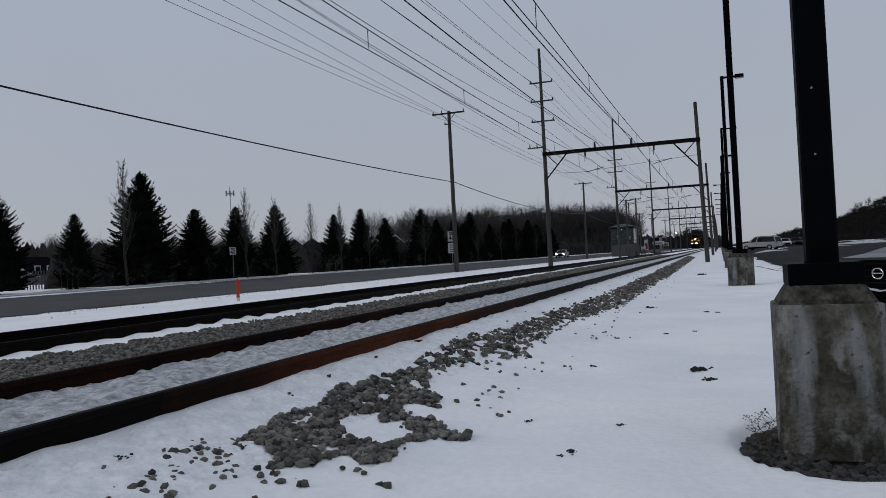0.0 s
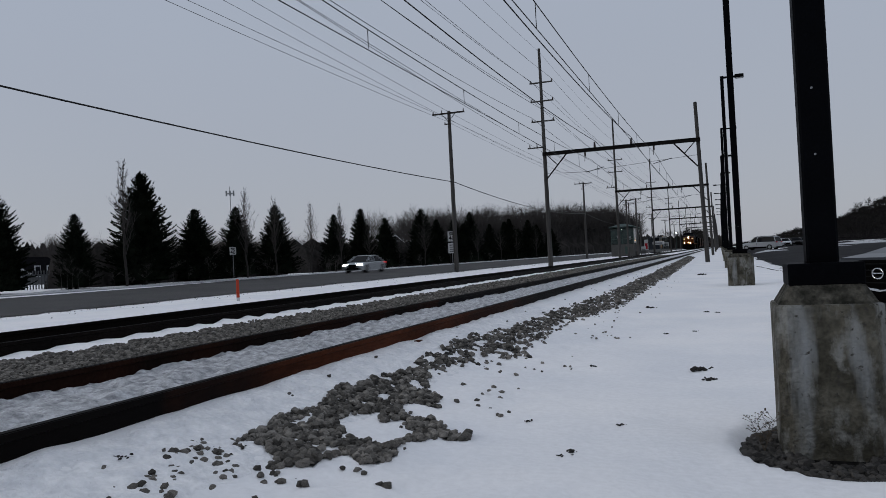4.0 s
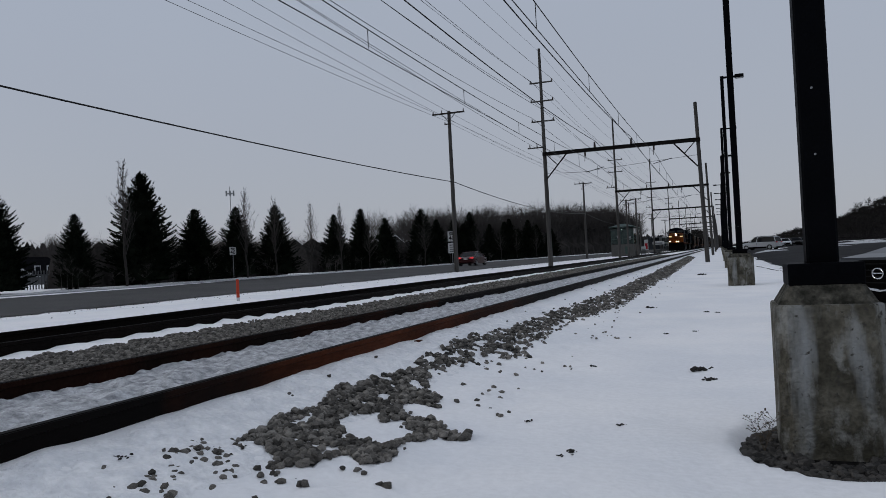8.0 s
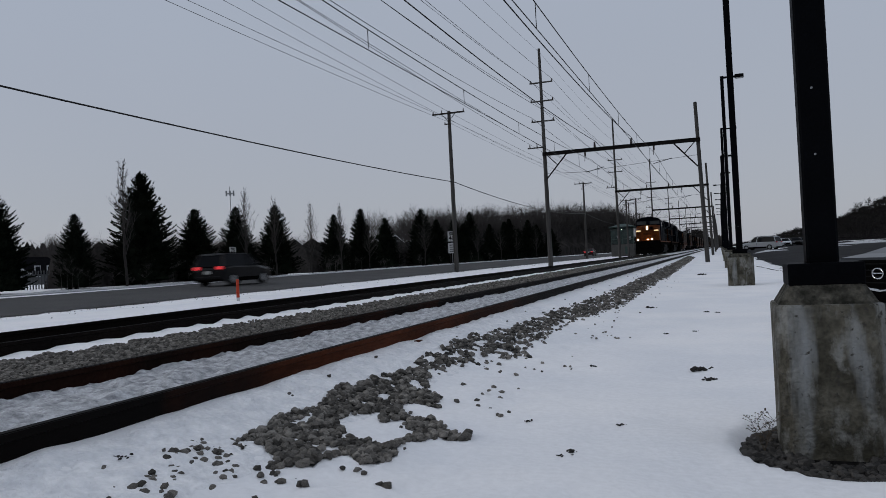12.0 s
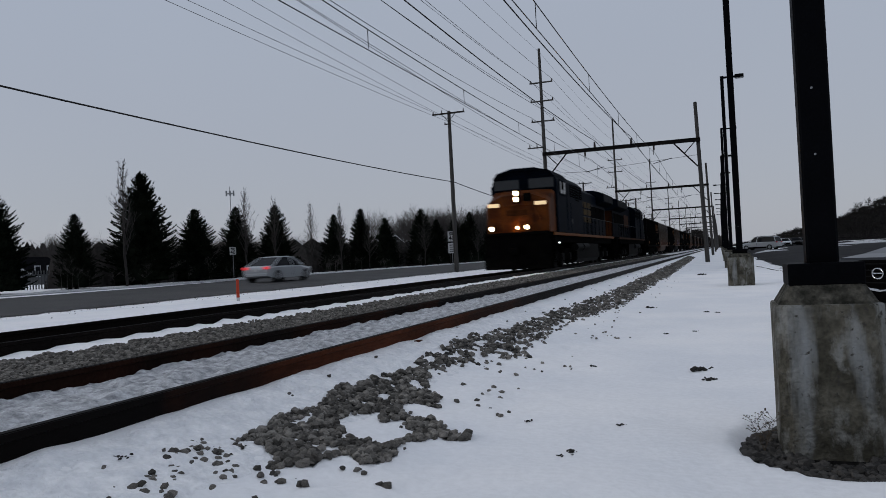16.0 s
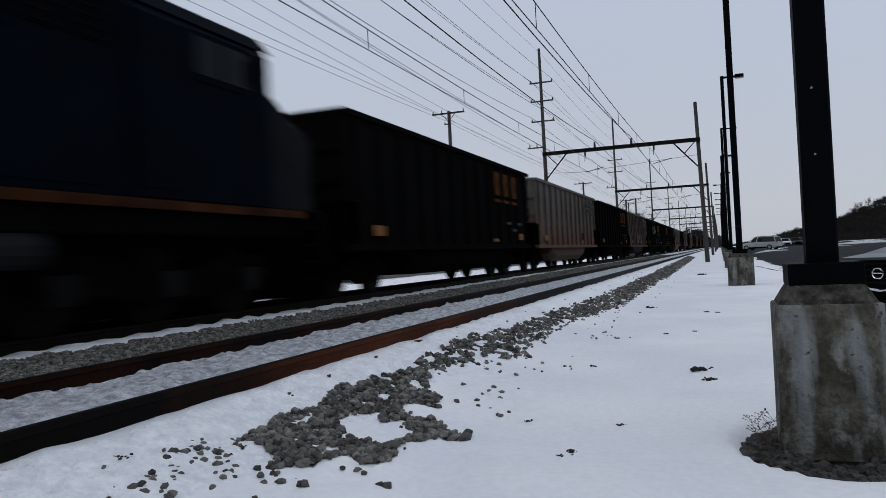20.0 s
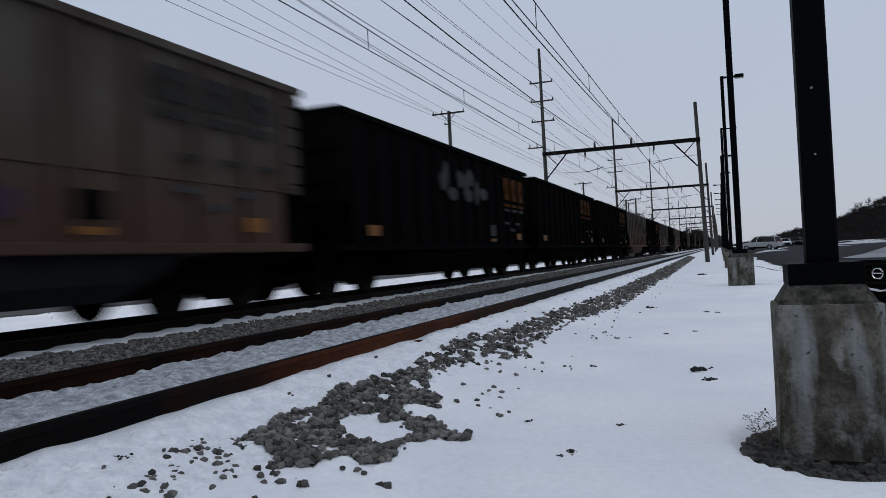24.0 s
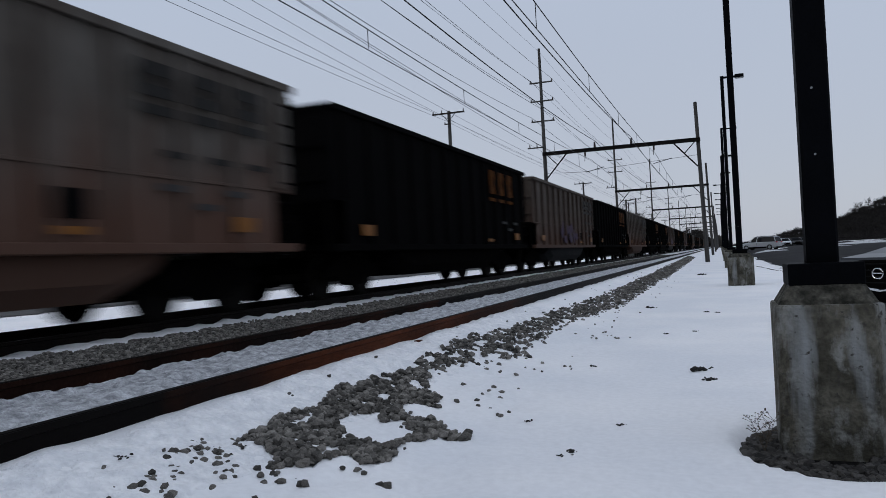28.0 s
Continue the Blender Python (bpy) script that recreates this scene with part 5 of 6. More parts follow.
PATTERN = "bgbhpbbgbhbgbbhbbhbbgbbbhbbbgbbbhbbbbgbb"
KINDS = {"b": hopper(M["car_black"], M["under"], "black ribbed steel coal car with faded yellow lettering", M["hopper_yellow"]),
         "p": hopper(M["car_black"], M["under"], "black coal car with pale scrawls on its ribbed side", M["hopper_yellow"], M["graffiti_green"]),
         "g": hopper(M["car_grey"], M["car_grey2"], "grey ribbed coal car streaked with rust", M["faded_black"]),
         "h": hopper(M["car_grey2"], M["dusty"], "brown-grey ribbed coal car with a violet scrawl", M["faded_black"], M["graffiti_blue"])}
COAL_CARS, seen = [], set()
for c in PATTERN:
    if c not in seen:
        seen.add(c)
        COAL_CARS.append(KINDS[c])
    else:
        COAL_CARS.append(copy_thing(KINDS[c], Matrix.Identity(4)))
# ---- road vehicles ----
def motorcar(name, label, paint, suv=False, lights=True, length=4.7, width=1.82, front=True):
    """A car whose front points to -y; origin on the ground under its middle."""
    t = thing(name, label, "car")
    L, hw = length / 2, width / 2
    belt, roof = (1.02, 1.66) if suv else (0.92, 1.44)

    def ring(y, z0, z1, w, r=0.12):
        return [(-w, y, z0), (-w, y, z1 - r), (-w + r, y, z1), (w - r, y, z1), (w, y, z1 - r), (w, y, z0)]
    body = Shape().loft([ring(-L, 0.35, 0.62, hw * 0.78), ring(-L + 0.12, 0.24, 0.78 + 0.08 * suv, hw * 0.90), ring(-L + 0.6, 0.22, belt - 0.12, hw * 0.98), ring(-L + 1.25, 0.22, belt, hw),
                         ring(L - 1.2, 0.22, belt + 0.03, hw), ring(L - 0.35, 0.24, belt, hw * 0.97), ring(L - 0.08, 0.3, belt - 0.08, hw * 0.9), ring(L, 0.38, belt - 0.2, hw * 0.84)])
    body_ob = part("body", body, paint, t)

    def cabin(ys, inset, z0, z1):
        f0, f1, r1, r0 = ys
        a, b = hw - 0.06 - inset, hw - 0.24 - inset
        return Shape().loft([[(-a, f0, z0), (a, f0, z0), (a, r0, z0), (-a, r0, z0)], [(-b, f1, z1), (b, f1, z1), (b, r1, z1), (-b, r1, z1)]])
    ys = (-L + (1.2 if suv else 1.05), -L + (1.9 if suv else 2.0), L - (0.35 if suv else 1.5), L - (0.1 if suv else 0.42))
    part("glasshouse", cabin(ys, 0.0, belt - 0.03, roof - 0.05), M["dark_glass"], t, "dark car windows")
    rf = Shape().loft([[(-hw + 0.25, ys[1] - 0.05, roof - 0.09), (hw - 0.25, ys[1] - 0.05, roof - 0.09), (hw - 0.25, ys[2] + 0.05, roof - 0.09), (-hw + 0.25, ys[2] + 0.05, roof - 0.09)],
                       [(-hw + 0.34, ys[1] + 0.12, roof), (hw - 0.34, ys[1] + 0.12, roof), (hw - 0.34, ys[2] - 0.1, roof), (-hw + 0.34, ys[2] - 0.1, roof)]])
    part("roof", rf, paint, t)
    for s in (-1, 1):
        a, b = hw - 0.05, hw - 0.23
        for (y0, y1) in ((ys[0], ys[1]), (-0.15, -0.05), (ys[3], ys[2])):
            part("pillar", Shape().rod((s * a, y0, belt - 0.02), (s * b, y1, roof - 0.05), 0.045, n=5), paint, t)
        for y in (-L + 0.88, L - 0.85):
            wh = part("wheel", Shape().rod((s * (hw - 0.22), y, 0.33), (s * (hw + 0.01), y, 0.33), 0.33, n=18), M["tyre"], t)
            part("rim", Shape().rod((s * (hw + 0.005), y, 0.33), (s * (hw + 0.022), y, 0.33), 0.21, 0.18, 12), M["rim"], wh)
        part("headlight", Shape().box((s * hw * 0.68, -L + 0.07, 0.68), (0.36, 0.10, 0.15), 0.03), M["carlight"] if (lights and front) else M["chrome"], body_ob)
        part("tail_light", Shape().box((s * hw * 0.74, L - 0.03, 0.92 if suv else 0.8), (0.34, 0.09, 0.16), 0.03), M["taillight"] if lights else M["red"], body_ob)
        part("mirror", Shape().box((s * (hw + 0.08), -L + 1.55, belt + 0.05), (0.16, 0.12, 0.13), 0.03), paint, t)
        part("door_line", Shape().box((s * (hw + 0.002), -0.1, 0.62), (0.008, 0.015, 0.6)), M["under"], body_ob)
        part("door_handle", Shape().box((s * (hw + 0.012), 0.25, belt - 0.12), (0.02, 0.16, 0.03)), paint, body_ob)
    if suv:
        for s in (-1, 1):
            part("sill_cladding", Shape().box((s * (hw - 0.01), 0, 0.32), (0.05, length - 2.4, 0.2), 0.01), M["under"], t)
            part("roof_rail", Shape().rod((s * (hw - 0.32), ys[1] + 0.2, roof + 0.03), (s * (hw - 0.32), ys[2] - 0.2, roof + 0.03), 0.02, n=5), M["under"], t)
        part("rear_cladding", Shape().box((0, L - 0.03, 0.34), (1.5, 0.14, 0.2), 0.03), M["under"], t)
    gr = part("grille", Shape().box((0, -L + 0.03, 0.56), (0.95, 0.08, 0.28), 0.02), M["under"], body_ob)
    part("bumper", Shape().box((0, -L + 0.02, 0.36), (1.3, 0.12, 0.14), 0.03), M["under"], body_ob)
    part("rear_bumper", Shape().box((0, L - 0.02, 0.42), (1.4, 0.12, 0.18), 0.03), paint, body_ob)
    part("plate", Shape().box((0, L + 0.03, 0.7), (0.32, 0.02, 0.16)), M["sign_white"], body_ob)
    return t


TRAFFIC = {"oncoming": motorcar("car", "silver sedan driving with headlights on", M["silver"]),
           "maroon": motorcar("car", "dark red sedan driving away along the road", M["maroon"], front=False),
           "dark": motorcar("car", "dark boxy off-road vehicle driving away", M["charcoal"], True, True, 4.4, 1.85, False),
           "sedan": motorcar("car", "silver sedan driving away with red tail lights", M["silver"], front=False),
           "wagon": motorcar("car", "white sport utility vehicle with bright tail lights", M["white"], True, True, 4.5, 1.82, False)}

# parked cars
near_car = motorcar("parked_car", "dark grey car parked at the edge of the lot", M["slate_light"], True, False, 4.6, 1.84)
near_car.matrix_basis = pose(1.87, 10.95, -0.44) @ pose(0, 0, 0, 0, 0, -52) @ pose(0, 2.3, 0)
badge = Shape()
for k in range(24):
    a, b = 2 * math.pi * k / 24, 2 * math.pi * (k + 1) / 24
    badge.rod((0.082 * math.cos(a), 0, 0.066 * math.sin(a)), (0.082 * math.cos(b), 0, 0.066 * math.sin(b)), 0.009, n=5)
badge.rod((-0.07, 0, 0), (0.07, 0, 0), 0.009, n=5)
part("emblem", badge, M["chrome"], near_car, "chrome oval emblem on the grille", pose(0, -2.325, 0.66))
bars = part("grille_surround", Shape().tube([(-0.5, 0, 0.12), (-0.42, 0, -0.16), (0, 0, -0.22), (0.42, 0, -0.16), (0.5, 0, 0.12)], 0.016), M["chrome"], near_car, "", pose(0, -2.31, 0.66))
part("grille_mesh", Shape().box((0, -2.275, 0.66), (0.98, 0.05, 0.34), 0.02), M["under"], near_car)
for k in range(4):
    part("grille_slat", Shape().box((0, -2.305, 0.54 + 0.08 * k), (0.9, 0.02, 0.014)), M["tank"], near_car)

SPOTS = [(4.75, 103, 242, M["silver"], True, "silver sport utility vehicle parked side-on in the lot"), (10.2, 172, 75, M["silver"], False, "silver sedan parked far down the lot"), (12.6, 174, 12, M["white"], True, "white boxy vehicle parked in the lot"),
         (14.6, 175, 10, M["charcoal"], True, "black sport utility vehicle parked in the lot"), (16.6, 176, 8, M["slate"], True, "dark blue vehicle parked in the lot"),
         (18.7, 176, 8, M["charcoal"], False, "black sedan parked in the lot"), (20.8, 177, 10, M["charcoal"], True, "dark vehicle parked in the lot")]
for x, y, a, paint, suv, lab in SPOTS:
    c = motorcar("parked_car", lab, paint, suv, False)
    c["group"] = "cars parked in the lot"
    c.matrix_basis = pose(x, y, land(x, y) + 0.02, 0, 0, a)
# ---- trees, houses, station, signs ----
def kite(shape, p, d, side, ln, w):
    a = p
    b = p + d * ln * 0.45 + side * w
    c = p + d * ln
    e = p + d * ln * 0.45 - side * w
    o = len(shape.v)
    shape.v += [a[:], b[:], c[:], e[:]]
    shape.f += [(o, o + 1, o + 2), (o, o + 2, o + 3)]


def spruce_meshes(seed, h, r):
    """Trunk and crown of a spruce: boughs that rise toward their tips, set with needle twigs."""
    q = random.Random(seed)
    crown, core = Shape(), []
    up = Vector((0, 0, 1))
    whorls = 46
    for k in range(whorls):
        f = (k + q.uniform(0.2, 0.8)) / whorls
        z = 0.03 * h + 0.95 * h * f
        rad = r * (1 - f) ** 0.70 * (1.0 if f > 0.06 else 0.85)
        n = max(5, int(13 * (1 - f) + 5))
        for i in range(n):
            a = 2 * math.pi * (i + q.random()) / n
            uneven = 1 + 0.28 * noise.noise(Vector((math.cos(a) * 1.3 + seed * 5, math.sin(a) * 1.3, f * 4.5)))
            reach = rad * uneven * q.choice((0.7, 0.8, 0.88, 0.95, 1.0, 1.08)) + 0.06
            out = Vector((math.cos(a), math.sin(a), 0))
            sd = out.cross(up)
            rise, lift = q.uniform(-0.25, 0.05) + 0.7 * f, q.uniform(0.12, 0.38)
            base = Vector((0, 0, z + q.uniform(-0.06, 0.06)))
            m = max(4, int(reach / 0.085))
            for j in range(m):
                t = (j + 0.5) / m
                if t < 0.30 and reach > 0.7:
                    continue
                p = base + out * reach * t + up * reach * (rise * t + lift * t * t * t)
                d = (out + up * (rise + 3 * lift * t * t)).normalized()
                ln = (0.28 * (1 - t) + 0.14) * min(1.0, 0.45 + reach * 0.5)
                for sg in (-1, 1):
                    dd = (d * q.uniform(0.6, 1.0) + sd * sg * q.uniform(0.45, 1.0) + up * q.uniform(-0.15, 0.5)).normalized()
                    kite(crown, p, dd, (up + sd * q.uniform(-0.7, 0.7)).normalized(), ln, 0.032 + 0.02 * q.random())
                    kite(crown, p, dd, (sd * 0.3 + out + up * q.uniform(-0.3, 0.3)).normalized(), ln * 0.9, 0.034)
                if q.random() < 0.5:
                    kite(crown, p, (up * 0.8 + d * 0.5).normalized(), sd, 0.10 + 0.08 * q.random(), 0.02)
            tip = base + out * reach + up * reach * (rise + lift)
            kite(crown, tip - d * 0.1, d, sd, 0.22, 0.022)
            kite(crown, tip - d * 0.1, (d + up * 0.5).normalized(), up, 0.20, 0.02)
    for k in range(24):
        a, z = 2.4 * k, h * (0.88 + 0.005 * k)
        kite(crown, Vector((0, 0, z)), Vector((0.55 * math.cos(a), 0.55 * math.sin(a), 1)).normalized(), Vector((math.sin(a), -math.cos(a), 0)), 0.34 - 0.008 * k, 0.022)
    kite(crown, Vector((0, 0, h * 0.96)), up, Vector((1, 0, 0)), h * 0.06, 0.02)
    kite(crown, Vector((0, 0, h * 0.96)), up, Vector((0, 1, 0)), h * 0.06, 0.02)
    for k in range(9):
        f = k / 8
        core.append([(0.72 * r * (1 - f) ** 0.75 * math.cos(t) * (1 + 0.25 * math.sin(3 * t + k * 2)), 0.72 * r * (1 - f) ** 0.75 * math.sin(t) * (1 + 0.2 * math.sin(2 * t + k)), 0.04 * h + 0.86 * h * f) for t in (2 * math.pi * i / 10 for i in range(10))])
    crown.loft(core)
    trunk = Shape().rod((0, 0, -0.3), (0, 0, h * 0.97), 0.13, 0.02, 8)
    for k in range(10):
        a = q.uniform(0, 6.28)
        z = 0.2 + h * 0.06 * k
        trunk.rod((0, 0, z), (math.cos(a) * 0.5, math.sin(a) * 0.5, z - 0.05), 0.02, 0.008, 4)
    return trunk.mesh("trunk", M["bark"]), crown.mesh("crown", M["needles"])


SPRUCE = [spruce_meshes(s, 6.0, 1.7) for s in range(4)]


def spruce(x, y, h, w=1.0, v=0, label="dark green spruce tree standing in snow beside the road"):
    t = thing("spruce_tree", label, "tree", pose(x, y, land(x, y), 0, 0, (x * 37 + y * 61) % 360), "spruce trees along the road")
    k = h / 6.0
    for nm, me in (("trunk", SPRUCE[v][0]), ("crown", SPRUCE[v][1])):
        part(nm, me, None, t, "", Matrix.Diagonal((k * w, k * w, k, 1)))
    return t


for i, (px, y, h, w) in enumerate(((-36, 29.6, 5.5, 1.3), (-36.5, 35.5, 4.5, 1.1), (-36.2, 40.9, 7.5, 1.22), (-36.6, 46.9, 5.3, 1.45), (-36.3, 51.6, 5.7, 1.2), (-36.3, 57.3, 6.1, 1.2),
                                   (-36, 67.5, 5.7, 1.1), (-36, 73.5, 6.5, 1.05), (-36.2, 80.2, 5.8, 1.2), (-36, 91.0, 7.3, 1.1), (-36.5, 98, 6.2, 1.1), (-36, 104, 6.6, 1.0), (-37, 111, 6.0, 1.2))):
    spruce(px, y, h, w, i % 4)
rnd = random.Random(8)
for k in range(10):
    y = 117 + k * 6.2
    spruce(-37.0 + rnd.uniform(-1.5, 1.5), y, rnd.uniform(6.0, 8.2), rnd.uniform(1.0, 1.35), k % 4, "dark green spruce tree in a dense row")


def bare_tree(shape, x, y, z, h, q, spread=0.45, levels=3, thick=0.011, n=4, least=0.006):
    """Limbs and twigs of a leafless tree, grown by splitting."""
    def grow(p, d, ln, r, lev):
        e = p + d * ln
        shape.rod(p, e, r, r * 0.62, 5 if lev == levels else 3, False)
        if lev == 0:
            return
        for i in range(n):
            s = q.uniform(0.35, 1.0)
            a = q.uniform(0, 6.283)
            side = Vector((math.cos(a), math.sin(a), 0))
            nd = (d * 1.0 + side * q.uniform(0.5, 1.1) * spread * 1.6 + Vector((0, 0, 0.12))).normalized()
            grow(p.lerp(e, s), nd, ln * q.uniform(0.42, 0.7), max(least, r * 0.55), lev - 1)
    grow(Vector((x, y, z)), Vector((q.uniform(-.05, .05), q.uniform(-.05, .05), 1)).normalized(), h * 0.55, h * thick, levels)


def street_tree_meshes(seed, wide):
    """Trunk and crown of a leafless young tree six metres tall; wide ones spread, the others stand like a vase."""
    q, up = random.Random(seed), Vector((0, 0, 1))
    trunk, crown = Shape(), Shape()
    bend = [Vector((0.05 * math.sin(1.7 * k + seed), 0.05 * math.cos(2.1 * k + seed), 0.75 * k)) for k in range(9)]
    bend[0].z = -0.2
    trunk.tube(bend[:4], 0.062, 6)
    for k in range(3, 8):
        crown.rod(bend[k], bend[k + 1], 0.05 - 0.006 * k, 0.044 - 0.006 * k, 5, False)
    for k in range(30):
        f = (k + q.random()) / 30
        z = 1.35 + 4.2 * f
        a = 2.4 * k + q.uniform(-0.4, 0.4)
        out = Vector((math.cos(a), math.sin(a), 0))
        ln = (1.9 - 1.45 * f) * q.uniform(0.75, 1.15)
        flare = (0.95 if wide else 0.42) * q.uniform(0.7, 1.2)
        p, d = Vector((bend[0].x, bend[0].y, z)), (out * flare + up).normalized()
        r = 0.020 - 0.010 * f
        for j in range(4):
            e = p + d * ln / 4
            crown.rod(p, e, r * (1 - 0.2 * j), r * (0.8 - 0.2 * j) + 0.0015, 3, False)
            for i in range(3):
                b = q.uniform(0, 6.283)
                td = (d + Vector((math.cos(b), math.sin(b), 0.25)) * q.uniform(0.35, 0.8)).normalized()
                t0 = p.lerp(e, q.random())
                t1 = t0 + td * ln * q.uniform(0.14, 0.36)
                crown.rod(t0, t1, 0.0075, 0.004, 3, False)
                for w in range(2):
                    b = q.uniform(0, 6.283)
                    t2 = t0.lerp(t1, q.uniform(0.3, 0.9))
                    crown.rod(t2, t2 + (td + Vector((math.cos(b), math.sin(b), 0.3)) * 0.7).normalized() * ln * q.uniform(0.07, 0.16), 0.005, 0.003, 3, False)
            d = (d + up * (0.05 if wide else 0.16) + Vector((q.gauss(0, 0.1), q.gauss(0, 0.1), 0))).normalized()
            p = e
    return trunk.mesh("trunk", M["bark"]), crown.mesh("crown", M["twig"])


STREET = [street_tree_meshes(k, k > 2) for k in range(6)]
for k, (x, y, h, v) in enumerate(((-34.6, 37.5, 8.0, 0), (-34.6, 50.3, 7.0, 1), (-34.8, 54.8, 6.6, 2), (-34.6, 60.4, 6.5, 0), (-34.8, 66.4, 6.6, 1), (-34.6, 72.4, 5.4, 3), (-34.6, 88.4, 6.6, 4), (-34.7, 80.5, 4.4, 5), (-34.7, 98, 5.0, 3),
                                  (-34.8, 111, 6.0, 4), (-34.5, 123, 6.0, 5), (-34.6, 134, 5.6, 3), (-34.7, 150, 6.2, 4))):
    t = thing("bare_tree", "slender leafless young street tree" if v < 3 else "leafless street tree with a spreading crown", "tree", pose(x, y, land(x, y), 0, 0, 77 * k), "bare street trees")
    for nm, me in (("trunk", STREET[v][0]), ("crown", STREET[v][1])):
        part(nm, me, None, t, "", Matrix.Scale(h / 6.0, 4))

brush, q = Shape(), random.Random(21)
for k in range(70):
    x, y = -35.4 + q.uniform(-0.9, 0.7), 33 + 34 * q.random() if k < 50 else q.uniform(67, 130)
    bare_tree(brush, x, y, land(x, y), q.uniform(0.9, 2.2), q, 0.7, 3, 0.008, 4)
me = bpy.data.meshes.new("brush")
me.from_pydata(brush.v, [], brush.f)
me.materials.append(M["twig"])
tagged(new("brush", me), "dry leafless brush at the foot of the spruces", "brush", kind="stuff")

# woods behind: leafless trees over a dark thicket
def wood_tree_mesh(seed, material, least):
    """A leafless tree ten metres tall with a rounded crown of fine twigs."""
    q, s, up = random.Random(seed), Shape(), Vector((0, 0, 1))

    def grow(p, d, ln, r, lev):
        e = p + d * ln
        s.rod(p, e, r, r * 0.6, 3, False)
        if lev == 0:
            return
        for i in range((4, 4, 5, 5)[lev - 1]):
            a = q.uniform(0, 6.283)
            nd = (d * 0.9 + Vector((math.cos(a), math.sin(a), 0)) * q.uniform(0.35, 1.0) + up * q.uniform(0.0, 0.4)).normalized()
            grow(p.lerp(e, q.uniform(0.45, 1.0)), nd, ln * q.uniform(0.55, 0.8), max(least, r * 0.5), lev - 1)
    grow(Vector((0, 0, -0.3)), Vector((q.uniform(-.06, .06), q.uniform(-.06, .06), 1)).normalized(), 4.3, 0.14, 4)
    top = max(v[2] for v in s.v)
    me = bpy.data.meshes.new("wood_tree")
    me.from_pydata([(x * 10 / top, y * 10 / top, z * 10 / top) for x, y, z in s.v], [], s.f)
    me.materials.append(material)
    return me


def woods(name, label, spots, meshes):
    top = thing(name, label, "woods")
    top["kind"] = "stuff"
    for k, (x, y, z, h) in enumerate(spots):
        part("leafless_tree", meshes[k % len(meshes)], None, top, "", pose(x, y, z, 0, 0, (k * 67) % 360) @ Matrix.Diagonal((h / 10 * (0.85 + 0.05 * (k % 7)), h / 10 * (0.85 + 0.05 * (k % 7)), h / 10, 1)))
    return top


PALE = [wood_tree_mesh(40 + k, M["twig"], 0.011) for k in range(5)]
DIM = [wood_tree_mesh(60 + k, M["twig_dark"], 0.02) for k in range(4)]
EDGE = [(60, -110), (130, -84), (200, -66), (270, -56), (330, -50), (420, -44)]
sp = []
for k in range(290):
    y = 172 + 268 * (k / 290) + rnd.uniform(-4, 4)
    x = ramp(y, EDGE) - rnd.uniform(0, 14)
    sp.append((x, y, land(x, y), rnd.uniform(0.74, 1.14) * ramp(y, [(172, 13.5), (240, 16.5), (300, 20.0), (420, 23.5)])))
woods("woods", "grey leafless woods behind the road", sp, PALE)
sp = []
for k in range(120):
    x, y = rnd.uniform(-162, -138), rnd.uniform(95, 300)
    sp.append((x, y, land(x, y), rnd.uniform(9.0, 13.0)))
woods("far_woods", "hazy leafless woods behind the houses", sp, PALE)
sp = []
for k in range(40):
    x, y = rnd.uniform(-30, -8), rnd.uniform(480, 640)
    sp.append((x, y, 0, rnd.uniform(9, 14)))
woods("end_woods", "leafless woods at the far end of the tracks", sp, DIM)


def ragged_wall(name, label, path, height, material, step=1.2, jag=0.25, seed=1):
    """Dense undergrowth: a thick hedge-like body with a ragged top."""
    q, s = random.Random(seed), Shape()
    rings = []
    for (x0, y0), (x1, y1) in zip(path, path[1:]):
        m = max(1, int(math.hypot(x1 - x0, y1 - y0) / step))
        for k in range(m):
            f = k / m
            x, y = x0 + (x1 - x0) * f, y0 + (y1 - y0) * f
            h = height(x, y) * (1 + q.uniform(-jag, jag))
            z = land(x, y) - 0.2
            rings.append([(x - 2.5, y, z), (x - 1.6 + q.uniform(-.6, .6), y, z + h * 0.75), (x, y, z + h), (x + 1.6 + q.uniform(-.6, .6), y, z + h * 0.7), (x + 2.2, y, z)])
    s.loft(rings)
    ob = part(name, s, material)
    return tagged(ob, label, "thicket", kind="stuff")


ragged_wall("thicket", "dark dense thicket under the leafless woods", [(-71, 182), (-67, 205), (-57, 270), (-51, 330), (-45, 430)], lambda x, y: ramp(y, [(178, 8.0), (420, 12)]), M["twig_dark"], 0.5, 0.35, 3)
ragged_wall("hedge", "dark undergrowth behind the row of spruces", [(-39.5, 38), (-39.5, 61)], lambda x, y: 2.3, M["twig_dark"], 0.3, 0.45, 13)
ragged_wall("hedge", "dark undergrowth behind the row of spruces", [(-40, 66), (-40, 84), (-41, 200), (-41, 330)], lambda x, y: 2.7 if y < 100 else 3.2, M["twig_dark"], 0.4, 0.4, 14)
ragged_wall("low_thicket", "dark distant hedge behind the houses", [(-165, 70), (-158, 120), (-156, 300)], lambda x, y: 8.2, M["twig_dark"], 0.7, 0.25, 4)
ragged_wall("end_thicket", "dark thicket closing the view along the tracks", [(-44, 430), (-30, 600), (-8, 660), (6, 640)], lambda x, y: 8.0, M["twig_dark"], 1.5, 0.3, 6)

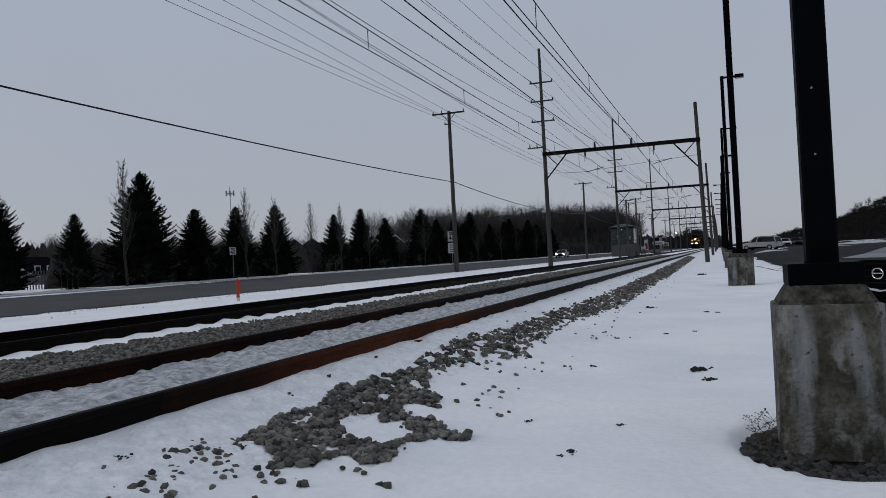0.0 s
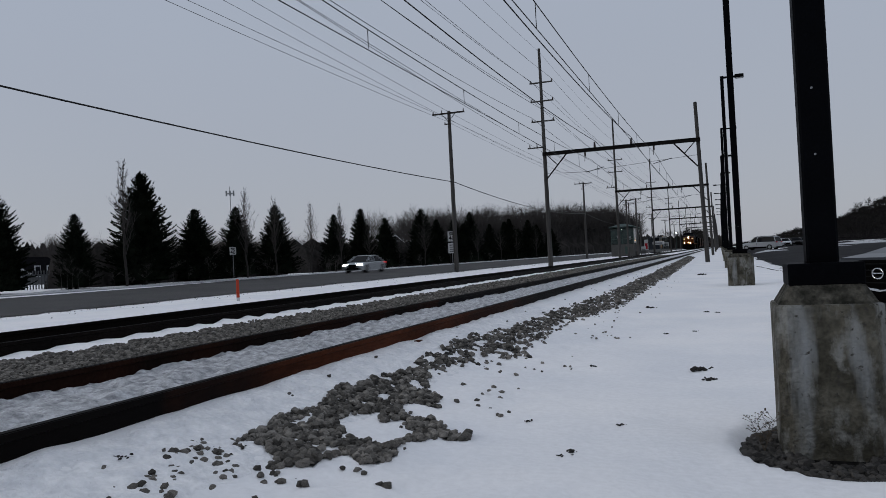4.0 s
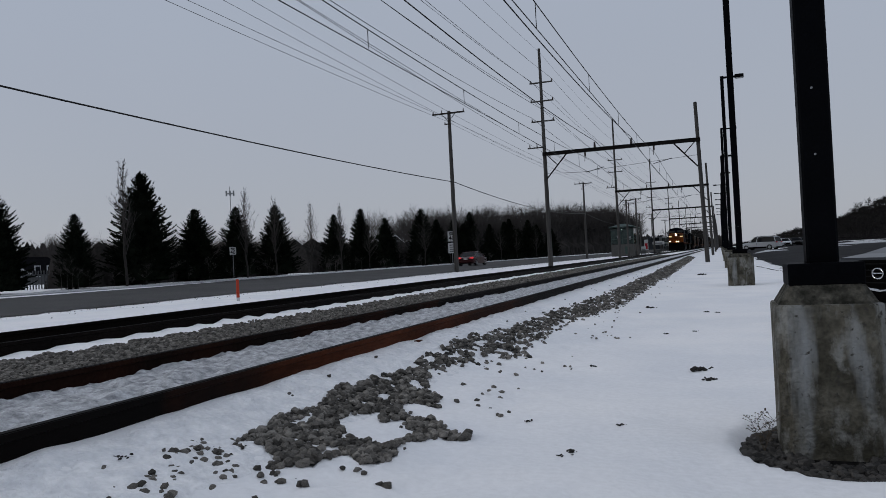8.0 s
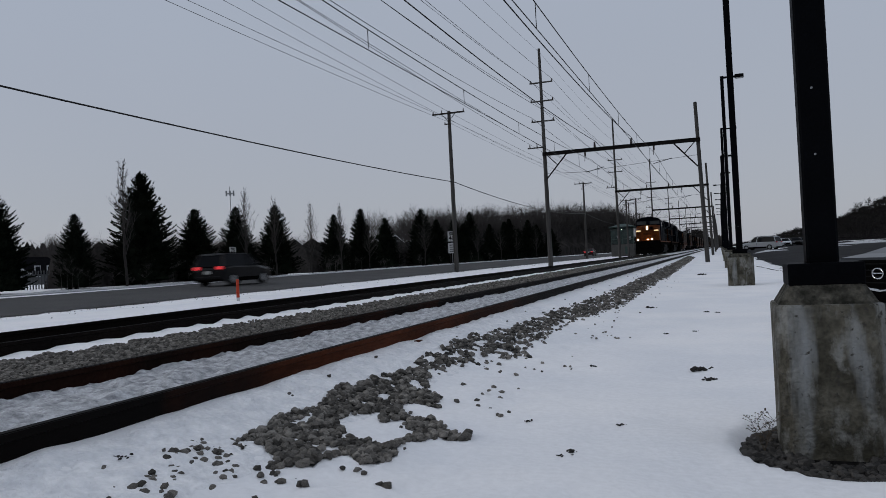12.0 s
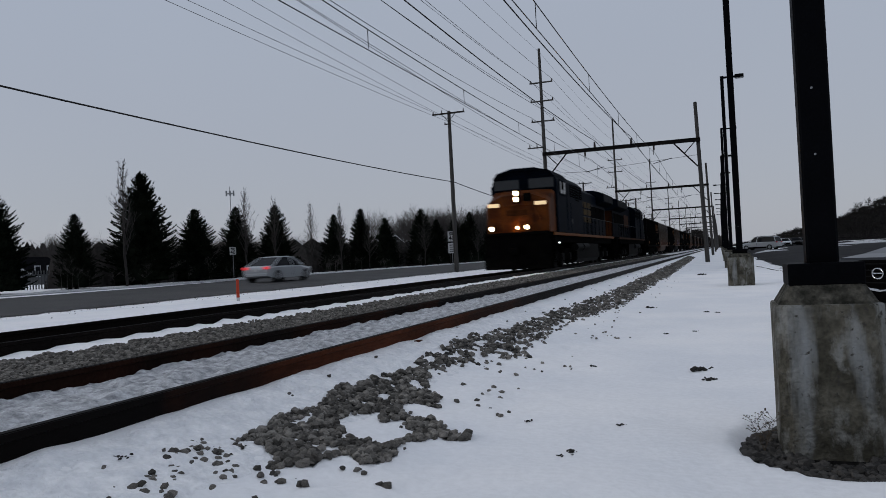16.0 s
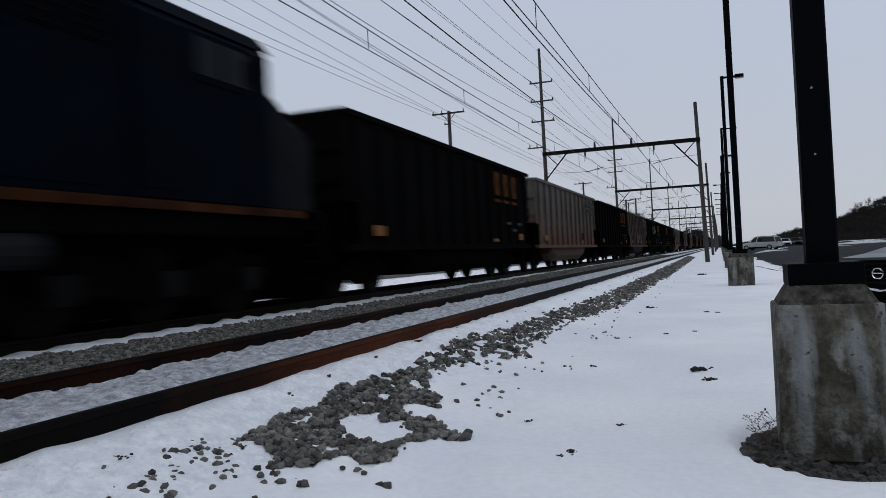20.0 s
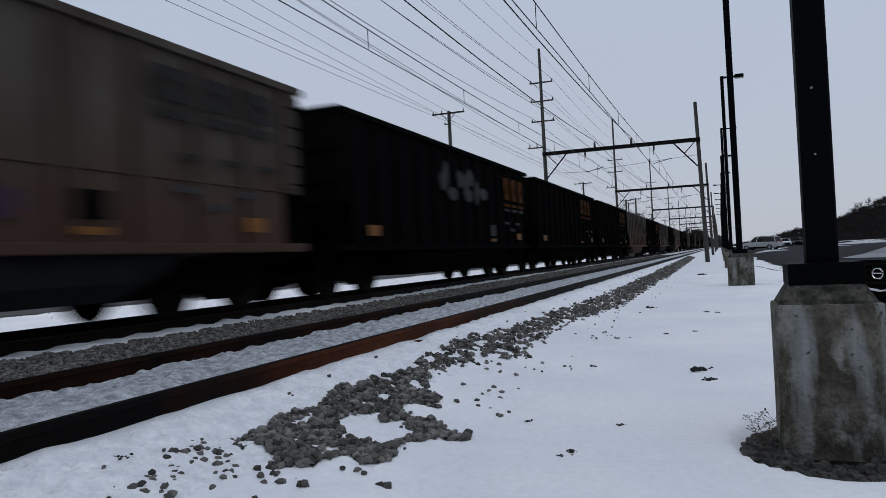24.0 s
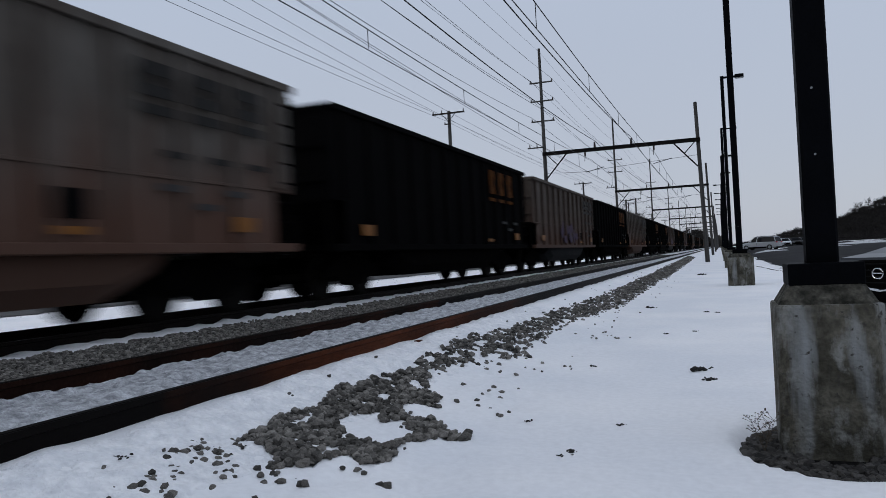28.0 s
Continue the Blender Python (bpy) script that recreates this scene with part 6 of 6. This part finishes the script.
# the wooded hill beyond the parking lot
def hill_height(x, y):
    f = ramp(x, [(-10, 0.1), (14, 0.5), (20, 1.4), (31, 3.2), (41, 5.2), (58, 8.6), (67, 12.6), (79, 17.2), (97, 20.6), (200, 29)])
    return land(x, y) - 0.4 + f * smooth(392, 440, y)


hill = sheet("hill", steps([(-6, 200, 160)]), steps([(395, 450, 20), (450, 520, 6)]), lambda x, y: hill_height(x, y) + 0.9 * noise.noise(Vector((x * 0.5, y * 0.5, 0))), M["hillside"])
tagged(hill, "low dark wooded hill beyond the parking lot", "hill", kind="structure")
sp = []
for k in range(300):
    x, y = 2 + 98 * ((k * 0.618) % 1.0), rnd.uniform(436, 446) if k % 4 else rnd.uniform(410, 436)
    sp.append((x, y, hill_height(x, y) - 0.8, rnd.uniform(0.8, 1.2) * ramp(x, [(2, 2.2), (20, 3.2), (40, 4.4), (110, 5.6)])))
for x in (64, 67, 71.5):
    sp.append((x, 438, hill_height(x, 438) - 0.5, 8.5))
woods("hill_woods", "dark leafless trees along the ridge of the hill", sp, DIM)
sp = []
for k in range(300):
    x, y = 8 + 88 * ((k * 0.618) % 1.0), 400 + 38 * ((k * 0.755) % 1.0)
    sp.append((x, y, hill_height(x, y) - 0.6, rnd.uniform(0.8, 1.2) * ramp(x, [(8, 2.4), (20, 3.4), (40, 5.0), (110, 6.5)])))
woods("slope_woods", "dark leafless trees on the slope of the hill", sp, DIM)


# ---- houses behind the spruces ----
def house(x, y, w, d, wall, rise, turn, label):
    t = thing("house", label, "house", pose(x, y, land(x, y), 0, 0, turn), "houses behind the trees")
    part("wall", Shape().prism([(-w / 2, 0), (w / 2, 0), (w / 2, wall), (0, wall + rise), (-w / 2, wall)], -d / 2, d / 2), M["siding"], t)
    r = Shape()
    for s in (-1, 1):
        r.prism([(s * (w / 2 + 0.5), wall - 0.35), (0, wall + rise + 0.05), (0, wall + rise + 0.3), (s * (w / 2 + 0.5), wall - 0.1)], -d / 2 - 0.5, d / 2 + 0.5)
    roof = part("roof", r, M["shingle"], t)
    for s in (-1, 1):
        part("rake_board", Shape().rod((s * (w / 2 + 0.5), -d / 2 - 0.52, wall - 0.2), (0, -d / 2 - 0.52, wall + rise + 0.2), 0.09, n=4), M["trimwhite"], roof)
        for yy in (-1, 1):
            wi = part("window", Shape().box((s * w * 0.25, yy * (d / 2 + 0.02), 1.5), (1.2, 0.08, 1.3), 0.02), M["trimwhite"], t)
            for k in (-1, 1):
                part("pane", Shape().box((s * w * 0.25 + k * 0.27, yy * (d / 2 + 0.07), 1.5), (0.48, 0.03, 1.1)), M["dark_glass"], wi)
    for k in (-1, 0, 1):
        wi = part("window", Shape().box((w / 2 + 0.02, k * d * 0.3, 1.5), (0.08, 1.3, 1.3), 0.02), M["trimwhite"], t)
        part("pane", Shape().box((w / 2 + 0.07, k * d * 0.3, 1.5), (0.03, 1.05, 1.1)), M["dark_glass"], wi)
    return t


house(-77, 67.5, 5.5, 9, 1.4, 1.6, 20, "grey sided house with a dark gable roof and white trim")
house(-75, 77.0, 6.0, 9, 2.1, 1.9, 38, "grey sided house with a white-edged gable roof")
house(-58, 97.0, 5, 9, 2.0, 2.2, 30, "dim house with white windows behind the trees")
house(-52, 119.0, 4.5, 8, 2.6, 2.2, 25, "pale house half hidden behind the spruces")


def picket_fence(x, y0, y1):
    t = thing("picket_fence", "pale picket fence behind the spruce trees", "fence", pose(x, y0, land(x, y0)), "garden fences")
    ln = y1 - y0
    for z in (0.35, 0.95):
        part("rail", Shape().box((0, ln / 2, z), (0.04, ln, 0.08)), M["picket_grey"], t)
    me = Shape().box((0, 0, 0.62), (0.02, 0.09, 1.2)).mesh("picket", M["picket_grey"])
    for k in range(int(ln / 0.22)):
        part("picket", me, None, t, "", pose(0.03, 0.11 + 0.22 * k, 0))


picket_fence(-41.5, 34.5, 41.5)
picket_fence(-41.5, 44.0, 50.0)


# ---- traffic signs and marker post ----
def words(name, text, size, material, parent, at):
    cu = bpy.data.curves.new(name, "FONT")
    cu.body, cu.size, cu.align_x, cu.align_y, cu.extrude, cu.offset = text, size, "CENTER", "CENTER", 0.003, 0.012
    cu.materials.append(material)
    tmp = bpy.data.objects.new(name, cu)
    scene.collection.objects.link(tmp)
    dg = bpy.context.evaluated_depsgraph_get()
    me = bpy.data.meshes.new_from_object(tmp.evaluated_get(dg))
    bpy.data.objects.remove(tmp)
    me.materials.clear()
    me.materials.append(material)
    ob = new(name, me)
    ob.parent, ob.matrix_basis = parent, at
    return ob


def speed_sign(x, y, face, label, h=2.35, second=False, size=1.0):
    t = thing("speed_limit_sign", label, "traffic sign", pose(x, y, land(x, y), 0, 0, face) @ Matrix.Scale(size, 4), "speed limit signs")
    part("post", Shape().box((0, 0.03, (h + 0.2) / 2 - 0.1), (0.06, 0.04, h + 0.5)), M["steel_grey"], t)

    def plate(z, hh, lines):
        p = part("plate", Shape().box((0, 0, z), (0.62, 0.02, hh), 0.008), M["sign_white"], t)
        part("border", Shape().box((0, -0.012, z + hh / 2 - 0.035), (0.56, 0.006, 0.015)).box((0, -0.012, z - hh / 2 + 0.035), (0.56, 0.006, 0.015))
             .box((-0.275, -0.012, z), (0.015, 0.006, hh - 0.07)).box((0.275, -0.012, z), (0.015, 0.006, hh - 0.07)), M["sign_black"], p)
        for txt, dz, sz in lines:
            words("lettering", txt, sz, M["sign_black"], p, pose(0, -0.014, z + dz, 90))
    plate(h, 0.78, [("SPEED", 0.26, 0.15), ("LIMIT", 0.12, 0.15), ("40", -0.15, 0.48)])
    if second:
        p = part("lower_plate", Shape().box((0, 0, h - 0.92), (0.62, 0.02, 0.78), 0.008), M["sign_white"], t)
        for k in range(4):
            part("writing_bar", Shape().box((0, -0.013, h - 0.68 - 0.16 * k), (0.42, 0.006, 0.07)), M["sign_black"], p)
    return t


speed_sign(-33.9, 47.6, 38, "white speed limit sign on a thin post by the road", 2.85, False, 0.74)
speed_sign(-19.6, 55.9, 22, "white speed limit sign with a second plate below", 2.75, True)
mk = thing("marker_post", "orange marker post with a pale foot in snow", "marker post", pose(-15.4, 21.8, land(-15.4, 21.8)))
part("tube", Shape().rod((0, 0, 0.12), (0, 0, 0.72), 0.055, 0.05, 10), M["orange"], mk)
part("foot", Shape().rod((0, 0, -0.1), (0, 0, 0.12), 0.05, 0.055, 10), M["sign_white"], mk)
part("cap", Shape().rod((0, 0, 0.72), (0, 0, 0.74), 0.05, 0.03, 10), M["orange"], mk)

# radio mast far behind the trees
mast = thing("cell_tower", "thin steel cell tower with antenna panels", "cell tower", pose(-270, 379, 0))
part("mast", Shape().rod((0, 0, -2), (0, 0, 50), 0.32, 0.2, 6), M["steel_grey"], mast)
for k in range(6):
    a = k * math.pi / 3
    part("antenna", Shape().box((2.4 * math.cos(a), 2.4 * math.sin(a), 46), (0.6, 0.6, 3.0), 0.1), M["steel_grey"], mast)
part("platform", Shape().rod((0, 0, 45.6), (0, 0, 46.0), 2.6, 2.6, 10), M["steel_grey"], mast)


# ---- station at the far side of the tracks ----
def shelter(x, y):
    t = thing("station_shelter", "glazed platform shelter with a low roof on a grey concrete base", "shelter", pose(x, y, land(x, y)) @ Matrix.Diagonal((0.86, 1, 1.05, 1)))
    part("base", Shape().box((0, 0, 0.95), (4.6, 9.0, 2.1), 0.04), M["block"], t)
    part("door_panel", Shape().box((0.9, -4.53, 1.0), (0.9, 0.06, 1.2), 0.02), M["shelter"], t)
    for i in (-1, 0, 1):
        for j in (-1, 0, 1):
            if i or j:
                part("column", Shape().box((i * 2.2, j * 4.3, 3.4), (0.14, 0.14, 2.9), 0.01), M["shelter"], t)
    for i in (-1, 1):
        part("pane", Shape().box((i * 1.1, -4.3, 3.35), (2.0, 0.04, 2.5)), M["tinted"], t)
        part("pane", Shape().box((i * 1.1, 4.3, 3.35), (2.0, 0.04, 2.5)), M["tinted"], t)
        for j in (-1, 1):
            part("side_pane", Shape().box((i * 2.2, j * 2.15, 3.35), (0.04, 4.1, 2.5)), M["tinted"], t)
    part("mid_rail", Shape().box((0, -4.33, 2.9), (4.5, 0.07, 0.08)), M["shelter"], t)
    part("eaves", Shape().box((0, 0, 4.86), (5.1, 9.6, 0.16), 0.03), M["shelter"], t)
    part("roof", Shape().loft([[(-2.6, -4.9, 4.94), (2.6, -4.9, 4.94), (2.6, 4.9, 4.94), (-2.6, 4.9, 4.94)], [(-0.5, -3.0, 5.45), (0.5, -3.0, 5.45), (0.5, 3.0, 5.45), (-0.5, 3.0, 5.45)]]), M["shelter"], t)
    part("lamp", Shape().box((0.0, -4.45, 4.5), (0.11, 0.1, 0.11), 0.02), M["lampglow"], t)
    for x, z in ((-0.9, 3.3), (1.5, 3.0)):
        part("notice", Shape().box((x, -4.34, z), (0.35, 0.03, 0.5), 0.005), M["steel_grey"], t)
    return t


shelter(-16.0, 140)
plat = Shape().box((-13.4, 174, 0.25), (2.4, 74, 0.5), 0.03)
tagged(part("platform", plat, M["block"]), "low concrete station platform beside the track", "platform", kind="structure")


def info_panel(x, y, label, paint, w=0.9, h=1.6, z=1.0):
    t = thing("notice_board", label, "notice board", pose(x, y, land(x, y)), "platform boards")
    for s in (-1, 1):
        part("leg", Shape().box((s * w * 0.42, 0, z / 2), (0.07, 0.07, z + 0.4)), M["steel_grey"], t)
    b = part("board", Shape().box((0, 0, z + h / 2), (w, 0.1, h), 0.02), M["sign_white"], t)
    part("poster", Shape().box((0, -0.06, z + h * 0.4), (w * 0.7, 0.02, h * 0.55)), paint, b)
    return t


info_panel(-12.5, 141, "white platform board with a red notice", M["red"], 0.7, 1.9, 0.9)
info_panel(-12.8, 139, "white and grey cabinet board on the platform", M["steel_grey"], 0.8, 1.4, 0.2)
info_panel(-13.6, 185, "pale station name board on posts", M["steel_grey"], 2.6, 0.8, 2.0)
info_panel(-12.9, 200, "pale sign board on the platform", M["steel_grey"], 1.4, 1.0, 1.6)
far = thing("station_building", "low dark station canopy farther along the platform", "station building", pose(-14.6, 196, land(-14, 196)))
part("roof", Shape().box((0, 0, 3.9), (3.4, 16, 0.3), 0.05), M["slate"], far)
part("room", Shape().box((-0.6, 2, 1.9), (2.4, 9, 3.7), 0.04), M["slate"], far)
part("fascia", Shape().box((0, -8.05, 3.9), (1.2, 0.08, 0.26)), M["sign_white"], far)
for k in range(3):
    for s in (-1, 1):
        part("post", Shape().box((s * 1.8, -7 + 7 * k, 1.9), (0.14, 0.14, 3.8)), M["shelter"], far)
for x, y in ((-12.2, 236), ):
    l = thing("platform_lamp", "slim platform lamp with a lit white head", "lamp", pose(x, y, land(x, y)))
    part("post", Shape().rod((0, 0, 0), (0, 0, 5.4), 0.06, 0.05, 7), M["shelter"], l)
    part("head", Shape().box((0, 0, 5.45), (0.4, 0.3, 0.14), 0.02), M["lampglow"], l)

# dry weed at the footing
weed = thing("dry_weed", "dry brown weed stalk with small seed heads in snow", "plant", pose(0.175, 4.66, -0.5))
q = random.Random(3)
stalk, heads = Shape(), Shape()
for k in range(4):
    a = 1.6 * k + 0.4
    tops = [Vector((0, 0, 0))]
    for n in range(3):
        tops.append(tops[-1] + Vector((math.cos(a) * 0.022, math.sin(a) * 0.022, 0.055)))
        stalk.rod(tops[-2], tops[-1], 0.0022 - 0.0004 * n, 0.0018 - 0.0004 * n, 4)
        for m in range(4):
            b = q.uniform(0, 6.28)
            mid = tops[-1] + Vector((math.cos(b) * 0.03, math.sin(b) * 0.03, q.uniform(0.01, 0.035)))
            stalk.rod(tops[-1], mid, 0.0013, 0.001, 3)
            for w in range(2):
                tip = mid + Vector((math.cos(b + w - 0.5) * 0.022, math.sin(b + w - 0.5) * 0.022, q.uniform(0.0, 0.03)))
                stalk.rod(mid, tip, 0.001, 0.0008, 3)
                vs, fs = STONES[(k + m) % 10]
                heads.add([(p[0] * 0.0045 + tip.x, p[1] * 0.0045 + tip.y, p[2] * 0.0045 + tip.z) for p in vs.tolist()], fs)
part("stalk", stalk, M["weed"], weed)
part("seed_heads", heads, M["weed"], weed)
# ---- what moves ----
def head_y(t):
    """Where the lead headlight stands; the train gains a little speed as it passes."""
    if t <= 16.5:
        return 16.65 - 15.85 * (t - 17)
    u = min(t, 20.5) - 16.5
    y = 16.65 + 15.85 * 0.5 - 15.85 * u - 0.5 * (0.42 / 4.0) * u * u
    if t > 20.5:
        y -= 16.27 * (t - 20.5)
    return y


LANE_AWAY, LANE_TOWARD = -24.2, -28.0
TIMES = [0, 2, 4, 6, 8, 10, 12, 14, 16, 17, 18, 19, 20, 21, 22, 24, 26, 28]


def motions():
    for ob, gap, turn in [(lead, 10.05, 0), (second, 33.6, 180)] + [(c, 44.0 + CAR_LEN * (k + 0.5), 0) for k, c in enumerate(COAL_CARS)]:
        walk(ob, [(t, pose(TRACK, head_y(t) + gap, 0, 0, 0, turn)) for t in TIMES])
    # the lead engine's wheels roll on the rail
    for axle, y, r in AXLES[:6]:
        walk(axle, [(k / FPS, pose(0, y, r, -math.degrees((head_y(0) - head_y(k / FPS)) / r) % 360)) for k in range(int(28 * FPS) + 1)])
    # name, lane, time, place, speed along y
    for name, x, t0, y0, v in (("oncoming", LANE_TOWARD, 3.0, 78.7, -21.1), ("maroon", LANE_AWAY, 6.5, 46.7, 19.0), ("dark", LANE_AWAY, 12.0, 34.0, 19.0),
                               ("sedan", LANE_AWAY, 15.8, 34.6, 18.6), ("wagon", LANE_AWAY, 17.0, 31.75, 19.5)):
        z = land(x, 0) + 0.03
        walk(TRAFFIC[name], [(t, pose(x, y0 + v * (t - t0), z, 0, 0, 0 if v < 0 else 180)) for t in (0, 7, 14, 21, 28)])


motions()
